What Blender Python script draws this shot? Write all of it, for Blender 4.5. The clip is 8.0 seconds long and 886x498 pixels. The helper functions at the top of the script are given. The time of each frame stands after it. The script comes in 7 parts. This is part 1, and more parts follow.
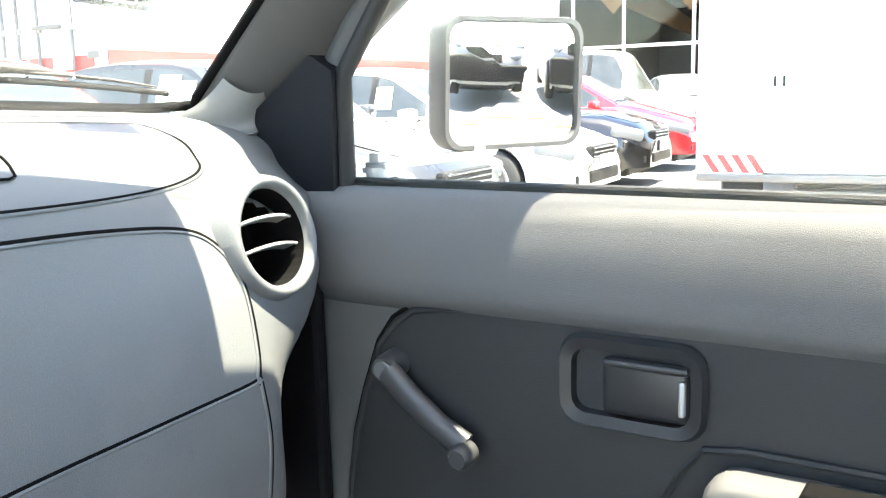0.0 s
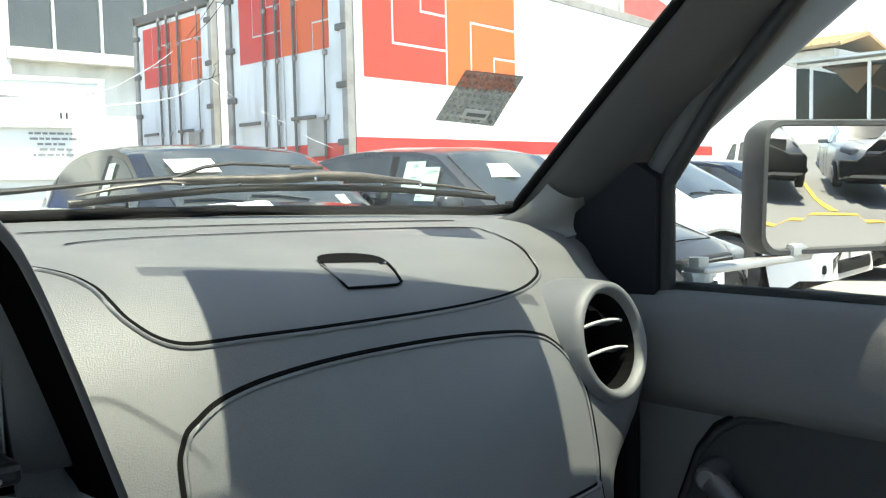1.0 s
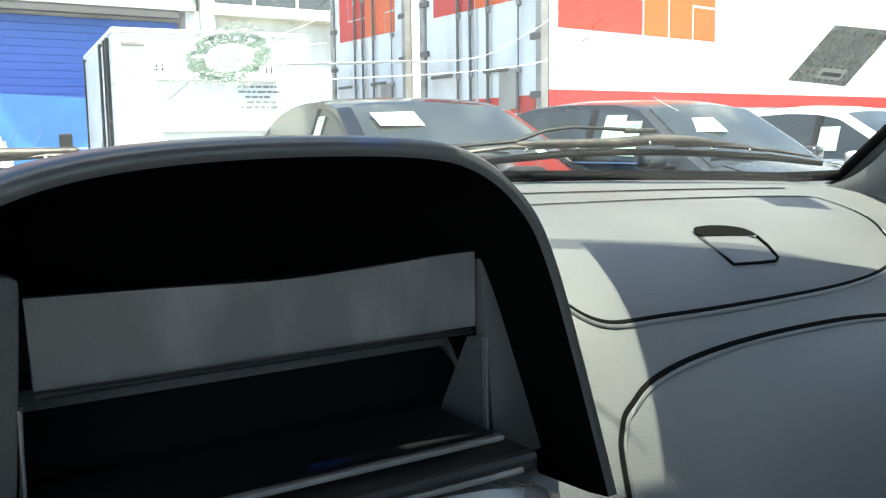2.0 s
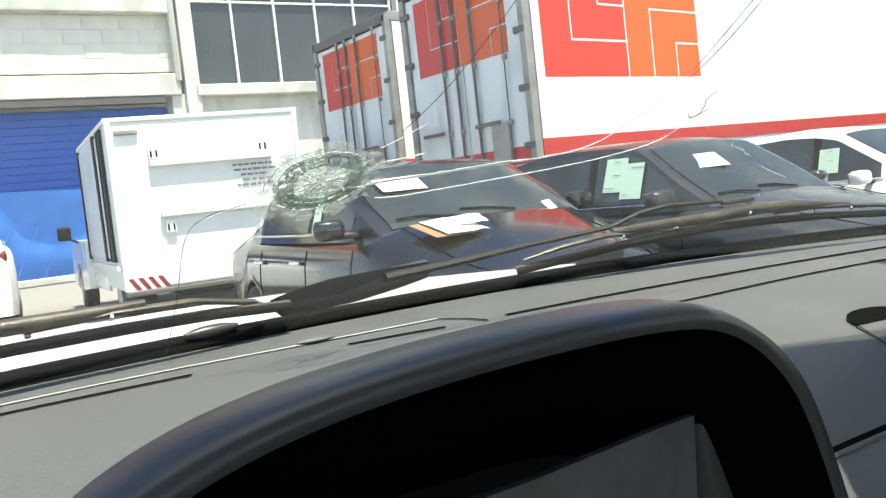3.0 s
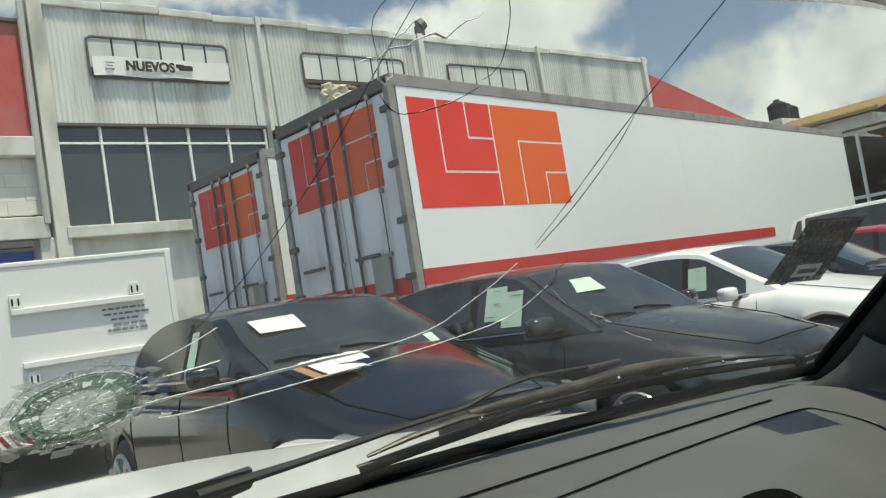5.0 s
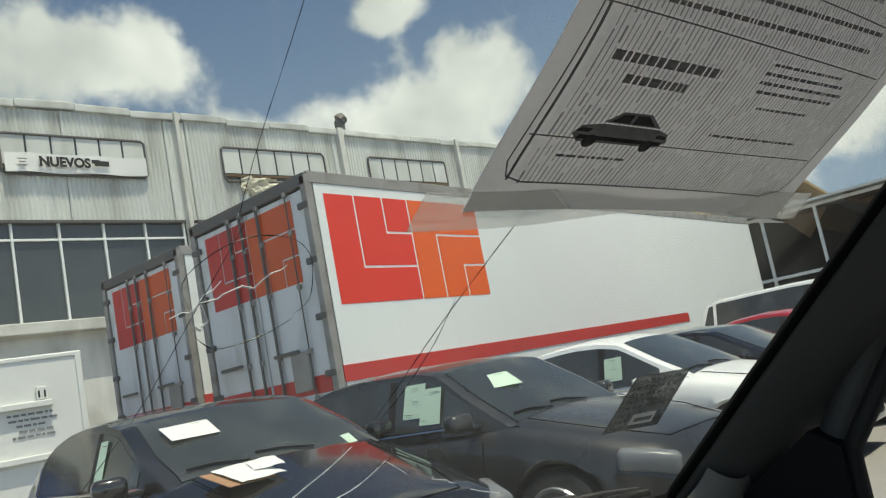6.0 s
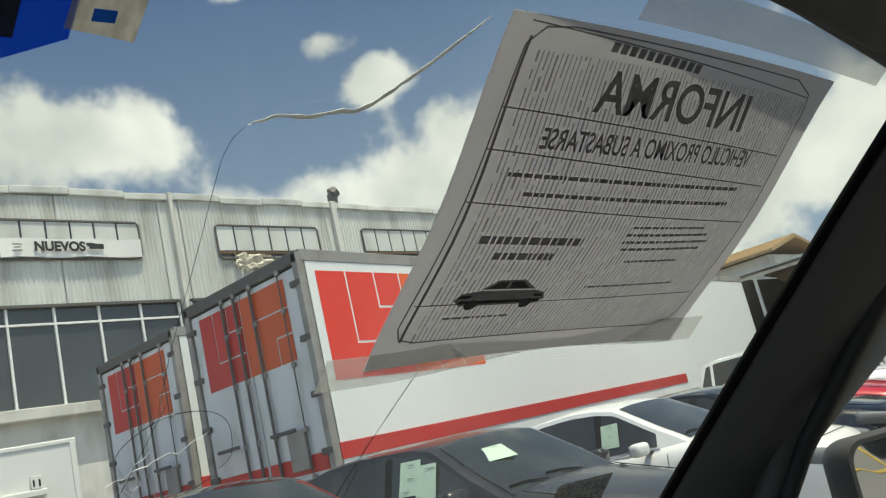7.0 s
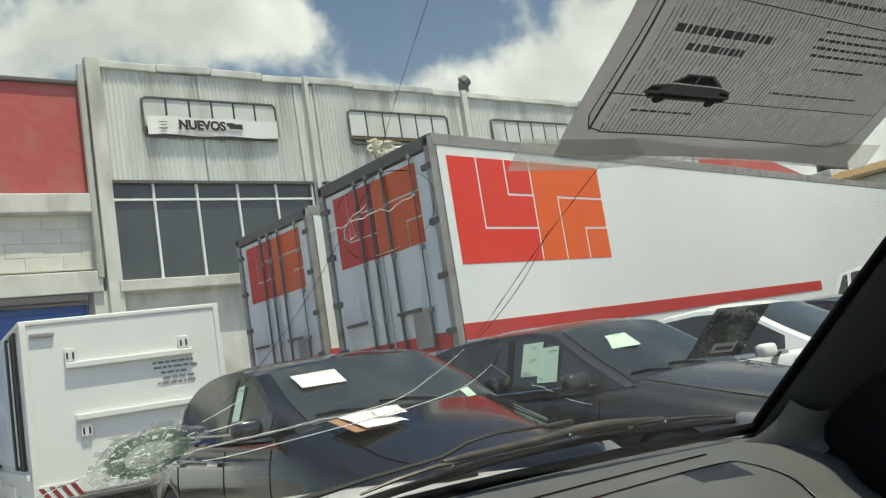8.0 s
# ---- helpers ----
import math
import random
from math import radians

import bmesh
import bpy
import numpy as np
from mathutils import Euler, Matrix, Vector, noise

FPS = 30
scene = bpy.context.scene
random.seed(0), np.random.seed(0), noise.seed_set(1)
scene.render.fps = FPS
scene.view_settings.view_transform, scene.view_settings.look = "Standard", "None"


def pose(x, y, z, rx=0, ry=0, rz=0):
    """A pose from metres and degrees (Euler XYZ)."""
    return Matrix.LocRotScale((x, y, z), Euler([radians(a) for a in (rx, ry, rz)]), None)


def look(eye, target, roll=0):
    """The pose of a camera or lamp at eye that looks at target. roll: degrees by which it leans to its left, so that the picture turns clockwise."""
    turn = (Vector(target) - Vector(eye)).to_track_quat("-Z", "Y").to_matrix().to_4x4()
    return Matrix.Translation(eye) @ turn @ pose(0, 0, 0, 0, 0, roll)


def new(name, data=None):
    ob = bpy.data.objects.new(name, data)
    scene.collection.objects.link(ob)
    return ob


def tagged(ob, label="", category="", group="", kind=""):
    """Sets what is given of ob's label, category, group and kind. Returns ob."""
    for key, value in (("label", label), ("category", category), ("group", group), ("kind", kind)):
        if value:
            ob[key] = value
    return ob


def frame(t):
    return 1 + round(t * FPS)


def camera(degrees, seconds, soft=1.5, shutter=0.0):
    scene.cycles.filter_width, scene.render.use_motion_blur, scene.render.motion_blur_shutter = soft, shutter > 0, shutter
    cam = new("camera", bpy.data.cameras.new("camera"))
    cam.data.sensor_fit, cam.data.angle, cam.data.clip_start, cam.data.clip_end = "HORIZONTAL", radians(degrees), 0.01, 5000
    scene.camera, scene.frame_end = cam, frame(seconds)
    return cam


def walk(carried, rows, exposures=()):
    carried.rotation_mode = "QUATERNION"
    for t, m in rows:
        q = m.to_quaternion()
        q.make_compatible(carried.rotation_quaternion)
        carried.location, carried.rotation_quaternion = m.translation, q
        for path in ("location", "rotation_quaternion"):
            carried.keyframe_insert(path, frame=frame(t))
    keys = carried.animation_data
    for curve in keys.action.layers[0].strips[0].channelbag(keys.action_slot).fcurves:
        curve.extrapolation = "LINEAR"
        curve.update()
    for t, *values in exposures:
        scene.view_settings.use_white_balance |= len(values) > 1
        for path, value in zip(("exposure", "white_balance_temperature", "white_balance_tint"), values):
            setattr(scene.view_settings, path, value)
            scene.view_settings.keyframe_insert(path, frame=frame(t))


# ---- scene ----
cam = camera(52.55, 8.0, soft=1.2)
PATH = [
    (0, (-0.1251, -0.8969, 1.1636), (1.5383, 0.1622, 0.8297), -1.42),
    (0.5, (-0.1675, -0.8512, 1.1779), (1.3633, 0.4168, 0.9571), -1.04),
    (1, (-0.2202, -0.8194, 1.1946), (1.1599, 0.6209, 1.0500), -1.28),
    (1.5, (-0.2700, -0.7800, 1.2000), (0.9523, 0.7936, 1.0275), -0.53),
    (2, (-0.3268, -0.6929, 1.2097), (0.7422, 0.9800, 0.9673), -0.83),
    (2.2, (-0.3387, -0.6600, 1.2226), (0.7117, 1.0235, 0.9731), -2.30),
    (3.3, (-0.3410, -0.5446, 1.2532), (0.7562, 1.1263, 1.1868), -7.17),
    (3.5, (-0.3330, -0.5241, 1.2530), (0.7876, 1.1320, 1.2120), -6.99),
    (4, (-0.3064, -0.4875, 1.2507), (0.8313, 1.1573, 1.2358), -7.24),
    (4.5, (-0.2789, -0.4956, 1.2674), (0.9329, 1.0949, 1.3098), -7.66),
    (5, (-0.2532, -0.5234, 1.2853), (1.0584, 0.9810, 1.4148), -9.09),
    (5.2, (-0.2499, -0.5409, 1.2937), (1.0983, 0.9277, 1.4534), -9.66),
    (6.5, (-0.2528, -0.6728, 1.3527), (1.2099, 0.6396, 1.7239), -11.62),
    (7, (-0.2715, -0.7353, 1.3606), (1.1790, 0.5706, 1.7973), -13.26),
    (7.2, (-0.2771, -0.7615, 1.3547), (1.1516, 0.5603, 1.8150), -14.00),
    (7.5, (-0.2919, -0.7729, 1.3323), (1.0883, 0.6027, 1.7828), -12.59),
    (8, (-0.3305, -0.7155, 1.2923), (0.9103, 0.8314, 1.5524), -8.95),
]
walk(cam, [(t, look(eye, target, roll)) for t, eye, target, roll in PATH], exposures=[(0.0, 4.55, 7900, 4), (0.5, 3.2, 7700, 3), (1.0, 2.6, 7500, -1), (1.5, 2.4, 7300, -2), (2.2, 2.85, 7400, -1), (3.4, 1.5, 7600, 2), (4.1, 1.25, 7600, 2), (4.6, 1.0, 7600, 2), (6.5, 0.88, 7700, 1), (7.4, 1.05, 7800, 1), (8.0, 0.95, 7700, 1)])

# ---------------------------------------------------------------- world, sun and sky
SUN_TO = Vector((0.06, -0.29, 1.0)).normalized()
world = bpy.data.worlds.new("sky_world")
scene.world = world
world.use_nodes = True
wn, wl = world.node_tree.nodes, world.node_tree.links
sky = wn.new("ShaderNodeTexSky")
sky.sky_type, sky.sun_disc = "NISHITA", False
sky.sun_elevation, sky.sun_rotation = math.asin(SUN_TO.z), math.atan2(SUN_TO.x, SUN_TO.y)
sky.altitude, sky.air_density, sky.dust_density = 2200.0, 0.8, 5.0
sky.ozone_density = 0.3
wn["Background"].inputs["Strength"].default_value = 0.15
wl.new(sky.outputs[0], wn["Background"].inputs["Color"])
sun_lamp = bpy.data.lights.new("sun", "SUN")
sun_lamp.energy, sun_lamp.angle, sun_lamp.color = 2.6, radians(0.53), (1.0, 0.985, 0.955)
sun = new("sun", sun_lamp)
sun.matrix_world = look(SUN_TO * 60, (0, 0, 0))

# ---------------------------------------------------------------- materials


def material(name, color, rough=0.5, metal=0.0, grain=40.0, spread=0.12, stain=1.5, stain_mix=0.15, stain_color=None, bump=0.1,
             spec=0.5, coat=0.0, by_piece=0.0, stretch=(1, 1, 1)):
    """Principled surface with fine grain, broad stains and a fine relief."""
    m = bpy.data.materials.new(name)
    m.use_nodes = True
    n, l = m.node_tree.nodes, m.node_tree.links
    b = n["Principled BSDF"]
    tc, mp = n.new("ShaderNodeTexCoord"), n.new("ShaderNodeMapping")
    mp.inputs["Scale"].default_value = stretch
    l.new(tc.outputs["Object"], mp.inputs["Vector"])
    fine, broad = n.new("ShaderNodeTexNoise"), n.new("ShaderNodeTexNoise")
    for node, scale, detail in ((fine, grain, 4.0), (broad, stain, 6.0)):
        node.inputs["Scale"].default_value, node.inputs["Detail"].default_value = scale, detail
        l.new(mp.outputs[0], node.inputs["Vector"])
    dark = [c * (1 - spread) for c in color]
    light = [min(1.0, c * (1 + spread)) for c in color]
    mix = n.new("ShaderNodeMix")
    mix.data_type = "RGBA"
    mix.inputs["A"].default_value, mix.inputs["B"].default_value = (*dark, 1), (*light, 1)
    l.new(fine.outputs["Fac"], mix.inputs["Factor"])
    ramp = n.new("ShaderNodeMapRange")
    ramp.inputs["From Min"].default_value, ramp.inputs["From Max"].default_value = 0.48, 0.75
    ramp.inputs["To Max"].default_value = stain_mix
    l.new(broad.outputs["Fac"], ramp.inputs["Value"])
    over = n.new("ShaderNodeMix")
    over.data_type = "RGBA"
    over.inputs["B"].default_value = (*(stain_color or [c * 0.55 for c in color]), 1)
    l.new(ramp.outputs[0], over.inputs["Factor"])
    l.new(mix.outputs["Result"], over.inputs["A"])
    out = over.outputs["Result"]
    if by_piece:
        info, hsv, mr = n.new("ShaderNodeObjectInfo"), n.new("ShaderNodeHueSaturation"), n.new("ShaderNodeMapRange")
        mr.inputs["To Min"].default_value, mr.inputs["To Max"].default_value = 1 - by_piece, 1 + by_piece
        l.new(info.outputs["Random"], mr.inputs["Value"])
        l.new(mr.outputs[0], hsv.inputs["Value"])
        l.new(out, hsv.inputs["Color"])
        out = hsv.outputs[0]
    l.new(out, b.inputs["Base Color"])
    rr = n.new("ShaderNodeMapRange")
    rr.inputs["To Min"].default_value, rr.inputs["To Max"].default_value = max(0.02, rough - 0.08), min(1.0, rough + 0.1)
    l.new(broad.outputs["Fac"], rr.inputs["Value"])
    l.new(rr.outputs[0], b.inputs["Roughness"])
    b.inputs["Metallic"].default_value, b.inputs["Specular IOR Level"].default_value = metal, spec
    b.inputs["Coat Weight"].default_value, b.inputs["Coat Roughness"].default_value = coat, 0.06
    if bump:
        bp = n.new("ShaderNodeBump")
        bp.inputs["Strength"].default_value, bp.inputs["Distance"].default_value = bump, 0.004
        l.new(fine.outputs["Fac"], bp.inputs["Height"])
        l.new(bp.outputs[0], b.inputs["Normal"])
    return m


def clear_glass(name, tint, gloss=1.0, rough=0.02, opaque=0.0, opaque_color=(0.02, 0.025, 0.025), dust=0.0):
    """A pane: see-through, with a reflection that grows at grazing angles, and optionally a dark film."""
    m = bpy.data.materials.new(name)
    m.use_nodes = True
    n, l = m.node_tree.nodes, m.node_tree.links
    n.remove(n["Principled BSDF"])
    clear, shine, fre, power, gain, mix = (n.new("ShaderNode" + k) for k in ("BsdfTransparent", "BsdfGlossy", "LayerWeight", "Math", "Math", "MixShader"))
    clear.inputs[0].default_value = (*tint, 1)
    shine.inputs["Roughness"].default_value = rough
    shine.inputs["Color"].default_value = (gloss, gloss, gloss, 1)
    fre.inputs["Blend"].default_value = 0.5
    power.operation, gain.operation = "POWER", "MULTIPLY_ADD"
    power.inputs[1].default_value = 5.0
    gain.inputs[1].default_value, gain.inputs[2].default_value = 0.6, 0.02
    l.new(fre.outputs["Facing"], power.inputs[0])
    l.new(power.outputs[0], gain.inputs[0])
    l.new(gain.outputs[0], mix.inputs[0])
    base = clear.outputs[0]
    if opaque:
        film, both = n.new("ShaderNodeBsdfDiffuse"), n.new("ShaderNodeMixShader")
        film.inputs[0].default_value = (*opaque_color, 1)
        both.inputs[0].default_value = opaque
        l.new(clear.outputs[0], both.inputs[1])
        l.new(film.outputs[0], both.inputs[2])
        base = both.outputs[0]
    if dust:
        # fine dust that scatters light on through the pane, thicker in broad smears
        haze, grime, noi, amount = (n.new("ShaderNode" + k) for k in ("BsdfTranslucent", "MixShader", "TexNoise", "MapRange"))
        haze.inputs[0].default_value = (0.80, 0.79, 0.76, 1)
        noi.inputs["Scale"].default_value, noi.inputs["Detail"].default_value = 7.0, 5.0
        amount.inputs["From Min"].default_value, amount.inputs["From Max"].default_value = 0.3, 0.7
        amount.inputs["To Min"].default_value, amount.inputs["To Max"].default_value = dust * 0.6, dust * 1.4
        l.new(noi.outputs["Fac"], amount.inputs["Value"])
        l.new(amount.outputs[0], grime.inputs[0])
        l.new(base, grime.inputs[1])
        l.new(haze.outputs[0], grime.inputs[2])
        base = grime.outputs[0]
    l.new(base, mix.inputs[1])
    l.new(shine.outputs[0], mix.inputs[2])
    l.new(mix.outputs[0], n["Material Output"].inputs[0])
    return m


def paper_material(name, color, through_mix=0.35):
    m = bpy.data.materials.new(name)
    m.use_nodes = True
    n, l = m.node_tree.nodes, m.node_tree.links
    n.remove(n["Principled BSDF"])
    dif, tra, mix, noi, col = (n.new("ShaderNode" + k) for k in ("BsdfDiffuse", "BsdfTranslucent", "MixShader", "TexNoise", "Mix"))
    col.data_type = "RGBA"
    noi.inputs["Scale"].default_value = 60.0
    col.inputs["A"].default_value = (*[c * 0.93 for c in color], 1)
    col.inputs["B"].default_value = (*color, 1)
    l.new(noi.outputs["Fac"], col.inputs["Factor"])
    l.new(col.outputs["Result"], dif.inputs[0])
    l.new(col.outputs["Result"], tra.inputs[0])
    mix.inputs[0].default_value = through_mix
    l.new(dif.outputs[0], mix.inputs[1])
    l.new(tra.outputs[0], mix.inputs[2])
    l.new(mix.outputs[0], n["Material Output"].inputs[0])
    return m


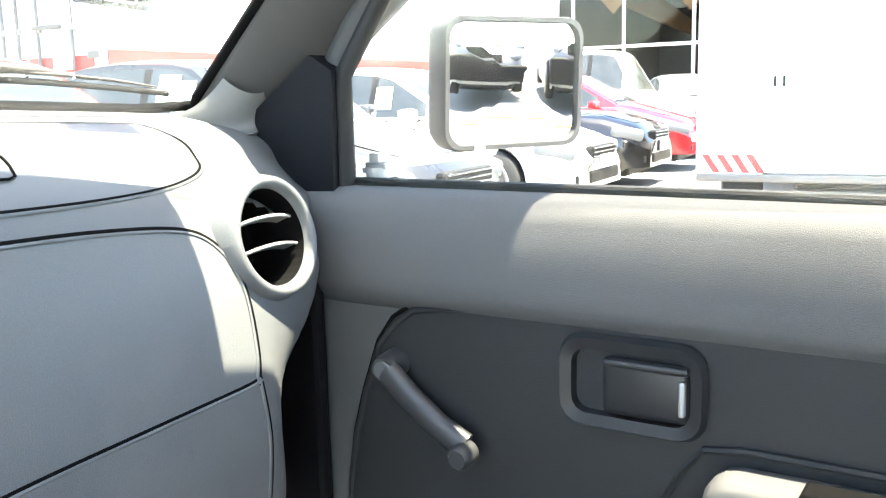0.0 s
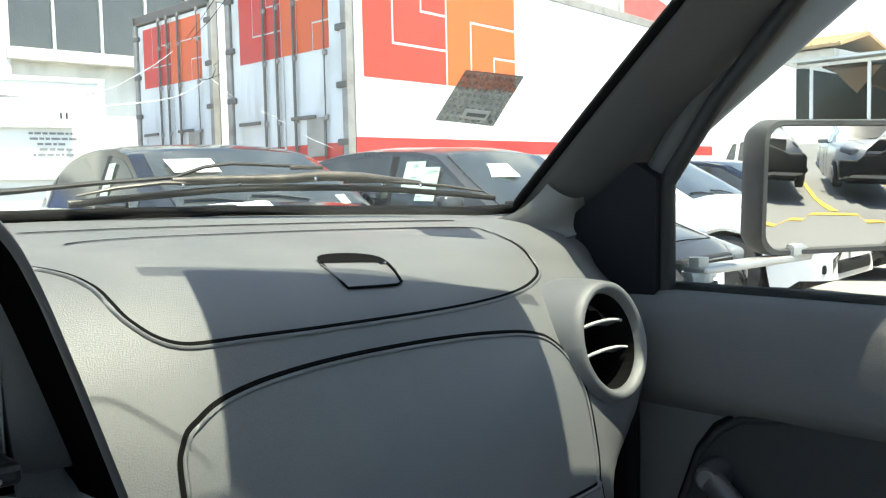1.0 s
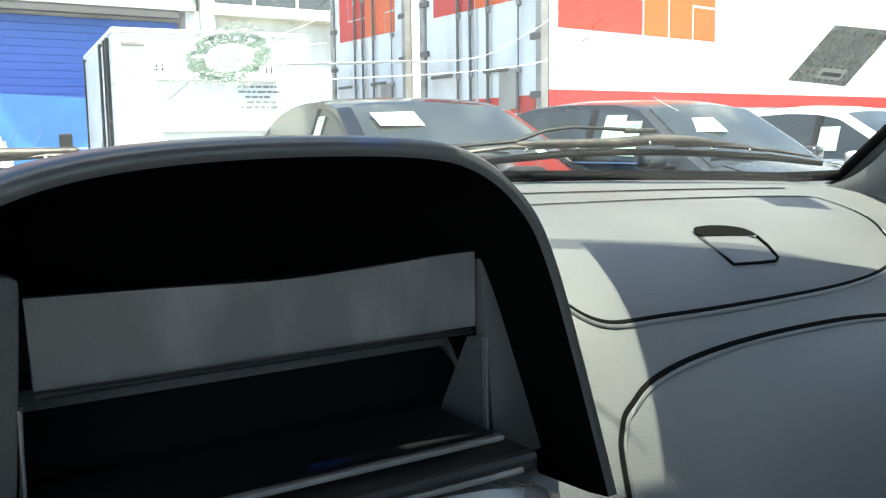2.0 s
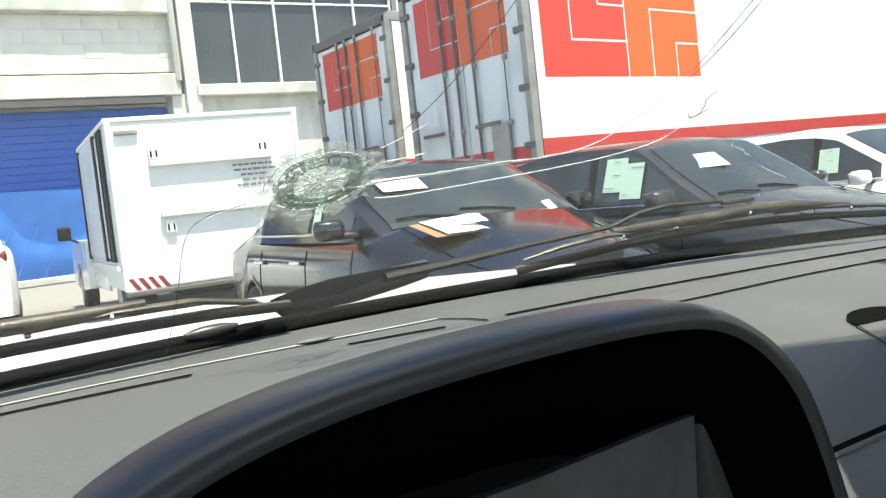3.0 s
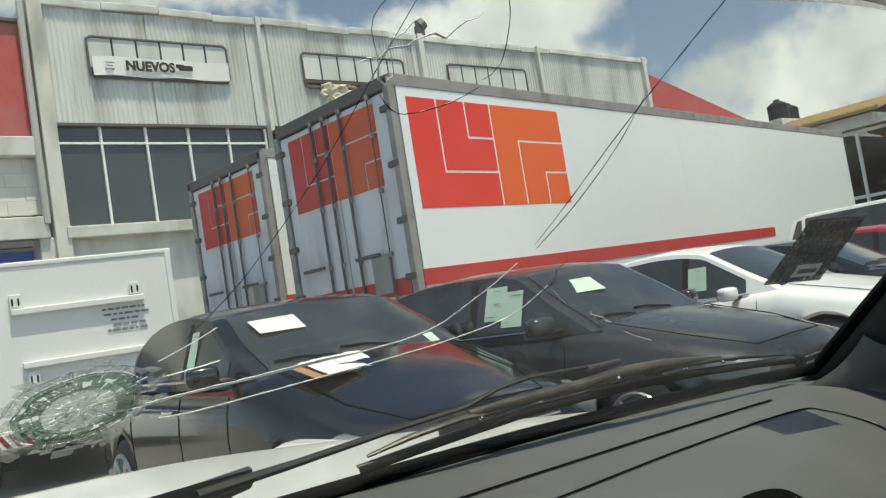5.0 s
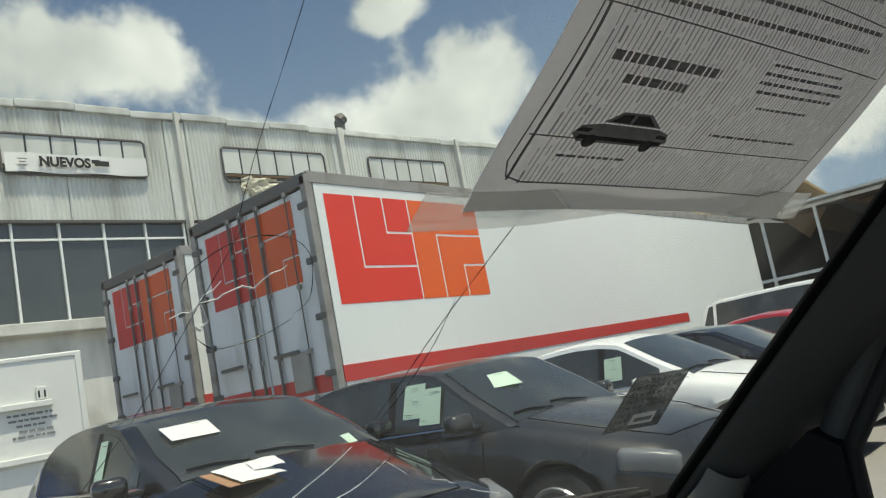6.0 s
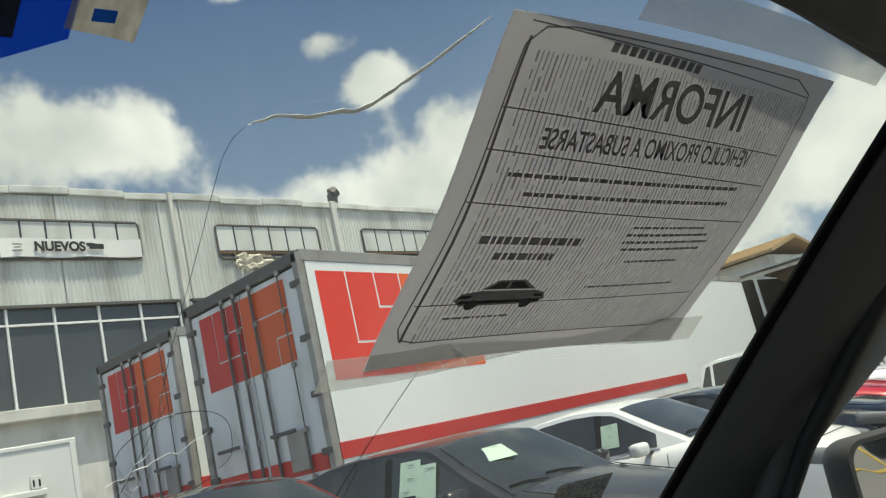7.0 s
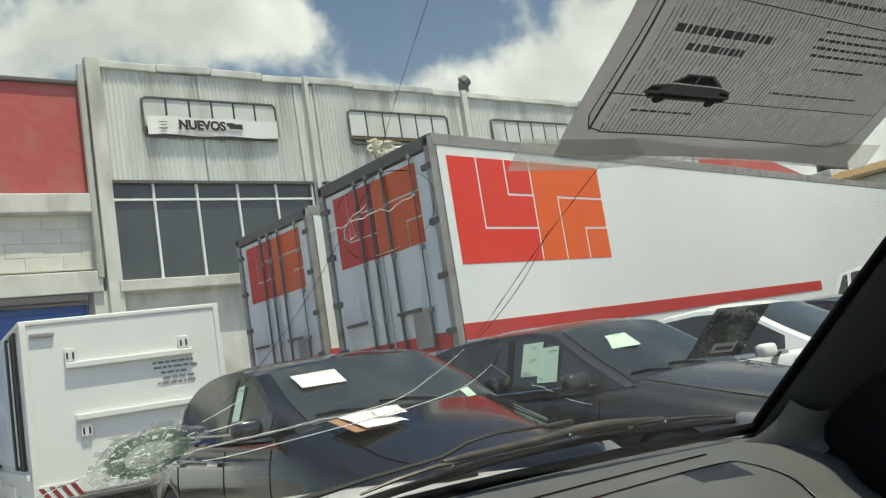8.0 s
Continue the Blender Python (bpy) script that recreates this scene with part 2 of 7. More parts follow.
M = dict(
    dash=material("dash_plastic", (0.090, 0.092, 0.092), 0.48, grain=900, spread=0.25, stain=9, stain_mix=0.55, stain_color=(0.124, 0.123, 0.120), bump=0.22, spec=0.48),
    dash_dark=material("hood_plastic", (0.034, 0.034, 0.035), 0.36, grain=700, spread=0.2, stain=5, stain_mix=0.3, stain_color=(0.056, 0.055, 0.053), bump=0.015, spec=0.6),
    lens_black=material("cluster_black", (0.008, 0.008, 0.009), 0.35, grain=300, stain=9, stain_mix=0.3, stain_color=(0.02, 0.02, 0.02), bump=0.03, spec=0.25),
    lens_grey=material("cluster_visor", (0.085, 0.085, 0.083), 0.42, grain=900, stain=26, stain_mix=0.7, stain_color=(0.20, 0.20, 0.195), bump=0.05, stretch=(1, 1, 0.35)),
    # fascia colour raised to carry the sun's sheen
    fascia=material("fascia_sun_sheen", (0.20, 0.20, 0.197), 0.26, metal=0.25, grain=500, stain=14, stain_mix=0.5, stain_color=(0.18, 0.18, 0.175), bump=0.03, spec=0.6),
    door=material("door_trim", (0.084, 0.082, 0.080), 0.66, grain=1100, spread=0.3, stain=6, stain_mix=0.2, stain_color=(0.068, 0.066, 0.063), bump=0.3, spec=0.3),
    door_dark=material("door_trim_dark", (0.016, 0.016, 0.0165), 0.6, grain=900, spread=0.25, stain=6, stain_mix=0.2, bump=0.25, spec=0.35),
    pillar=material("pillar_trim", (0.052, 0.052, 0.052), 0.66, grain=900, spread=0.2, stain=5, stain_mix=0.2, stain_color=(0.06, 0.06, 0.059), bump=0.2, spec=0.25),
    # pillar foot: sunlight on it is put into a paler colour
    foot=material("sunlit_foot_plastic", (0.135, 0.132, 0.124), 0.6, grain=900, spread=0.2, stain=14, stain_mix=0.5, stain_color=(0.20, 0.19, 0.17), bump=0.15, spec=0.3),
    # near zero: the shade inside the hood is put into this colour
    lining=material("hood_inside_shade", (0.002, 0.002, 0.002), 0.95, grain=500, bump=0.0, spec=0.0),
    cheek=material("cluster_side_panel", (0.055, 0.055, 0.054), 0.5, grain=700, stain=12, stain_mix=0.4, stain_color=(0.05, 0.05, 0.048), bump=0.08, spec=0.3),
    rubber=material("black_rubber", (0.012, 0.012, 0.012), 0.6, grain=500, stain=9, stain_mix=0.3, stain_color=(0.025, 0.025, 0.023), bump=0.15, spec=0.25),
    handle_black=material("handle_plastic", (0.017, 0.017, 0.018), 0.4, grain=700, spread=0.2, stain=5, stain_mix=0.2, stain_color=(0.026, 0.026, 0.026), bump=0.03, spec=0.35),
    sail=material("sail_plastic", (0.006, 0.006, 0.007), 0.7, grain=500, stain=9, stain_mix=0.2, bump=0.1, spec=0.12),
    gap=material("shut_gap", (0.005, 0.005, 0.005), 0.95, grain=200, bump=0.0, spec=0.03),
    # unseen seats, kept pale to bounce light onto the dash
    bounce_seat_cloth=material("bounce_seat_cloth", (0.50, 0.49, 0.47), 0.95, grain=600, bump=0.3, spec=0.1),
    carpet=material("floor_carpet", (0.06, 0.058, 0.056), 0.95, grain=500, bump=0.4, spec=0.1),
    stripe_red=material("stripe_red", (0.50, 0.035, 0.03), 0.45, grain=16, spread=0.06, stain=1.6, stain_mix=0.25, stain_color=(0.4, 0.09, 0.07), bump=0.0),
    # headliner lightened to bounce more light into the cab
    headliner=material("headliner_cloth", (0.60, 0.59, 0.57), 0.95, grain=700, bump=0.3, spec=0.1),
    white_paint=material("white_body_paint", (0.78, 0.78, 0.76), 0.24, grain=30, spread=0.03, stain=2, stain_mix=0.12, stain_color=(0.6, 0.58, 0.53), bump=0.0, coat=0.5),
    black_paint=material("black_body_paint", (0.008, 0.0075, 0.0075), 0.12, grain=30, spread=0.15, stain=2.4, stain_mix=0.5, stain_color=(0.018, 0.017, 0.016), bump=0.0, coat=0.45, spec=0.5),
    grey_paint=material("charcoal_body_paint", (0.030, 0.030, 0.030), 0.28, metal=0.2, grain=30, spread=0.1, stain=2, stain_mix=0.4, stain_color=(0.06, 0.057, 0.052), bump=0.0, coat=0.35, spec=0.5),
    red_paint=material("red_body_paint", (0.45, 0.015, 0.02), 0.2, grain=30, spread=0.05, stain=2, stain_mix=0.2, bump=0.0, coat=0.7),
    # white paint dimmed to grey, as the shaded fronts look in the mirror
    pickup_paint=material("dimmed_white_body_paint", (0.34, 0.34, 0.335), 0.3, grain=30, spread=0.05, stain=2, stain_mix=0.2, bump=0.0, coat=0.4),
    silver_paint=material("silver_body_paint", (0.42, 0.43, 0.44), 0.28, metal=0.6, grain=40, spread=0.05, stain=2, stain_mix=0.2, bump=0.0, coat=0.5),
    car_glass=material("tinted_car_glass", (0.034, 0.038, 0.036), 0.09, grain=10, spread=0.15, stain=2.2, stain_mix=0.7, stain_color=(0.085, 0.09, 0.084), bump=0.0, spec=0.5, coat=0.25),
    tyre=material("tyre_rubber", (0.016, 0.016, 0.016), 0.8, grain=80, stain=8, stain_mix=0.5, stain_color=(0.06, 0.055, 0.05), bump=0.3),
    rim=material("alloy_rim", (0.45, 0.45, 0.46), 0.32, metal=0.8, grain=60, stain=9, stain_mix=0.3, bump=0.02),
    chrome=material("bright_metal", (0.75, 0.75, 0.74), 0.14, metal=1.0, grain=60, spread=0.05, stain=20, stain_mix=0.3, stain_color=(0.35, 0.33, 0.3), bump=0.02),
    steel=material("galvanised_steel", (0.42, 0.42, 0.41), 0.42, metal=0.7, grain=60, stain=10, stain_mix=0.5, stain_color=(0.24, 0.17, 0.11), bump=0.1),
    dark_steel=material("dark_steel", (0.11, 0.105, 0.10), 0.6, metal=0.3, grain=60, stain=6, stain_mix=0.5, stain_color=(0.16, 0.10, 0.06), bump=0.1),
    wiper=material("wiper_bronze_grey", (0.042, 0.036, 0.030), 0.42, metal=0.2, grain=300, stain=40, stain_mix=0.5, stain_color=(0.16, 0.13, 0.10), bump=0.1),
    lamp=material("headlamp_lens", (0.15, 0.155, 0.16), 0.08, grain=120, spread=0.3, stain=14, stain_mix=0.5, stain_color=(0.14, 0.15, 0.16), bump=0.3),
    trailer=material("trailer_white_panel", (0.75, 0.765, 0.745), 0.36, grain=9, spread=0.03, stain=0.7, stain_mix=0.18, stain_color=(0.62, 0.62, 0.58), bump=0.02, stretch=(1, 1, 0.35)),
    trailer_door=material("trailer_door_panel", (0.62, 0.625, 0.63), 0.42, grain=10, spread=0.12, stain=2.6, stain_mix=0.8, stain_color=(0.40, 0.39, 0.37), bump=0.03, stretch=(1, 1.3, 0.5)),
    trailer_rail=material("trailer_rail", (0.30, 0.285, 0.265), 0.55, metal=0.2, grain=12, spread=0.15, stain=3.5, stain_mix=0.75, stain_color=(0.13, 0.095, 0.07), bump=0.05),
    logo_red=material("decal_red", (0.74, 0.042, 0.022), 0.4, grain=16, spread=0.06, stain=1.6, stain_mix=0.15, stain_color=(0.6, 0.1, 0.07), bump=0.0),
    logo_orange=material("decal_orange", (0.79, 0.115, 0.016), 0.4, grain=16, spread=0.06, stain=1.6, stain_mix=0.15, stain_color=(0.62, 0.13, 0.04), bump=0.0),
    # worn copies of the emblem colours, darkened for the rear doors' shade
    door_red=material("worn_shaded_decal_red", (0.50, 0.026, 0.018), 0.5, grain=16, spread=0.1, stain=2.2, stain_mix=0.4, stain_color=(0.36, 0.05, 0.04), bump=0.0),
    door_orange=material("worn_shaded_decal_orange", (0.60, 0.088, 0.016), 0.5, grain=16, spread=0.1, stain=2.2, stain_mix=0.4, stain_color=(0.46, 0.10, 0.035), bump=0.0),
    box_white=material("box_body_white", (0.68, 0.675, 0.64), 0.45, grain=9, spread=0.03, stain=1.4, stain_mix=0.25, stain_color=(0.58, 0.57, 0.53), bump=0.03),
    chevron_red=material("reflective_red", (0.22, 0.022, 0.02), 0.35, grain=90, bump=0.05),
    wall=material("painted_block_wall", (0.58, 0.565, 0.515), 0.85, grain=5, spread=0.18, stain=1.1, stain_mix=0.8, stain_color=(0.30, 0.285, 0.245), bump=0.25, stretch=(1, 1, 0.45)),
    block=material("cream_concrete_block", (0.64, 0.615, 0.55), 0.88, grain=8, spread=0.12, stain=0.9, stain_mix=0.5, stain_color=(0.40, 0.38, 0.33), bump=0.3, by_piece=0.03),
    red_wall=material("red_painted_wall", (0.42, 0.075, 0.070), 0.8, grain=4, spread=0.3, stain=0.7, stain_mix=0.8, stain_color=(0.36, 0.16, 0.14), bump=0.15),
    corrugated=material("grey_corrugated_sheet", (0.58, 0.585, 0.545), 0.6, metal=0.05, grain=5, spread=0.12, stain=1.0, stain_mix=0.8, stain_color=(0.32, 0.31, 0.265), bump=0.05, stretch=(1, 1, 0.16), by_piece=0.07),
    window=material("dark_window_glass", (0.048, 0.051, 0.048), 0.12, grain=2, spread=0.1, stain=0.35, stain_mix=0.6, stain_color=(0.075, 0.08, 0.08), bump=0.0),
    mullion=material("white_mullion", (0.72, 0.72, 0.70), 0.5, grain=20, stain=3, stain_mix=0.3, bump=0.05),
    blue_door=material("blue_roller_door", (0.020, 0.105, 0.42), 0.5, grain=6, spread=0.1, stain=0.6, stain_mix=0.25, bump=0.05),
    blue_tarp=material("blue_mesh_tarp", (0.05, 0.22, 0.66), 0.7, grain=30, spread=0.2, stain=2, stain_mix=0.35, stain_color=(0.12, 0.32, 0.72), bump=0.3),
    asphalt=material("worn_asphalt", (0.24, 0.228, 0.208), 0.92, grain=60, spread=0.25, stain=0.35, stain_mix=0.5, stain_color=(0.16, 0.15, 0.14), bump=0.5),
    yellow_line=material("worn_yellow_line", (0.62, 0.40, 0.06), 0.85, grain=40, spread=0.2, stain=3, stain_mix=0.6, stain_color=(0.24, 0.2, 0.12), bump=0.3),
    wood=material("brown_roof_timber", (0.115, 0.066, 0.028), 0.75, grain=14, spread=0.3, stain=1.5, stain_mix=0.5, bump=0.2, stretch=(1, 1, 6)),
    roof_tile=material("tan_roof_sheet", (0.33, 0.22, 0.105), 0.8, grain=5, spread=0.25, stain=1, stain_mix=0.4, bump=0.2),
    # inner shed walls: shade under the roof painted as a dark colour
    shed_shade=material("shed_shaded_walls", (0.035, 0.033, 0.030), 0.9, grain=3, spread=0.3, stain=0.5, stain_mix=0.4, bump=0.1),
    hill=material("hazy_hillside", (0.16, 0.18, 0.14), 0.95, grain=0.05, spread=0.4, stain=0.02, stain_mix=0.4, bump=0.0),
    sign_white=material("sign_cloth", (0.72, 0.71, 0.68), 0.7, grain=10, spread=0.05, stain=1.5, stain_mix=0.3, stain_color=(0.5, 0.48, 0.44), bump=0.05),
    old_cloth=material("yellowed_cloth", (0.58, 0.54, 0.43), 0.9, grain=10, spread=0.15, stain=3, stain_mix=0.6, stain_color=(0.34, 0.26, 0.16), bump=0.1),
    ink=material("black_ink", (0.02, 0.02, 0.02), 0.7, grain=100, bump=0.0),
    ink_grey=material("show_through_ink", (0.20, 0.20, 0.20), 0.9, grain=300, spread=0.2, bump=0.0),
    card=material("brown_card", (0.30, 0.16, 0.085), 0.8, grain=60, bump=0.1),
    dirt=material("dusty_vent_slat", (0.33, 0.325, 0.31), 0.7, grain=300, stain=30, stain_mix=0.4, bump=0.1),
    paper=paper_material("white_paper", (0.80, 0.80, 0.78), 0.25),
    notice=paper_material("notice_paper", (0.72, 0.71, 0.72), 0.48),
    green_paper=paper_material("pale_green_paper", (0.60, 0.76, 0.62), 0.2),
    tape=clear_glass("clear_tape", (0.90, 0.90, 0.89), rough=0.25, opaque=0.18, opaque_color=(0.62, 0.62, 0.61), dust=0.10),
    sticker=clear_glass("dotted_film", (0.52, 0.53, 0.53), rough=0.2, opaque=0.42, opaque_color=(0.10, 0.105, 0.105), dust=0.04),
    sticker_dot=clear_glass("dotted_film_ink", (0.60, 0.61, 0.61), rough=0.2, opaque=0.45, opaque_color=(0.30, 0.31, 0.31), dust=0.05),
    windscreen=clear_glass("windscreen_glass", (0.94, 0.955, 0.945), gloss=0.45, dust=0.008),
    side_glass=clear_glass("side_window_glass", (0.95, 0.96, 0.955), gloss=0.8),
    shade_band=clear_glass("blue_shade_band", (0.08, 0.33, 0.85), gloss=0.6, opaque=0.25, opaque_color=(0.02, 0.2, 0.7)),
    strip_dark=clear_glass("strip_print", (0.05, 0.06, 0.10), opaque=0.7, opaque_color=(0.03, 0.035, 0.06), dust=0.02),
    old_film=clear_glass("yellowed_film", (0.6, 0.56, 0.48), opaque=0.5, opaque_color=(0.35, 0.31, 0.25), dust=0.25),
    shard_green=clear_glass("crushed_green_glass", (0.62, 0.70, 0.655), rough=0.15, opaque=0.20, opaque_color=(0.26, 0.34, 0.29), dust=0.05),
    shard_clear=clear_glass("splintered_clear_glass", (0.88, 0.90, 0.89), rough=0.2, opaque=0.10, opaque_color=(0.60, 0.63, 0.61), dust=0.07),
    crack=clear_glass("white_fracture", (0.9, 0.92, 0.91), rough=0.3, opaque=0.92, opaque_color=(0.92, 0.93, 0.93)),
    crack_dark=clear_glass("dark_fracture", (0.45, 0.46, 0.46), rough=0.3, opaque=0.35, opaque_color=(0.06, 0.06, 0.06)),
    shard=clear_glass("crushed_glass", (0.84, 0.88, 0.86), rough=0.15, opaque=0.22, opaque_color=(0.66, 0.70, 0.68), dust=0.10),
)
M["notice_ink"] = paper_material("notice_ink", (0.235, 0.235, 0.24), 0.45)
M["notice_black"] = paper_material("notice_dense_ink", (0.12, 0.12, 0.125), 0.45)
M["notice_pale"] = paper_material("notice_pale_ink", (0.44, 0.44, 0.445), 0.45)
mirror_mat = bpy.data.materials.new("mirror_glass")
mirror_mat.use_nodes = True
mb = mirror_mat.node_tree.nodes["Principled BSDF"]
mb.inputs["Base Color"].default_value, mb.inputs["Metallic"].default_value, mb.inputs["Roughness"].default_value = (0.50, 0.51, 0.52, 1), 1.0, 0.015
M["mirror"] = mirror_mat

# ---------------------------------------------------------------- mesh helpers


def thing(name, m, label, category, group=""):
    ob = new(name)
    ob.empty_display_size = 0.1
    ob.matrix_world = m
    return tagged(ob, label, category, group)


def part(name, bm, mat, parent=None, label="", smooth=None, shadow=True):
    """Links a bmesh as one mesh object. smooth: the angle in degrees under which edges are shaded round."""
    bmesh.ops.recalc_face_normals(bm, faces=bm.faces)
    me = bpy.data.meshes.new(name)
    if smooth:
        for f in bm.faces:
            f.smooth = True
        for e in bm.edges:
            e.smooth = len(e.link_faces) == 2 and e.calc_face_angle(0.0) < radians(smooth)
    bm.to_mesh(me)
    bm.free()
    me.materials.append(mat)
    ob = new(name, me)
    if parent is not None:
        ob.parent = parent
    if not shadow:
        ob.visible_shadow = False
    return tagged(ob, label)


def add_box(bm, c, s, bevel=0.0, m=None, seg=2):
    t = bmesh.new()
    bmesh.ops.create_cube(t, size=1.0)
    bmesh.ops.scale(t, vec=s, verts=t.verts)
    if bevel:
        bmesh.ops.bevel(t, geom=t.edges[:], offset=bevel, segments=seg, affect="EDGES", profile=0.5)
    bmesh.ops.transform(t, matrix=(m or Matrix()) @ Matrix.Translation(c) if m is None else m @ Matrix.Translation(c), verts=t.verts)
    merge(bm, t)


def merge(bm, t):
    at = {v: bm.verts.new(v.co) for v in t.verts}
    for f in t.faces:
        bm.faces.new([at[v] for v in f.verts])
    t.free()


def box(c, s, bevel=0.0, m=None, seg=2):
    bm = bmesh.new()
    add_box(bm, c, s, bevel, m, seg)
    return bm


def add_tube(bm, pts, r, seg=8, closed=False, flat=1.0, up=(0, 0, 1)):
    """A tube along points; r: a radius, or one for each point; flat squashes it along up."""
    pts = [Vector(p) for p in pts]
    rs = r if isinstance(r, (list, tuple)) else [r] * len(pts)
    rings = []
    for i, p in enumerate(pts):
        a = pts[i - 1] if i or closed else p
        b = pts[(i + 1) % len(pts)] if i < len(pts) - 1 or closed else p
        d = (b - a).normalized()
        side = d.cross(Vector(up))
        if side.length < 1e-4:
            side = d.cross(Vector((1, 0, 0)))
        side.normalize()
        top = side.cross(d)
        rings.append([bm.verts.new(p + rs[i] * (math.cos(w) * side + flat * math.sin(w) * top)) for w in (2 * math.pi * k / seg for k in range(seg))])
    for i in range(len(rings) if closed else len(rings) - 1):
        a, b = rings[i], rings[(i + 1) % len(rings)]
        for k in range(seg):
            bm.faces.new((a[k], a[(k + 1) % seg], b[(k + 1) % seg], b[k]))
    if not closed:
        bm.faces.new(rings[0][::-1])
        bm.faces.new(rings[-1])


def tube(pts, r, seg=8, closed=False, flat=1.0, up=(0, 0, 1)):
    bm = bmesh.new()
    add_tube(bm, pts, r, seg, closed, flat, up)
    return bm


def add_grid(bm, f, us, vs):
    g = [[bm.verts.new(f(u, v)) for v in vs] for u in us]
    for i in range(len(us) - 1):
        for j in range(len(vs) - 1):
            bm.faces.new((g[i][j], g[i + 1][j], g[i + 1][j + 1], g[i][j + 1]))
    return g


def sheet(f, us, vs, back):
    """A curved plate: the surface f and the same moved by back(point), closed round the rim."""
    bm = bmesh.new()
    a = add_grid(bm, f, us, vs)
    b = add_grid(bm, lambda u, v: Vector(f(u, v)) + Vector(back), us, vs)
    nu, nv = len(us), len(vs)
    rim = [(i, 0) for i in range(nu)] + [(nu - 1, j) for j in range(1, nv)] + [(i, nv - 1) for i in range(nu - 2, -1, -1)] + [(0, j) for j in range(nv - 2, 0, -1)]
    for k in range(len(rim)):
        (i, j), (p, q) = rim[k], rim[(k + 1) % len(rim)]
        bm.faces.new((a[i][j], a[p][q], b[p][q], b[i][j]))
    return bm


def prism(outline, depth, axis="y"):
    """A flat outline of (a, b) pairs made solid along one axis, from 0 to depth."""
    put = {"y": lambda a, b, d: (a, d, b), "x": lambda a, b, d: (d, a, b), "z": lambda a, b, d: (a, b, d)}[axis]
    bm = bmesh.new()
    lo = [bm.verts.new(put(a, b, 0.0)) for a, b in outline]
    hi = [bm.verts.new(put(a, b, depth)) for a, b in outline]
    bm.faces.new(lo)
    bm.faces.new(hi[::-1])
    for i in range(len(lo)):
        j = (i + 1) % len(lo)
        bm.faces.new((lo[i], hi[i], hi[j], lo[j]))
    return bm


def lin(a, b, n):
    return [a + (b - a) * i / (n - 1) for i in range(n)]


def rounded(w, h, r, n=5):
    """Outline of a rounded rectangle about the origin."""
    out = []
    for cx, cy, a0 in ((w / 2 - r, h / 2 - r, 0), (-w / 2 + r, h / 2 - r, 90), (-w / 2 + r, -h / 2 + r, 180), (w / 2 - r, -h / 2 + r, 270)):
        out += [(cx + r * math.cos(radians(a0 + 90 * k / (n - 1))), cy + r * math.sin(radians(a0 + 90 * k / (n - 1)))) for k in range(n)]
    return out


def text_mesh(words, size, m, depth=0.001, bold=0.0):
    """Lettering in the built-in font as a bmesh, its middle at the origin of m, reading along m's x."""
    cu = bpy.data.curves.new("lettering", "FONT")
    cu.body, cu.size, cu.align_x, cu.align_y, cu.extrude = words, size, "CENTER", "CENTER", depth
    cu.offset = bold
    ob = bpy.data.objects.new("lettering", cu)
    scene.collection.objects.link(ob)
    me = bpy.data.meshes.new_from_object(ob.evaluated_get(bpy.context.evaluated_depsgraph_get()))
    bm = bmesh.new()
    bm.from_mesh(me)
    bmesh.ops.transform(bm, matrix=m, verts=bm.verts)
    bpy.data.objects.remove(ob)
    bpy.data.curves.remove(cu)
    bpy.data.meshes.remove(me)
    return bm

# ---------------------------------------------------------------- sky backdrop, ground, hillside
R_SKY = 900.0


def sky_point(az, el):
    a, e = radians(az), radians(el)
    return Vector((math.sin(a) * math.cos(e), math.cos(a) * math.cos(e), math.sin(e))) * R_SKY


sky_mat = bpy.data.materials.new("cloudy_sky")
sky_mat.use_nodes = True
sn, sl = sky_mat.node_tree.nodes, sky_mat.node_tree.links
sn.remove(sn["Principled BSDF"])
s_tc = sn.new("ShaderNodeTexCoord")
s_noise = sn.new("ShaderNodeTexNoise")
s_noise.inputs["Scale"].default_value, s_noise.inputs["Detail"].default_value, s_noise.inputs["Roughness"].default_value = 0.0100, 9.0, 0.56
sl.new(s_tc.outputs["Object"], s_noise.inputs["Vector"])
# cloud banks: azimuth and elevation in degrees, half-width, half-height
CLOUDS = ((27, 22.4, 8.5, 3.4), (15, 22.5, 8, 4), (38, 17.3, 5, 2.4), (45, 17, 8, 3.3), (51.5, 18.2, 4.5, 3.2), (43, 27, 1.9, 1.1), (46, 24, 2.8, 1.2),
          (37.5, 31.0, 1.7, 0.8), (64, 9, 9, 5.0), (74, 12, 9, 5.5), (86, 10, 10, 6), (100, 9, 12, 5), (50, 13, 7, 2.5), (22, 36, 8, 3), (62, 34, 9, 3.5))
total = None
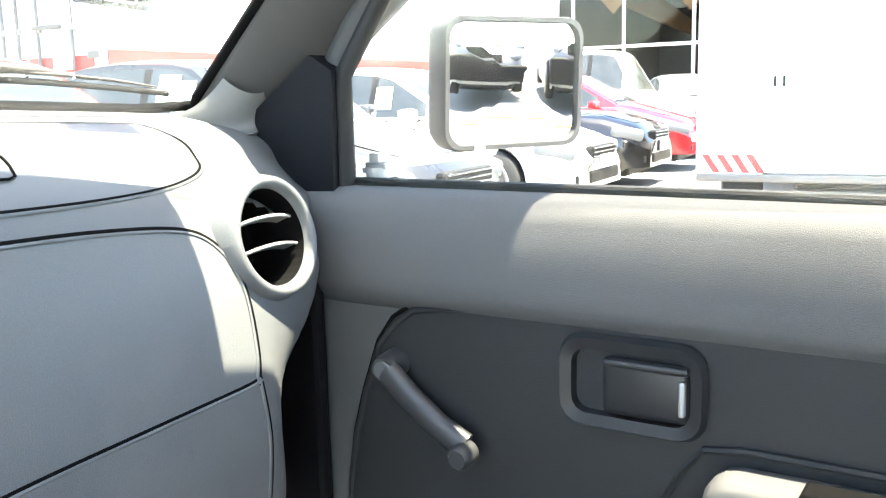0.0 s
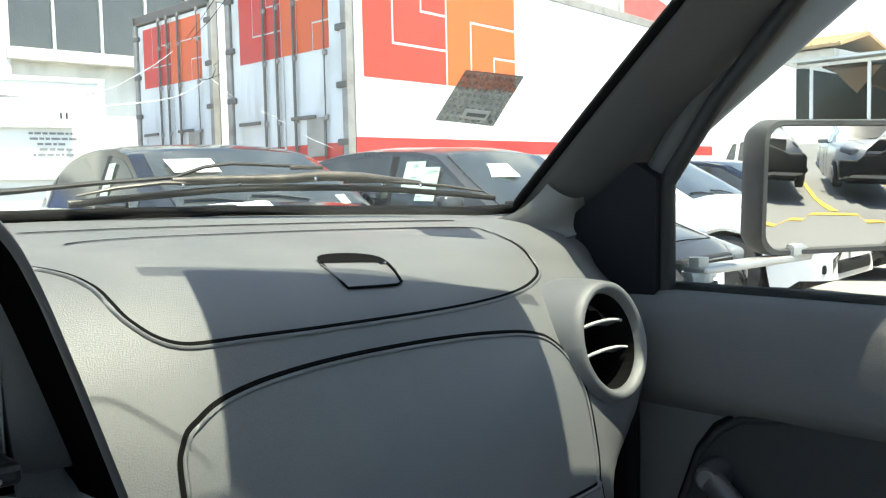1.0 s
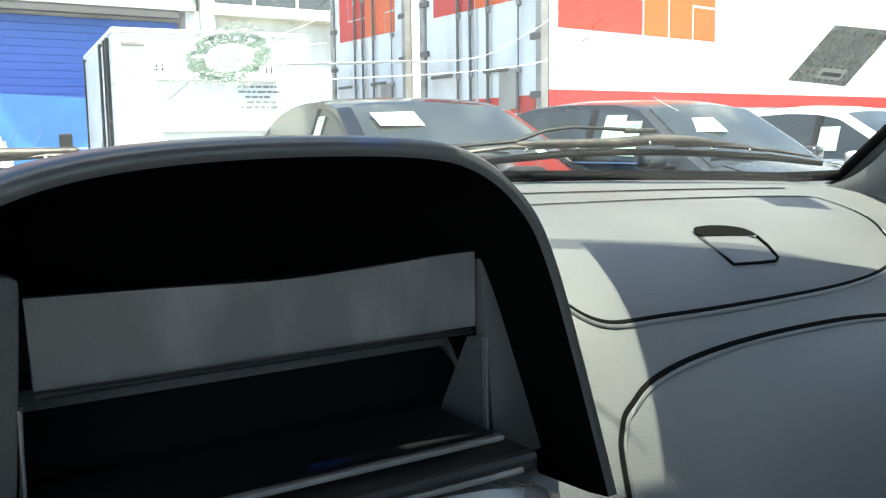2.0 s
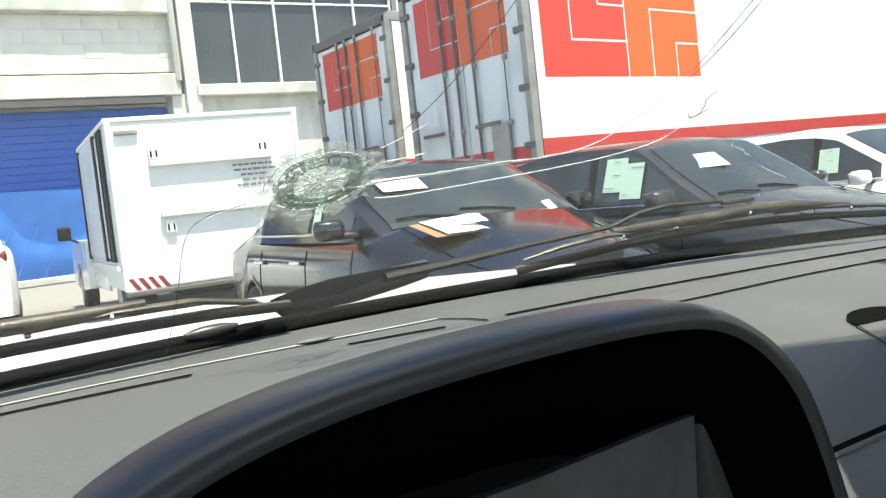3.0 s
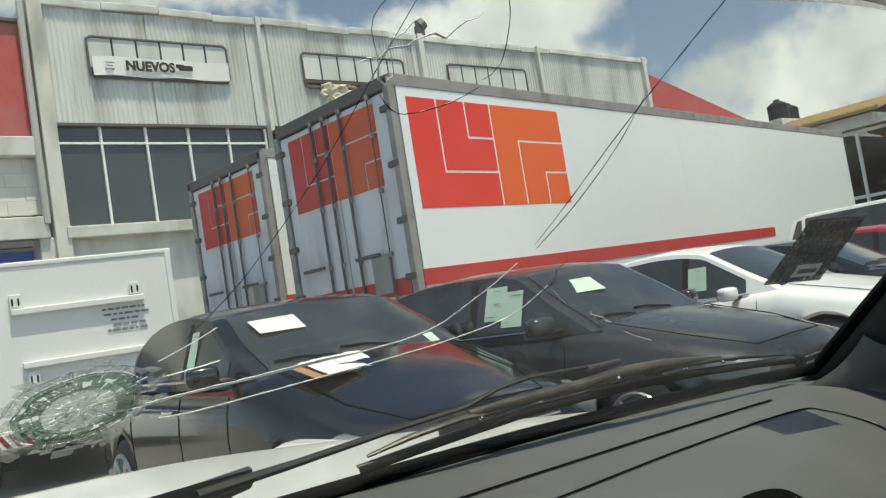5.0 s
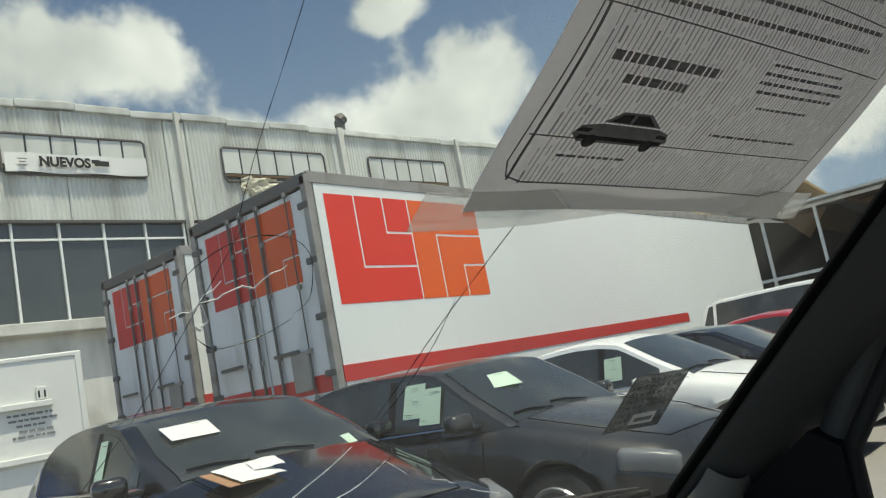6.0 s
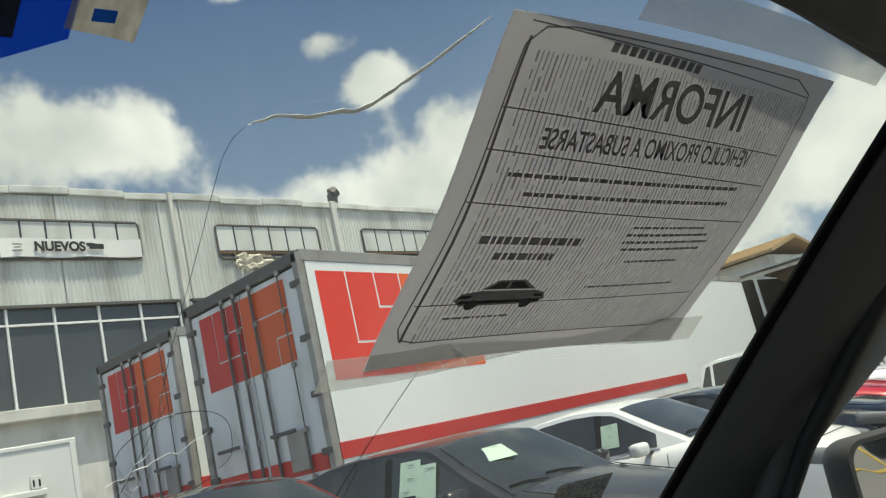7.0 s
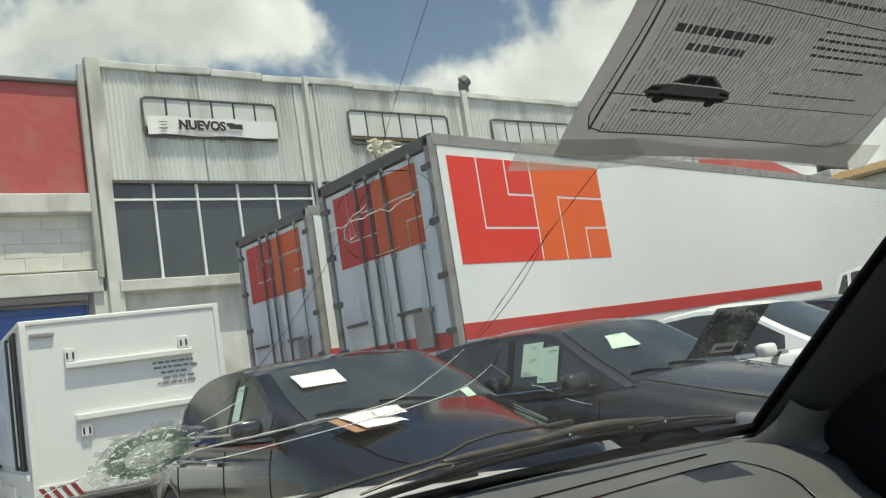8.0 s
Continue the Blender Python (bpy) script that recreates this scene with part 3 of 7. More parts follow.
for az, el, hw, hh in CLOUDS:
    mp = sn.new("ShaderNodeMapping")
    mp.vector_type = "TEXTURE"
    mp.inputs["Location"].default_value = sky_point(az, el)
    mp.inputs["Rotation"].default_value = (0, 0, radians(-az))
    mp.inputs["Scale"].default_value = (R_SKY * radians(hw), R_SKY * 0.6, R_SKY * radians(hh))
    sl.new(s_tc.outputs["Object"], mp.inputs["Vector"])
    ln = sn.new("ShaderNodeVectorMath")
    ln.operation = "LENGTH"
    sl.new(mp.outputs[0], ln.inputs[0])
    near = sn.new("ShaderNodeMath")
    near.operation = "SUBTRACT"
    near.inputs[0].default_value = 1.0
    sl.new(ln.outputs["Value"], near.inputs[1])
    if total is None:
        total = near.outputs[0]
    else:
        mx = sn.new("ShaderNodeMath")
        mx.operation = "SMOOTH_MAX"
        mx.inputs[2].default_value = 0.15
        sl.new(total, mx.inputs[0])
        sl.new(near.outputs[0], mx.inputs[1])
        total = mx.outputs[0]
s_off = sn.new("ShaderNodeMath")
s_off.operation = "MULTIPLY_ADD"
s_off.inputs[1].default_value, s_off.inputs[2].default_value = 3.4, -1.74
sl.new(s_noise.outputs["Fac"], s_off.inputs[0])
s_sum = sn.new("ShaderNodeMath")
s_sum.operation = "ADD"
sl.new(total, s_sum.inputs[0])
sl.new(s_off.outputs[0], s_sum.inputs[1])
s_cov = sn.new("ShaderNodeMapRange")
s_cov.interpolation_type = "SMOOTHSTEP"
s_cov.inputs["From Min"].default_value, s_cov.inputs["From Max"].default_value = -0.05, 0.60
sl.new(s_sum.outputs[0], s_cov.inputs["Value"])
s_sep = sn.new("ShaderNodeSeparateXYZ")
sl.new(s_tc.outputs["Object"], s_sep.inputs[0])
s_h = sn.new("ShaderNodeMapRange")
s_h.inputs["From Max"].default_value = R_SKY * 0.55
sl.new(s_sep.outputs["Z"], s_h.inputs["Value"])
s_blue = sn.new("ShaderNodeMix")
s_blue.data_type = "RGBA"
s_blue.inputs["A"].default_value, s_blue.inputs["B"].default_value = (0.40, 0.54, 0.75, 1), (0.068, 0.145, 0.345, 1)
sl.new(s_h.outputs[0], s_blue.inputs["Factor"])
s_tone = sn.new("ShaderNodeTexNoise")
s_tone.inputs["Scale"].default_value, s_tone.inputs["Detail"].default_value = 0.008, 5.0
sl.new(s_tc.outputs["Object"], s_tone.inputs["Vector"])
s_white = sn.new("ShaderNodeMix")
s_white.data_type = "RGBA"
s_white.inputs["A"].default_value, s_white.inputs["B"].default_value = (0.60, 0.66, 0.73, 1), (0.93, 0.985, 1.07, 1)
s_tr = sn.new("ShaderNodeMapRange")
s_tr.inputs["From Min"].default_value, s_tr.inputs["From Max"].default_value = 0.38, 0.62
sl.new(s_tone.outputs["Fac"], s_tr.inputs["Value"])
sl.new(s_tr.outputs[0], s_white.inputs["Factor"])
s_mix = sn.new("ShaderNodeMix")
s_mix.data_type = "RGBA"
sl.new(s_cov.outputs[0], s_mix.inputs["Factor"])
sl.new(s_blue.outputs["Result"], s_mix.inputs["A"])
sl.new(s_white.outputs["Result"], s_mix.inputs["B"])
s_em = sn.new("ShaderNodeEmission")
s_em.inputs["Strength"].default_value = 0.53
sl.new(s_mix.outputs["Result"], s_em.inputs["Color"])
sl.new(s_em.outputs[0], sn["Material Output"].inputs[0])

bm = bmesh.new()
add_grid(bm, sky_point, lin(-40, 140, 61), lin(-3, 58, 25))
backdrop = part("backdrop", bm, sky_mat, smooth=60, shadow=False)
tagged(backdrop, "blue sky with broken white clouds", "sky", kind="structure")

bm = bmesh.new()
rings = [0, 4, 9, 16, 30, 60, 120, 300, 900]
add_grid(bm, lambda r, a: (r * math.cos(a), r * math.sin(a), -0.00002 * r * r * (r < 400)), rings[1:], [2 * math.pi * k / 48 for k in range(49)])
add_grid(bm, lambda r, a: (r * math.cos(a), r * math.sin(a), 0.0), [0.001, 4], [2 * math.pi * k / 48 for k in range(49)])
bmesh.ops.remove_doubles(bm, verts=bm.verts, dist=0.01)
tagged(part("ground", bm, M["asphalt"]), "grey worn asphalt yard with stains", "ground", kind="structure")
for x in (2.45, 5.05):
    bay = part("parking_line", box((0, 0, 0.006), (0.12, 5.0, 0.012), 0.003), M["yellow_line"])
    bay.matrix_world = pose(x, -10.0, 0)
    tagged(bay, "worn yellow painted parking line on asphalt", "line", kind="structure")
cross = part("parking_line", box((0, 0, 0.006), (7.0, 0.24, 0.012), 0.003), M["yellow_line"])
cross.matrix_world = pose(2.6, -7.2, 0)
tagged(cross, "worn yellow painted parking line on asphalt", "line", kind="structure")

bm = bmesh.new()
add_grid(bm, lambda a, h: Vector((math.sin(radians(a)), math.cos(radians(a)), 0)) * (430 + 60 * h) + Vector((0, 0, h * (26 + 12 * noise.noise(Vector((a * 0.09, 0, 0))) + 7 * noise.noise(Vector((a * 0.4, 3, 0)))))),
         lin(40, 110, 71), lin(0, 1, 6))
tagged(part("hillside", bm, M["hill"], smooth=60), "hazy green and grey hillside far away", "hill", kind="structure")

# ---------------------------------------------------------------- warehouse facade
FY = 27.1


def corrugated_panel(w, h, pitch=0.16, depth=0.034):
    n = max(4, int(w / pitch * 4))
    bm = bmesh.new()
    shape = (0.0, 1.0, 1.0, 0.0)
    add_grid(bm, lambda u, v: (u, -depth * shape[int(round(u / w * n)) % 4], v), lin(0, w, n + 1), [0, h])
    back = [bm.verts.new(p) for p in ((0, 0.03, 0), (w, 0.03, 0), (w, 0.03, h), (0, 0.03, h))]
    bm.faces.new(back)
    return bm


house = thing("warehouse", pose(0, FY, 0), "grey two-storey warehouse with corrugated upper cladding and a dark window band", "building")
bm = bmesh.new()
for c, s in (((24.2, 0.35, 2.55), (31.0, 0.5, 5.1)), ((24.2, 0.35, 10.6), (31.0, 0.5, 3.8)), ((24.2, 6.0, 6.2), (31.0, 0.3, 12.4)), ((8.75, 3.2, 6.2), (0.3, 5.6, 12.4)), ((39.6, 3.2, 6.2), (0.3, 5.6, 12.4)),
             ((24.2, 3.2, 12.3), (30.6, 5.4, 0.2))):
    add_box(bm, c, s)
part("wall", bm, M["wall"], house, "grey painted concrete wall")
# upper cladding sheets, each with its own edge and a slightly uneven top
rnd = random.Random(4)
xs = [9.0, 12.4, 16.1, 16.95, 20.4, 23.8, 24.55, 28.0, 31.5, 35.2, 39.6]
for a, b in zip(xs, xs[1:]):
    top = 12.45 + rnd.uniform(-0.08, 0.1)
    p = part("cladding_sheet", corrugated_panel(b - a - 0.03, top - 8.72), M["corrugated"], house)
    p.location = (a, -0.02 - 0.02 * rnd.random(), 8.72)
for k in range(16):
    cap = part("parapet_cap", box((0, 0, 0), (1.93, 0.5, 0.26), 0.03), M["corrugated"], house)
    cap.location = (9.98 + 1.94 * k, 0.08, 12.55 + rnd.uniform(-0.05, 0.06))
    cap.rotation_euler = (radians(rnd.uniform(-9, 4)), radians(rnd.uniform(-1.6, 1.6)), 0)
for x, w in ((8.85, 0.45), (16.55, 0.16), (24.2, 0.28), (31.4, 0.18), (39.6, 0.3)):
    part("pilaster", box((x, -0.12, 6.35), (w, 0.32, 12.7), 0.02), M["wall"], house, "weathered concrete pilaster")
part("downpipe", tube([(8.45, -0.2, 5.6), (8.45, -0.2, 12.4)], 0.11, 8), M["corrugated"], house)
part("vent_pipe", tube([(24.55, 0.1, 12.5), (24.55, 0.1, 13.15)], 0.22, 10), M["dark_steel"], house)
part("vent_cowl", tube([(24.55, 0.1, 13.15), (24.75, 0.0, 13.3)], [0.3, 0.24], 10), M["dark_steel"], house)
for x0, x1 in ((9.0, 16.4), (16.9, 24.0), (24.5, 31.2), (31.7, 39.3)):
    win = part("window_band", box(((x0 + x1) / 2, 0.16, 7.05), (x1 - x0, 0.06, 3.2)), M["window"], house, "dark glass window band")
    n = 5
    for k in range(n + 1):
        x = x0 + (x1 - x0) * k / n
        part("mullion", box((x, 0.09, 7.05), (0.08, 0.1, 3.2), 0.01), M["mullion"], win)
    part("transom", box(((x0 + x1) / 2, 0.085, 8.1), (x1 - x0, 0.08, 0.075), 0.01), M["mullion"], win)
    part("head_frame", box(((x0 + x1) / 2, 0.05, 8.68), (x1 - x0, 0.2, 0.1), 0.01), M["dark_steel"], win)
    part("window_sill", box(((x0 + x1) / 2, -0.1, 5.28), (x1 - x0 + 0.1, 0.5, 0.36), 0.03), M["wall"], house, "chipped concrete window sill")
for x0, x1, lettered in ((10.35, 15.2, True), (18.3, 23.15, False), (25.6, 30.4, False)):
    fr = part("clerestory", box(((x0 + x1) / 2, -0.06, 10.9), (x1 - x0, 0.05, 1.2)), M["window"], house, "narrow upper window")
    for k in range(6):
        part("pane", box((x0 + (x1 - x0) * (k + 0.5) / 6, -0.1, 11.0), ((x1 - x0) / 6 - 0.07, 0.03, 0.96), 0.01), M["corrugated"], fr, "" if k else "pale sheet pane")
    part("bottom_rail", box(((x0 + x1) / 2, -0.13, 10.42), (x1 - x0 - 0.06, 0.06, 0.09), 0.01), M["wood"], fr, "rusty brown bottom rail")
    part("frame", tube([(x0, -0.12, 10.32), (x0 + 0.12, -0.12, 10.2), (x1 - 0.12, -0.12, 10.2), (x1, -0.12, 10.32), (x1, -0.12, 11.42), (x1 - 0.12, -0.12, 11.52), (x0 + 0.12, -0.12, 11.52), (x0, -0.12, 11.42)], 0.045, 6, closed=True, up=(0, 1, 0)), M["dark_steel"], fr)
sign = thing("banner_sign", pose(12.78, FY - 0.24, 10.56), "white banner sign with black capital letters, loosely hung", "sign")
part("cloth", sheet(lambda u, v: (u, 0.05 * math.sin(u * 2.3) * v, v + 0.02 * math.sin(3 * u)), lin(-2.36, 2.36, 25), lin(-0.33, 0.30, 5), (0, 0.02, 0)), M["sign_white"], sign, smooth=40)
part("lettering", text_mesh("NUEVOS", 0.43, pose(-0.50, -0.075, 0.0, 90), 0.004, 0.020), M["ink"], sign, "black capital letters")
bm = bmesh.new()
add_box(bm, (0.72, -0.07, 0.02), (0.50, 0.01, 0.18), 0.0)
add_box(bm, (0.52, -0.072, 0.08), (0.28, 0.01, 0.13), 0.0)
part("emblem", bm, M["ink"], sign)
bm = bmesh.new()
for k in range(3):
    add_box(bm, (-1.85, -0.07, 0.08 - 0.10 * k), (0.30 - 0.1 * (k % 2), 0.01, 0.035))
part("small_print", bm, M["ink_grey"], sign)
banner = thing("torn_cloth", pose(18.9, FY - 0.22, 10.2), "crumpled yellowed cloth hanging under a window", "cloth")
part("fold", sheet(lambda u, v: (u + 0.1 * noise.noise(Vector((0, v * 6, 4))), 0.2 * noise.noise(Vector((u * 4, v * 5, 0))) + 0.07 * noise.noise(Vector((u * 13, v * 12, 3))), v * (1 + 0.35 * noise.noise(Vector((u * 3, 0, 9)))) - 0.05 * u), lin(0, 1.7, 40), lin(-0.42, 0.20, 18), (0, 0.015, 0)), M["old_cloth"], banner, smooth=50)

# red and cream building with the blue roller door
shop = thing("roller_door_building", pose(0, FY, 0), "red and cream block building with a blue roller door", "building")
part("parapet", box((2.0, 0.3, 10.05), (13.0, 0.6, 3.5), 0.03), M["red_wall"], shop, "faded red painted parapet")
part("coping", box((2.0, 0.25, 11.86), (13.1, 0.75, 0.14), 0.03), M["dark_steel"], shop)
part("back_wall", box((2.0, 0.75, 5.9), (13.0, 0.3, 11.8)), M["wall"], shop)
part("ledge", box((2.0, 0.1, 7.95), (13.0, 0.7, 0.6), 0.04), M["wall"], shop, "cream concrete ledge")
rnd = random.Random(7)
bricks = {}
for row in range(4):
    z = 6.15 + 0.42 * row
    x = -4.4 + (0.55 if row % 2 else 0.0)
    while x < 8.4:
        w = min(1.08, 8.45 - x)
        key = round(w, 2)
        if key not in bricks:
            t = bmesh.new()
            add_box(t, (w / 2, 0, 0), (w - 0.008, 0.4, 0.413), 0.004, seg=1)
            ob = part("block", t, M["block"], shop)
            bricks[key] = ob.data
        else:
            ob = new("block", bricks[key])
            ob.parent = shop
        ob.location = (x, 0.3 + rnd.uniform(-0.01, 0.01), z)
        x += 1.08
part("mortar", box((2.0, 0.33, 6.85), (12.9, 0.42, 1.85)), M["wall"], shop)
part("lintel", box((2.0, 0.15, 5.5), (13.0, 0.75, 0.66), 0.03), M["wall"], shop, "stained concrete lintel")
part("door_beam", box((1.8, -0.05, 5.05), (12.4, 0.3, 0.22), 0.02), M["dark_steel"], shop)
for k in range(22):
    slat = part("door_slat", box((1.93, 0.5, 0.13), (12.45, 0.05, 0.218), 0.012, seg=1), M["blue_door"], shop) if k == 0 else new("door_slat", slat.data)
    slat.parent, slat.location = shop, (0, 0.04, 0.222 * k if k else 0)
for x in (-4.4, 8.45):
    part("jamb", box((x, 0.2, 2.6), (0.5, 0.6, 5.2), 0.03), M["wall"], shop)
tarp = thing("mesh_tarp", pose(5.0, FY - 1.3, 0), "bright blue mesh tarpaulin slung in front of a roller door", "tarpaulin")
part("cloth", sheet(lambda u, v: (u, 0.12 * noise.noise(Vector((u * 0.8, v, 2))) + 0.6 * (1 - v / 2.6), 0.12 + v * (1 - 0.13 * (u + 3.0) / 6 * 0.8)), lin(-3.6, 2.9, 40), lin(0, 2.5, 14), (0, 0.02, 0)), M["blue_tarp"], tarp, smooth=40)
for k in range(9):
    part("rope", tube([(-3.4 + 0.7 * k, -0.2, 0.16), (-2.2 + 0.7 * k, 0.45, 2.3)], 0.012, 5), M["blue_door"], tarp)
kerb = part("kerb", box((2.0, FY - 1.6, 0.09), (13.0, 0.5, 0.18), 0.03), M["wall"])
tagged(kerb, "pale concrete kerb in front of a roller door", "kerb", kind="structure")

# far red-roofed shed beyond the warehouse
shed = thing("red_gable_shed", pose(48, FY + 2, 0), "long shed with a red sheet roof", "building")
part("wall", box((0, 0, 4.6), (13, 4, 9.2), 0.05), M["wall"], shed)
part("roof", prism([(-6.4, 9.2), (6.9, 9.2), (6.9, 9.7), (-6.4, 13.0)], 4.6, "y"), M["red_wall"], shed, "red sheet roof")
for k, x in enumerate((67.6, 70.8)):
    tank = thing("roof_tank", pose(x, 34.5 + 0.8 * k, 11.7), "round black water tank on a roof", "tank")
    part("body", tube([(0, 0, 0), (0, 0, 1.3), (0, 0, 1.55)], [0.8, 0.8, 0.45], 14), M["rubber"], tank, smooth=40)
    part("lid", tube([(0, 0, 1.55), (0, 0, 1.75)], 0.25, 10), M["rubber"], tank)
far = thing("tank_house", pose(69.5, 35.5, 0), "pale flat-roofed house far behind the yard", "building")
part("wall", box((0, 0, 5.85), (7, 4, 11.7), 0.05), M["wall"], far)

# ---------------------------------------------------------------- trailers


def logo(parent, w, h, at, gap=0.03, red="logo_red", orange="logo_orange"):
    """Square emblem of red and orange blocks parted by white lines. at maps (across, up, out) to the trailer."""
    def plate(name, pts, mat):
        bm = bmesh.new()
        lo = [bm.verts.new(at(x * w, z * h, 0.0)) for x, z in pts]
        hi = [bm.verts.new(at(x * w, z * h, 0.004)) for x, z in pts]
        bm.faces.new(hi)
        for i in range(len(lo)):
            j = (i + 1) % len(lo)
            bm.faces.new((lo[i], lo[j], hi[j], hi[i]))
        part(name, bm, mat, parent)
    g = gap / w
    gz = gap / h
    plate("red_block", [(0, 0), (0.5 - g, 0), (0.5 - g, 0.34 - gz), (0.16, 0.34 - gz), (0.16, 1), (0, 1)], M[red])
    plate("red_block", [(0.16 + g, 0.34), (0.5 - g, 0.34), (0.5 - g, 0.67 - gz), (0.33, 0.67 - gz), (0.33, 1), (0.16 + g, 1)], M[red])
    plate("red_block", [(0.33 + g, 0.67), (0.5 - g, 0.67), (0.5 - g, 1), (0.33 + g, 1)], M[red])
    plate("orange_block", [(0.5, 0), (0.66, 0), (0.66, 0.66), (1, 0.66), (1, 1), (0.5, 1)], M[orange])
    plate("orange_block", [(0.66 + g, 0), (0.83, 0), (0.83, 0.34), (1, 0.34), (1, 0.66 - gz), (0.66 + g, 0.66 - gz)], M[orange])
    plate("orange_block", [(0.83 + g, 0), (1, 0), (1, 0.34 - gz), (0.83 + g, 0.34 - gz)], M[orange])


def trailer(m, length, label, side_logo=True):
    """Box trailer: rear face in the plane x = 0, near side in y = 0, running to +x; 2.6 m wide."""
    t = thing("box_trailer", m, label, "trailer", "box trailers")
    w, z0, z1 = 2.6, 1.30, 4.0
    part("box_body", box((length / 2 + 0.03, w / 2, (z0 + z1) / 2), (length - 0.1, w, z1 - z0 - 0.06), 0.003), M["trailer"], t, "white panelled box side")
    for k in range(1, int(length / 1.22)):
        part("panel_joint", box((1.22 * k, -0.0005, 2.65), (0.005, 0.002, 2.5), 0.0, seg=1), M["trailer"], t)
    for y in (0.02, w - 0.02):
        part("top_rail", box((length / 2, y, z1 - 0.03), (length, 0.06, 0.15), 0.012), M["trailer_rail"], t, "grey metal top rail")
        part("bottom_rail", box((length / 2, y, z0 + 0.03), (length, 0.06, 0.16), 0.012), M["trailer_rail"], t)
    part("red_stripe", box((11.2 / 2 + 0.03, -0.004, 1.66), (11.2 - 0.06, 0.014, 0.19), 0.002, seg=1), M["stripe_red"], t, "red stripe along the lower side")
    if side_logo:
        logo(t, 3.22, 1.33, lambda x, z, o: (0.22 + x, -o, 2.45 + z))
    # rear frame and doors
    fr = part("rear_frame", box((0.0, 0.05, (z0 + z1) / 2), (0.12, 0.11, z1 - z0), 0.015), M["trailer_rail"], t, "grey metal rear frame")
    part("post", box((0.0, w - 0.05, (z0 + z1) / 2), (0.12, 0.11, z1 - z0), 0.015), M["trailer_rail"], fr)
    part("header", box((0.0, w / 2, z1 - 0.05), (0.12, w, 0.15), 0.015), M["dark_steel"], fr, "grimy dark header beam")
    part("bumper_beam", box((0.0, w / 2, z0 + 0.02), (0.14, w, 0.2), 0.015), M["trailer_rail"], fr)
    for d in (0, 1):
        y0 = 0.11 + d * 1.19
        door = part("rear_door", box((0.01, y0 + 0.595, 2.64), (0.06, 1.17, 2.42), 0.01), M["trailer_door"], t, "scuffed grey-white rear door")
        part("door_stripe", box((-0.024, y0 + 0.595, 1.60), (0.012, 1.13, 0.20), 0.002, seg=1), M["stripe_red"], door)
        for y in ((1.03, 0.42) if d == 0 else (1.40, 1.68)):
            part("lock_bar", tube([(-0.06, y, 1.36), (-0.06, y, 3.92)], 0.02 if y > 0.5 else 0.009, 8), M["dark_steel"], door)
            bm = bmesh.new()
            for z in (1.45, 2.0, 2.75, 3.4, 3.86):
                add_box(bm, (-0.05, y, z), (0.05, 0.065, 0.06), 0.008, seg=1)
            part("bar_guide", bm, M["trailer_rail"], door)
        part("bar_handle", box((-0.09, y0 + 0.72, 2.02), (0.03, 0.50, 0.045), 0.01), M["dark_steel"], door)
        for z in (1.7, 2.35, 3.0, 3.65):
            part("hinge", box((-0.045, 0.10 if d == 0 else w - 0.10, z), (0.05, 0.20, 0.075), 0.01), M["dark_steel"], door)
    part("placard_holder", box((-0.05, 0.62, 1.78), (0.05, 0.34, 0.46), 0.01), M["trailer_rail"], t, "grimy grey latch plate")
    # rear emblem in the copies with shade painted in
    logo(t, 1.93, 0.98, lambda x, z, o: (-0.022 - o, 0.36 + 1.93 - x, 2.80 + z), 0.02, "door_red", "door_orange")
    bm = bmesh.new()
    for y in (0.75, 1.85):
        add_box(bm, (length / 2, y, 1.12), (length - 0.4, 0.14, 0.28), 0.02)
    part("chassis", bm, M["dark_steel"], t)
    wheel = None
    for x in (1.5, 2.75):
        for y in (0.30, w - 0.30):
            tb = bmesh.new()
            add_tube(tb, [(x, y - 0.26, 0.5), (x, y - 0.22, 0.5), (x, y + 0.22, 0.5), (x, y + 0.26, 0.5)], [0.40, 0.5, 0.5, 0.40], 24, up=(1, 0, 0))
            ty = part("wheel", tb, M["tyre"], t, smooth=40)
            part("hub", tube([(x, y - 0.285, 0.5), (x, y + 0.285, 0.5)], [0.24, 0.24], 16, up=(1, 0, 0)), M["steel"], ty)
    for y in (0.4, w - 0.4):
        part("landing_leg", box((length - 2.6, y, 0.65), (0.14, 0.14, 1.3), 0.015), M["dark_steel"], t)
    part("roof", box((length / 2, w / 2, z1 + 0.015), (length - 0.05, w - 0.1, 0.05), 0.01), M["trailer_rail"], t)
    # the yard rises and the box stands aslant to its rear face
    for ob in t.children_recursive:
        for v in ob.data.vertices:
            v.co.y += 0.163 * v.co.x
            v.co.z += 0.0102 * v.co.x
    return t


trailer(pose(6.17, 7.3, 0), 17.4, "white box trailer with red and orange emblem, scuffed rear doors")
trailer(pose(6.83, 11.42, 0.1), 16.5, "second white box trailer with the same emblem, standing behind the first", False)

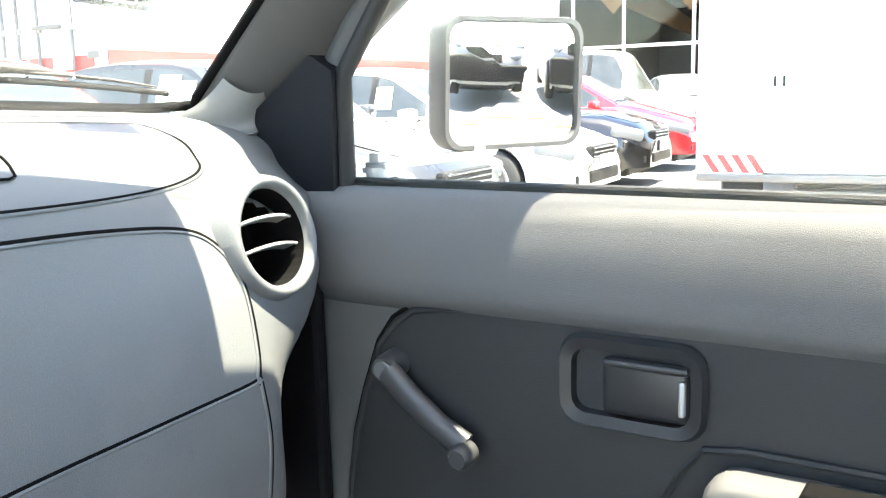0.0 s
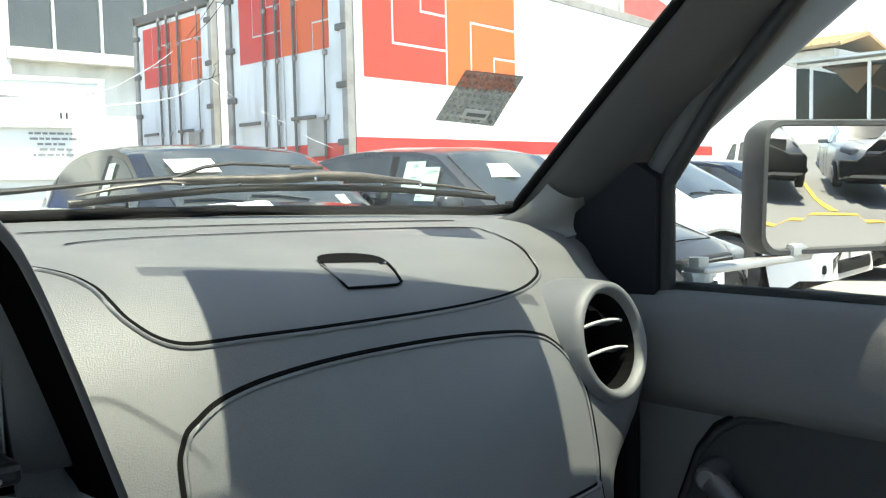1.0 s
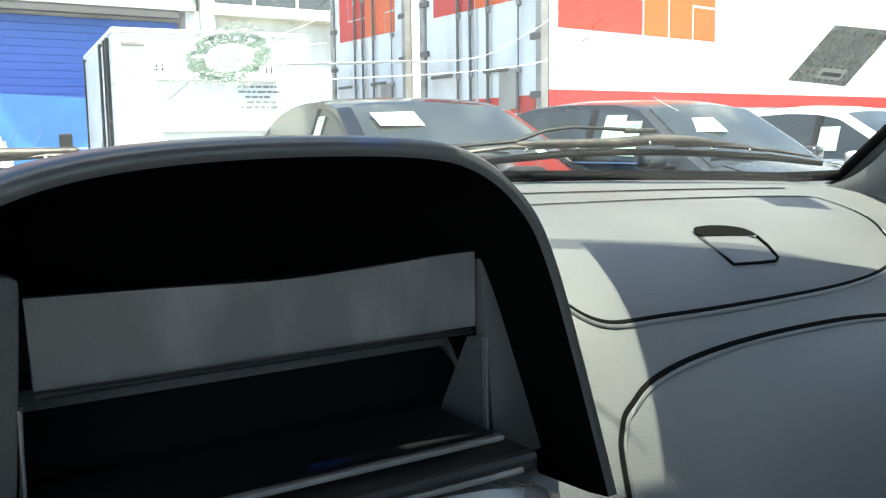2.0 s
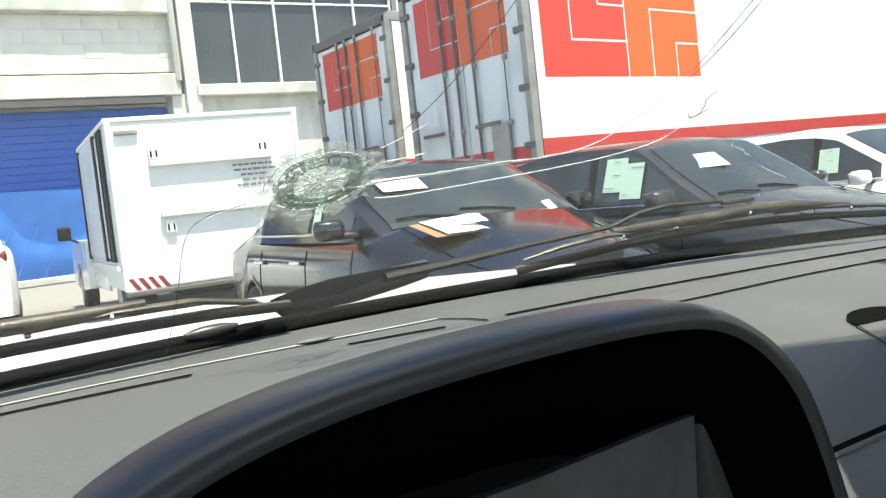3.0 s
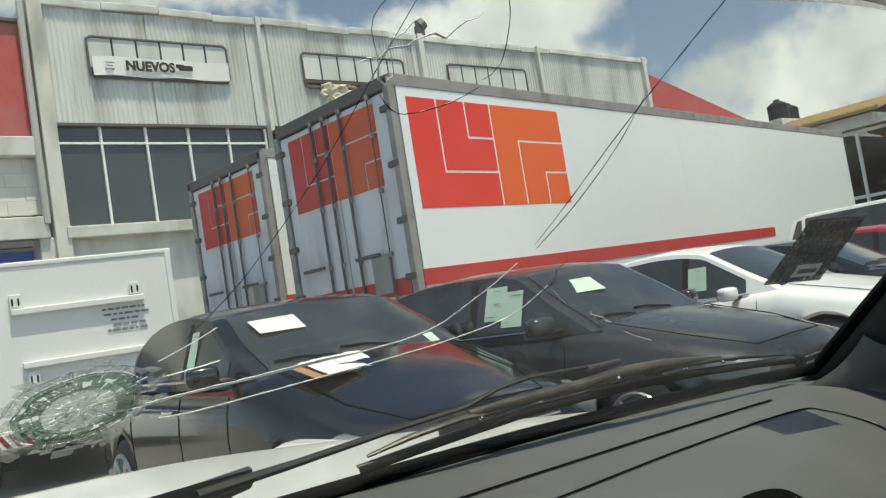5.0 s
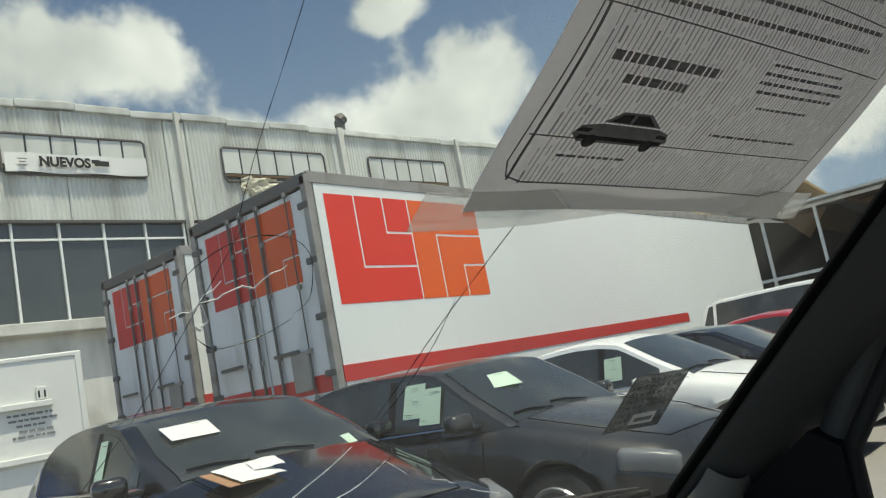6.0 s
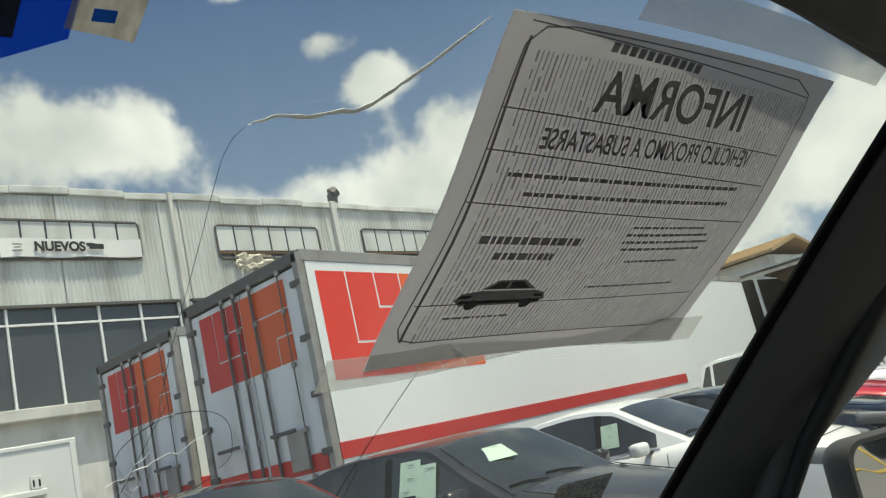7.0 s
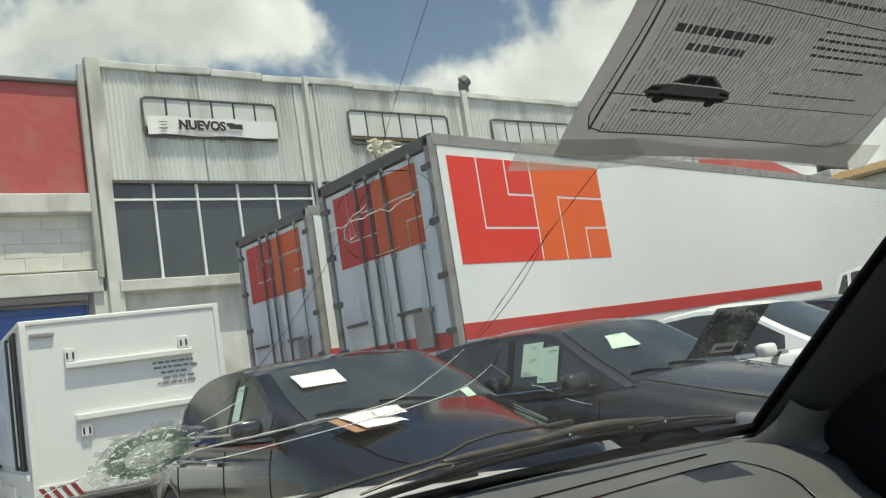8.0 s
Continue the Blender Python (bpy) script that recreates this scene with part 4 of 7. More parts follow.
# ---------------------------------------------------------------- box trucks


def wheel_parts(parent, x, y, r, w, name="wheel", side=1):
    bm = bmesh.new()
    ys = (-w / 2, -w / 2 + 0.03, w / 2 - 0.03, w / 2)
    add_tube(bm, [(x, y + k, r) for k in ys], [r * 0.86, r, r, r * 0.86], 28, up=(1, 0, 0))
    ty = part(name, bm, M["tyre"], parent, smooth=40)
    bm = bmesh.new()
    add_tube(bm, [(x, y + side * (w / 2 - 0.03), r), (x, y + side * (w / 2 + 0.006), r)], [r * 0.68, r * 0.66], 24, up=(1, 0, 0))
    part("rim_dish", bm, M["dark_steel"], ty)
    bm = bmesh.new()
    for k in range(5):
        a = 2 * math.pi * k / 5 + 0.3
        add_box(bm, (0.36 * r, 0, 0), (0.62 * r, 0.03, 0.15 * r), 0.008, Matrix.Translation((x, y + side * (w / 2 + 0.012), r)) @ Matrix.Rotation(a, 4, "Y"), seg=1)
    add_tube(bm, [(x + 0.66 * r * math.cos(q), y + side * (w / 2 + 0.008), r + 0.66 * r * math.sin(q)) for q in lin(0, 2 * math.pi * 27 / 28, 28)], 0.018, 6, closed=True, up=(0, 1, 0))
    add_tube(bm, [(x, y + side * (w / 2), r), (x, y + side * (w / 2 + 0.03), r)], [0.16 * r, 0.13 * r], 10, up=(1, 0, 0))
    part("rim", bm, M["rim"], ty)


def merge_dark(ob, extra):
    """Adds dark pieces to a finished mesh as its second material."""
    bm = bmesh.new()
    bm.from_mesh(ob.data)
    count = len(bm.faces)
    merge(bm, extra)
    bm.faces.ensure_lookup_table()
    for f in bm.faces[count:]:
        f.material_index = 1
    bm.to_mesh(ob.data)
    bm.free()


def box_truck(m, label):
    """Small box truck: rear face of the box in y = 0, running to +y; x from 0 to 2.05."""
    t = thing("box_truck", m, label, "truck", "box trucks")
    w, l, z0, z1 = 2.28, 3.7, 0.52, 2.50
    part("box_body", box((w / 2, l / 2, (z0 + z1) / 2), (w, l, z1 - z0), 0.03), M["box_white"], t, "white sheet-metal box")
    for x in (0.03, w - 0.03):
        part("corner_post", box((x, -0.004, (z0 + z1) / 2), (0.07, 0.03, z1 - z0), 0.01), M["box_white"], t)
    part("roof_rim", box((w / 2, l / 2, z1 + 0.01), (w + 0.03, l + 0.03, 0.06), 0.015), M["box_white"], t)
    for z, x0, x1 in ((1.98, 0.44, 1.90), (1.38, 0.50, 1.88)):
        rail = part("fold_rail", box(((x0 + x1) / 2, -0.035, z), (x1 - x0, 0.07, 0.075), 0.012), M["box_white"], t, "white ledge rail")
        for x, dz in ((x0 + 0.06, 0.12), (x1 - 0.10, 0.12)) if z > 1.7 else ((x0 + 0.10, -0.15),):
            clip = part("bracket", box((x, -0.025, z + dz), (0.12, 0.035, 0.15), 0.008), M["box_white"], rail)
            bm = bmesh.new()
            for q in (-0.032, 0.032):
                add_box(bm, (x + q, -0.044, z + dz - 0.01), (0.020, 0.012, 0.08), 0.003, seg=1)
            clip.data.materials.append(M["rubber"])
            merge_dark(clip, bm)
    bm = bmesh.new()
    rnd = random.Random(3)
    for k, ww in enumerate((0.50, 0.54, 0.32, 0.34, 0.42)):
        x = 1.66 - ww / 2 + 0.03 * (k % 2)
        end = x + ww
        while x < end:
            lw = rnd.uniform(0.03, 0.10)
            add_box(bm, (x + lw / 2, -0.006, 1.885 - 0.062 * k), (lw, 0.008, 0.026))
            x += lw + 0.018
    part("small_print", bm, M["ink_grey"], t, "short lines of dark lettering")
    part("shelf_light", box((0.22, -0.02, 2.36), (0.26, 0.04, 0.05), 0.01), M["trailer_rail"], t)
    part("tail_step", box((w / 2, 0.0, 0.49), (w, 0.10, 0.06), 0.015), M["dark_steel"], t)
    for x in (0.18, 1.66):
        plate = part("chevron_plate", box((x + 0.08, -0.012, 0.60), (0.46, 0.02, 0.19), 0.004), M["mullion"], t, "red and white striped reflector plate")
        for k in range(4):
            part("chevron", prism([(x - 0.05 + 0.11 * k, 0.530), (x + 0.005 + 0.11 * k, 0.530), (x - 0.085 + 0.11 * k, 0.670), (x - 0.14 + 0.11 * k, 0.670)], -0.004, "y"), M["chevron_red"], plate)
            plate.children[-1].location = (0, -0.024, 0)
    # side door recess on the left flank
    side = part("side_door", box((-0.012, 1.85, 1.66), (0.03, 3.1, 1.5), 0.01), M["trailer_door"], t, "pale side door in a dark frame")
    for y, pw in ((0.36, 0.13), (0.62, 0.05), (1.12, 0.16), (3.34, 0.07)):
        part("door_post", box((-0.03, y, 1.66), (0.04, pw, 1.58), 0.01), M["rubber"], side)
    part("door_sticker", box((-0.03, 2.3, 1.62), (0.01, 0.55, 0.16), 0.002, seg=1), M["mullion"], side)
    part("side_rail", box((-0.03, l / 2, 0.80), (0.05, l - 0.1, 0.07), 0.01), M["box_white"], t)
    part("under_frame", box((w / 2, l / 2 + 1.0, 0.46), (0.9, l + 1.2, 0.20), 0.03), M["rubber"], t)
    # cab: sheet-metal sides with round wheel arches, glazed upper part
    arch = [(l + 1.15 + 0.43 * math.cos(radians(q)), 0.36 + 0.43 * math.sin(radians(q))) for q in range(180, -1, -20)]
    shape = [(l - 0.3, 0.42), (l - 0.3, 1.12)] + [(l + 1.1, 1.16), (l + 2.1, 1.02), (l + 2.35, 0.90), (l + 2.42, 0.45)] + [(l + 1.62, 0.36)] + arch[::-1]
    cab_mesh = prism(shape, w + 0.20, "x")
    bmesh.ops.translate(cab_mesh, verts=cab_mesh.verts, vec=(-0.10, 0, 0))
    cab = part("cab", cab_mesh, M["white_paint"], t, "white pickup cab")
    glaze = prism([(l + 0.02, 1.12), (l + 0.06, 1.72), (l + 0.75, 1.74), (l + 1.35, 1.14)], w - 0.46, "x")
    bmesh.ops.translate(glaze, verts=glaze.verts, vec=(0.23, 0, 0))
    part("cab_glazing", glaze, M["car_glass"], cab)
    part("cab_roof", box((w / 2, l + 0.40, 1.76), (w - 0.44, 0.80, 0.08), 0.03, seg=2), M["white_paint"], cab)
    part("mirror", box((-0.28, l + 0.85, 1.28), (0.20, 0.10, 0.22), 0.03), M["rubber"], t, "black door mirror")
    part("mirror_stalk", tube([(-0.22, l + 0.85, 1.20), (-0.06, l + 0.85, 1.10)], 0.02, 6), M["rubber"], t)
    for y, inset in ((1.1, 0.17), (l + 1.15, 0.02)):
        for x, s in ((inset, -1), (w - inset, 1)):
            tb = bmesh.new()
            add_tube(tb, [(x - 0.11, y, 0.36), (x - 0.08, y, 0.36), (x + 0.08, y, 0.36), (x + 0.11, y, 0.36)], [0.30, 0.36, 0.36, 0.30], 24)
            ty = part("wheel", tb, M["tyre"], t, smooth=40)
            part("rim", tube([(x + s * 0.08, y, 0.36), (x + s * 0.118, y, 0.36)], [0.22, 0.2], 18), M["steel"], ty)
    part("mudflap", box((0.30, 0.62, 0.40), (0.26, 0.02, 0.34), 0.004), M["rubber"], t)
    part("side_skirt", box((0.01, 2.7, 0.56), (0.04, 2.1, 0.20), 0.01), M["white_paint"], t)
    return t


box_truck(pose(2.16, 10.15, 0, 0, 0, -6.5), "white box truck seen from behind, with ledge rails and striped reflectors")
box_truck(pose(6.95, 1.21, 0.0, 0, 0, -84), "white box truck with striped reflector plate standing beside the cars")

# ---------------------------------------------------------------- open shed with timber roof
canopy = thing("timber_shed", pose(0, 0, 0), "open dark shed with timber roof trusses and thin white posts", "shed")
CX = 27.8
part("floor_slab", box((CX + 6, 2.0, 0.06), (12.0, 22, 0.12), 0.02), M["wall"], canopy)
# inner walls carry the shed's shade in their colour
part("back_wall", box((CX + 12, 2.0, 2.5), (0.3, 22, 5.0)), M["shed_shade"], canopy, "back wall, dark for the shade inside")
part("end_wall", box((CX + 6, 12.9, 2.4), (12, 0.3, 4.8)), M["shed_shade"], canopy)
for y in (11.6, 9.85, 7.6, 5.2, 2.8, 0.4):
    part("post", box((CX, y, 2.32), (0.09, 0.09, 4.65), 0.01), M["mullion"], canopy, "thin white steel post")
for z in (4.62, 2.62):
    part("beam", box((CX, 3.2, z), (0.10, 19.0, 0.10), 0.01), M["mullion"], canopy, "white steel beam")
for y in lin(11.2, -5.5, 8):
    part("rafter", prism([(CX + 0.3, 4.55), (CX + 11.5, 3.6), (CX + 11.5, 4.2), (CX + 5.8, 5.1), (CX + 0.3, 4.75)], 0.2, "y"), M["wood"], canopy).location = (0, y, 0)
for k in range(5):
    part("gable_board", prism([(0, 4.5), (1.5, 4.5), (0.75, 3.7)], 0.06, "x"), M["wood"], canopy, "brown triangular boarding").location = (CX + 0.6 + 0.5 * (k % 2), 9.7 - 2.4 * k, 0)
part("roof", prism([(CX - 0.5, 4.70), (CX + 6, 5.25), (CX + 12.5, 4.70), (CX + 12.5, 4.78), (CX + 6, 5.33), (CX - 0.5, 4.78)], 19.5, "y"), M["corrugated"], canopy, "grey sheet roof").location = (0, -6.2, 0)
barn = thing("tan_roof_house", pose(46.5, 20.0, 0), "low house with a tan ribbed sheet roof", "building")
part("wall", box((0, 0, 3.65), (5.8, 5, 7.3), 0.05), M["wall"], barn)
roof = part("roof", prism([(-3.4, 7.3), (0, 8.1), (3.4, 7.3), (3.4, 7.45), (0, 8.28), (-3.4, 7.45)], 6.0, "y"), M["roof_tile"], barn, "tan ribbed roof")
roof.location = (0, -3, 0)
for k in range(14):
    for s in (-1, 1):
        rb = part("roof_rib", tube([(s * 0.1, -2.9 + 0.44 * k, 8.28), (s * 3.35, -2.9 + 0.44 * k, 7.48)], 0.06, 5), M["roof_tile"], barn)

# ---------------------------------------------------------------- cars


def curve_at(pts):
    """A smooth line through (x, value) points, x rising."""
    def f(x):
        if x <= pts[0][0]:
            return pts[0][1]
        for (a, va), (b, vb) in zip(pts, pts[1:]):
            if x <= b:
                k = (x - a) / (b - a)
                return va + (vb - va) * k
        return pts[-1][1]
    return f


def car(m, paint, label, L=4.6, W=1.82, H=1.47, belt=0.96, hood=0.98, nose=0.70, deck=1.04, xa=0.95, xb=0.18, xc=-1.05, xd=-1.72, category="car", glass="car_glass", mirror_x=-0.31):
    """A parked car, nose to local +x, standing on z = 0. xa: foot of the windscreen, xb and xc: ends of the roof, xd: foot of the rear glass."""
    t = thing("car", m, label, category, "parked cars")
    hl, hw = L / 2, W / 2
    top = curve_at([(-hl, deck - 0.22), (-hl + 0.10, deck - 0.06), (-hl + 0.35, deck), (xd, deck), (xa, hood), (hl - 0.55, nose + 0.13), (hl - 0.18, nose + 0.02), (hl, nose - 0.18)])
    half = curve_at([(-hl, hw * 0.80), (-hl + 0.25, hw * 0.93), (-hl + 0.9, hw), (0.9, hw), (hl - 0.75, hw * 0.975), (hl - 0.3, hw * 0.90), (hl - 0.1, hw * 0.80), (hl, hw * 0.66)])
    wx = (hl - 0.88, -hl + 0.95)
    wr = 0.33

    def low(x):
        z = 0.20 + 0.06 * (abs(x) > hl - 0.3)
        for c in wx:
            d = abs(x - c)
            if d < wr + 0.045:
                z = max(z, wr + math.sqrt(max(0.0, (wr + 0.045) ** 2 - d * d)))
        return z

    def ring(x):
        w, zt, zl = half(x), top(x), low(x)
        zm = max(zl + 0.02, 0.45)
        return [(0, zt + 0.045), (0.4 * w, zt + 0.038), (0.72 * w, zt + 0.012), (0.89 * w, zt - 0.03), (0.955 * w, zt - 0.09), (0.985 * w, zt - 0.19), (w, max(zl + 0.03, (zt + 0.45) / 2 - 0.03)), (0.992 * w, zm), (0.965 * w, zl)]

    st = sorted(set([round(v, 3) for v in lin(-hl, hl, 56)] + [round(c + s * (wr + 0.045) * math.cos(radians(a)), 3) for c in wx for s in (-1, 1) for a in (2, 15, 30, 45, 60, 75, 88)]))
    bm = bmesh.new()
    for s in (-1, 1):
        g = [[bm.verts.new((x, s * y, z)) for y, z in ring(x)] for x in st]
        for i in range(len(st) - 1):
            for j in range(8):
                bm.faces.new((g[i][j], g[i + 1][j], g[i + 1][j + 1], g[i][j + 1]))
        for row in (g[0], g[-1]):
            bm.faces.new(row + [bm.verts.new((row[0].co.x, 0, row[-1].co.z))])
    bmesh.ops.remove_doubles(bm, verts=bm.verts, dist=0.0005)
    part("body", bm, paint, t, smooth=32)
    part("underbody", box((0, 0, 0.32), (L - 0.5, W * 0.74, 0.34), 0.05), M["rubber"], t)
    # cabin
    zr = curve_at([(xd - 0.02, belt - 0.03), (xd + 0.12, belt + 0.10), (xc, H - 0.075), (xc + 0.3, H - 0.02), (-0.35, H), (xb - 0.22, H - 0.02), (xb, H - 0.065), (xa - 0.1, hood + 0.07), (xa + 0.03, hood - 0.02)])
    wb = curve_at([(xd - 0.1, hw * 0.78), (xd + 0.5, hw * 0.90), (-0.2, hw * 0.935), (xa - 0.35, hw * 0.92), (xa, hw * 0.84)])

    def side_y(x, z):
        return wb(x) - max(0.0, z - belt + 0.05) * 0.36

    def over(x, f):
        z = zr(x)
        e = side_y(x, z) - 0.035
        return Vector((x, f * e, z - 0.03 * abs(f) ** 2.5))
    sx = lin(xd - 0.02, xa + 0.03, 40)
    fs = lin(-1, 1, 13)
    bm = bmesh.new()
    rows = []
    for x in sx:
        z0, z = belt - 0.06, zr(x) - 0.045
        z = max(z, z0 + 0.01)
        row = [Vector((x, -side_y(x, z0 + (z - z0) * k), z0 + (z - z0) * k)) for k in (0, 0.5, 1)]
        row += [over(x, f) for f in fs]
        row += [Vector((x, side_y(x, z0 + (z - z0) * k), z0 + (z - z0) * k)) for k in (1, 0.5, 0)]
        rows.append([bm.verts.new(p) for p in row])
    for a, b in zip(rows, rows[1:]):
        for j in range(len(a) - 1):
            bm.faces.new((a[j], b[j], b[j + 1], a[j + 1]))
    part("cabin", bm, paint, t, smooth=40)
    gl = M[glass]
    up = Vector((0.004, 0, 0.006))
    ws = part("windscreen", sheet(lambda x, f: over(x, f) + up, lin(xb + 0.02, xa - 0.045, 12), lin(-0.93, 0.93, 13), (-0.003, 0, -0.003)), gl, t, "dark windscreen", smooth=40)
    for y0 in (0.35, -0.30):
        part("wiper", tube([over(xa - 0.05, y0) + Vector((0.01, 0, 0.02)), over(xa - 0.09, y0 - 0.30) + Vector((0.0, 0, 0.022)), over(xa - 0.10, y0 - 0.55) + Vector((0, 0, 0.022))], 0.008, 5), M["rubber"], ws)
    up2 = Vector((-0.004, 0, 0.006))
    part("rear_glass", sheet(lambda x, f: over(x, f) + up2, lin(xd + 0.16, xc - 0.03, 8), lin(-0.88, 0.88, 9), (0.003, 0, -0.003)), gl, t, smooth=40)
    for s in (-1, 1):
        for a, b in ((xa - 0.33, 0.03), (-0.05, xc - 0.12), (xc - 0.16, xc - 0.42)):
            def pane(x, v, s=s):
                z0, z1 = belt + 0.015, max(belt + 0.03, zr(x) - 0.085)
                z = z0 + (z1 - z0) * v
                return Vector((x, s * (side_y(x, z) + 0.005), z))
            part("side_window", sheet(pane, lin(a, b, 10), lin(0, 1, 5), (0, -s * 0.004, 0)), gl, t, "dark side window", smooth=40)
        for x0, x1 in ((0.028, -0.048), (xc - 0.122, xc - 0.158)):
            part("window_post", sheet(lambda x, v, s=s: pane(x, v, s) + Vector((0, s * 0.001, 0)), lin(x0, x1, 3), lin(0, 1, 5), (0, -s * 0.004, 0)), M["rubber"], t, "black post between the side windows", smooth=40)
        part("belt_trim", tube([(x, s * (side_y(x, belt) + 0.012), belt - 0.005) for x in lin(xa - 0.30, xc - 0.42, 10)], 0.009, 6), M["chrome"], t)
        for x in (xa - 0.22, 0.0, -1.02):
            pts = [(x, s * (half(x) * f + 0.0015), z) for f, z in ((0.955, top(x) - 0.09), (0.985, top(x) - 0.19), (1.0, (top(x) + 0.45) / 2 - 0.03), (0.992, 0.45), (0.97, 0.27))]
            part("door_gap", tube(pts, 0.004, 4), M["gap"], t)
        for x in (-0.02 - 0.14, -1.0):
            part("door_handle", box((x, s * (half(x) * 0.99 + 0.012), top(x) - 0.17), (0.19, 0.03, 0.035), 0.012), M["chrome"], t)
        hm = part("mirror", box((0, 0, 0), (0.13, 0.20, 0.13), 0.045, pose(xa + mirror_x, s * (hw + 0.07), belt + 0.03, 0, 0, s * 12), seg=3), paint, t, smooth=50)
        part("mirror_glass", box((-0.068, 0, 0), (0.006, 0.16, 0.10), 0.002, pose(xa + mirror_x, s * (hw + 0.07), belt + 0.03, 0, 0, s * 12)), M["mirror"], hm)
        part("mirror_foot", box((xa + mirror_x + 0.02, s * (hw - 0.05), belt - 0.02), (0.07, 0.14, 0.03), 0.01), M["rubber"], hm)
        part("headlight", box((0, 0, 0), (0.40, 0.16, 0.15), 0.05, pose(hl - 0.26, s * hw * 0.78, nose - 0.06, 0, 12, -s * 24), seg=3), M["lamp"], t, "clear headlamp", smooth=50)
        part("fog_recess", box((hl - 0.10, s * hw * 0.62, 0.36), (0.12, 0.22, 0.09), 0.02), M["rubber"], t)
        part("tail_light", box((-hl + 0.10, s * hw * 0.68, deck - 0.19), (0.14, 0.24, 0.13), 0.03), M["chevron_red"], t)
        for x in wx:
            wheel_parts(t, x, s * (hw - 0.115), wr, 0.21, side=s)
    part("hood_gap", tube([(xa + 0.02, hw * 0.70, hood + 0.02), (hl - 0.6, hw * 0.66, nose + 0.165), (hl - 0.22, hw * 0.50, nose + 0.055), (hl - 0.17, 0, nose + 0.07), (hl - 0.22, -hw * 0.50, nose + 0.055), (hl - 0.6, -hw * 0.66, nose + 0.165), (xa + 0.02, -hw * 0.70, hood + 0.02)], 0.004, 4), M["gap"], t)
    gr = part("grille", box((hl - 0.035, 0, nose - 0.10), (0.09, 0.74, 0.13), 0.03), M["rubber"], t)
    for k in range(3):
        part("grille_bar", box((hl + 0.012, 0, nose - 0.14 + 0.04 * k), (0.012, 0.68, 0.012), 0.003), M["chrome"], gr)
    part("lower_intake", box((hl - 0.03, 0, 0.37), (0.10, 0.95, 0.13), 0.03), M["rubber"], t)
    part("plate_blank", box((hl + 0.02, 0, 0.50), (0.012, 0.34, 0.13), 0.003), M["mullion"], t)
    return t, over, side_y, zr


def note(name, m, size, mat, label, bars=0, group="papers on cars"):
    """A sheet of paper with faint print, lying in the plane z = 0 of m."""
    w, h = size
    t = thing(name, m, label, "paper", group)
    part("sheet", sheet(lambda u, v: (u, v, 0.004 * math.sin(3 * u / w) * (v / h + 0.5)), lin(-w / 2, w / 2, 6), lin(-h / 2, h / 2, 5), (0, 0, 0.0012)), mat, t, smooth=40)
    if bars:
        bm = bmesh.new()
        r = random.Random(bars)
        for k in range(bars):
            ww = w * r.uniform(0.2, 0.5)
            add_box(bm, (r.uniform(-1, 1) * (w - ww) * 0.4, h * (0.38 - 0.76 * k / max(1, bars - 1)), 0.006), (ww, h * 0.022, 0.001))
        part("print", bm, M["ink_grey"], t)
    return t


def lay_on(m, p, along, across, off=0.012):
    """A frame at the point p of a car at the pose m: x along, y across, z outwards."""
    a, b = Vector(along).normalized(), Vector(across).normalized()
    n = a.cross(b).normalized()
    b = n.cross(a)
    q = Matrix((a, b, n)).transposed().to_4x4()
    return m @ Matrix.Translation(Vector(p) + n * off) @ q


M1 = pose(3.13, 5.16, 0, 0, 0, -94)
c1, over1, side1, zr1 = car(M1, M["black_paint"], "glossy black sedan with papers behind its windscreen and on its bonnet", H=1.538, belt=1.073, hood=1.057, xa=1.033, xb=0.285, xc=-0.98)
M2 = pose(5.17, 4.625, 0, 0, 0, -86.3)
c2, over2, side2, zr2 = car(M2, M["grey_paint"], "dusty charcoal sedan with green papers in its door window", H=1.514, belt=1.02, hood=0.98, xa=1.116, xb=0.418)
M3 = pose(8.15, 4.75, 0, 0, 0, -85)
c3, over3, side3, zr3 = car(M3, M["white_paint"], "white hatchback with dark windows and a paper in its door window", H=1.50, L=4.4, xd=-1.9, deck=1.02, mirror_x=-0.43)
car(pose(10.75, 5.1, 0, 0, 0, -84), M["black_paint"], "black sedan with a chrome grille parked in the row", H=1.45, belt=0.95, hood=0.95, nose=0.74, L=4.5)
car(pose(13.3, 5.1, 0, 0, 0, -84), M["red_paint"], "red hatchback parked in the row", H=1.50, L=4.1, xd=-1.8)
car(pose(15.9, 5.7, 0, 0, 0, -86), M["white_paint"], "white panel van parked far down the row", H=1.95, belt=1.12, hood=1.10, nose=0.85, deck=1.2, L=4.7, xb=0.45, xc=-1.95, xd=-2.2, category="van", glass="car_glass")
car(pose(0.55, 15.1, 0, 0, 0, 90), M["white_paint"], "white panel van parked beside a box truck", H=2.05, W=1.86, belt=1.20, hood=1.12, nose=0.9, deck=1.25, L=4.7, xb=0.5, xc=-2.0, xd=-2.25, category="van")
car(pose(20.2, 5.4, 0, 0, 0, -150), M["silver_paint"], "silver estate car parked under the shed's edge", H=1.55, L=4.5)

# papers in and on the cars
note("paper_sheet", lay_on(M1, over1(0.54, -0.53), (-0.03, 1, 0.0), (-0.87, 0, 0.5), 0.026), (0.335, 0.185), M["paper"], "white paper sheet behind the windscreen of a black car", 1)
note("paper_sheet", lay_on(M1, over1(0.955, 0.76), (0, 1, 0.0), (-0.8, 0, 0.5)), (0.07, 0.11), M["green_paper"], "small pale tag in a windscreen corner", 3)
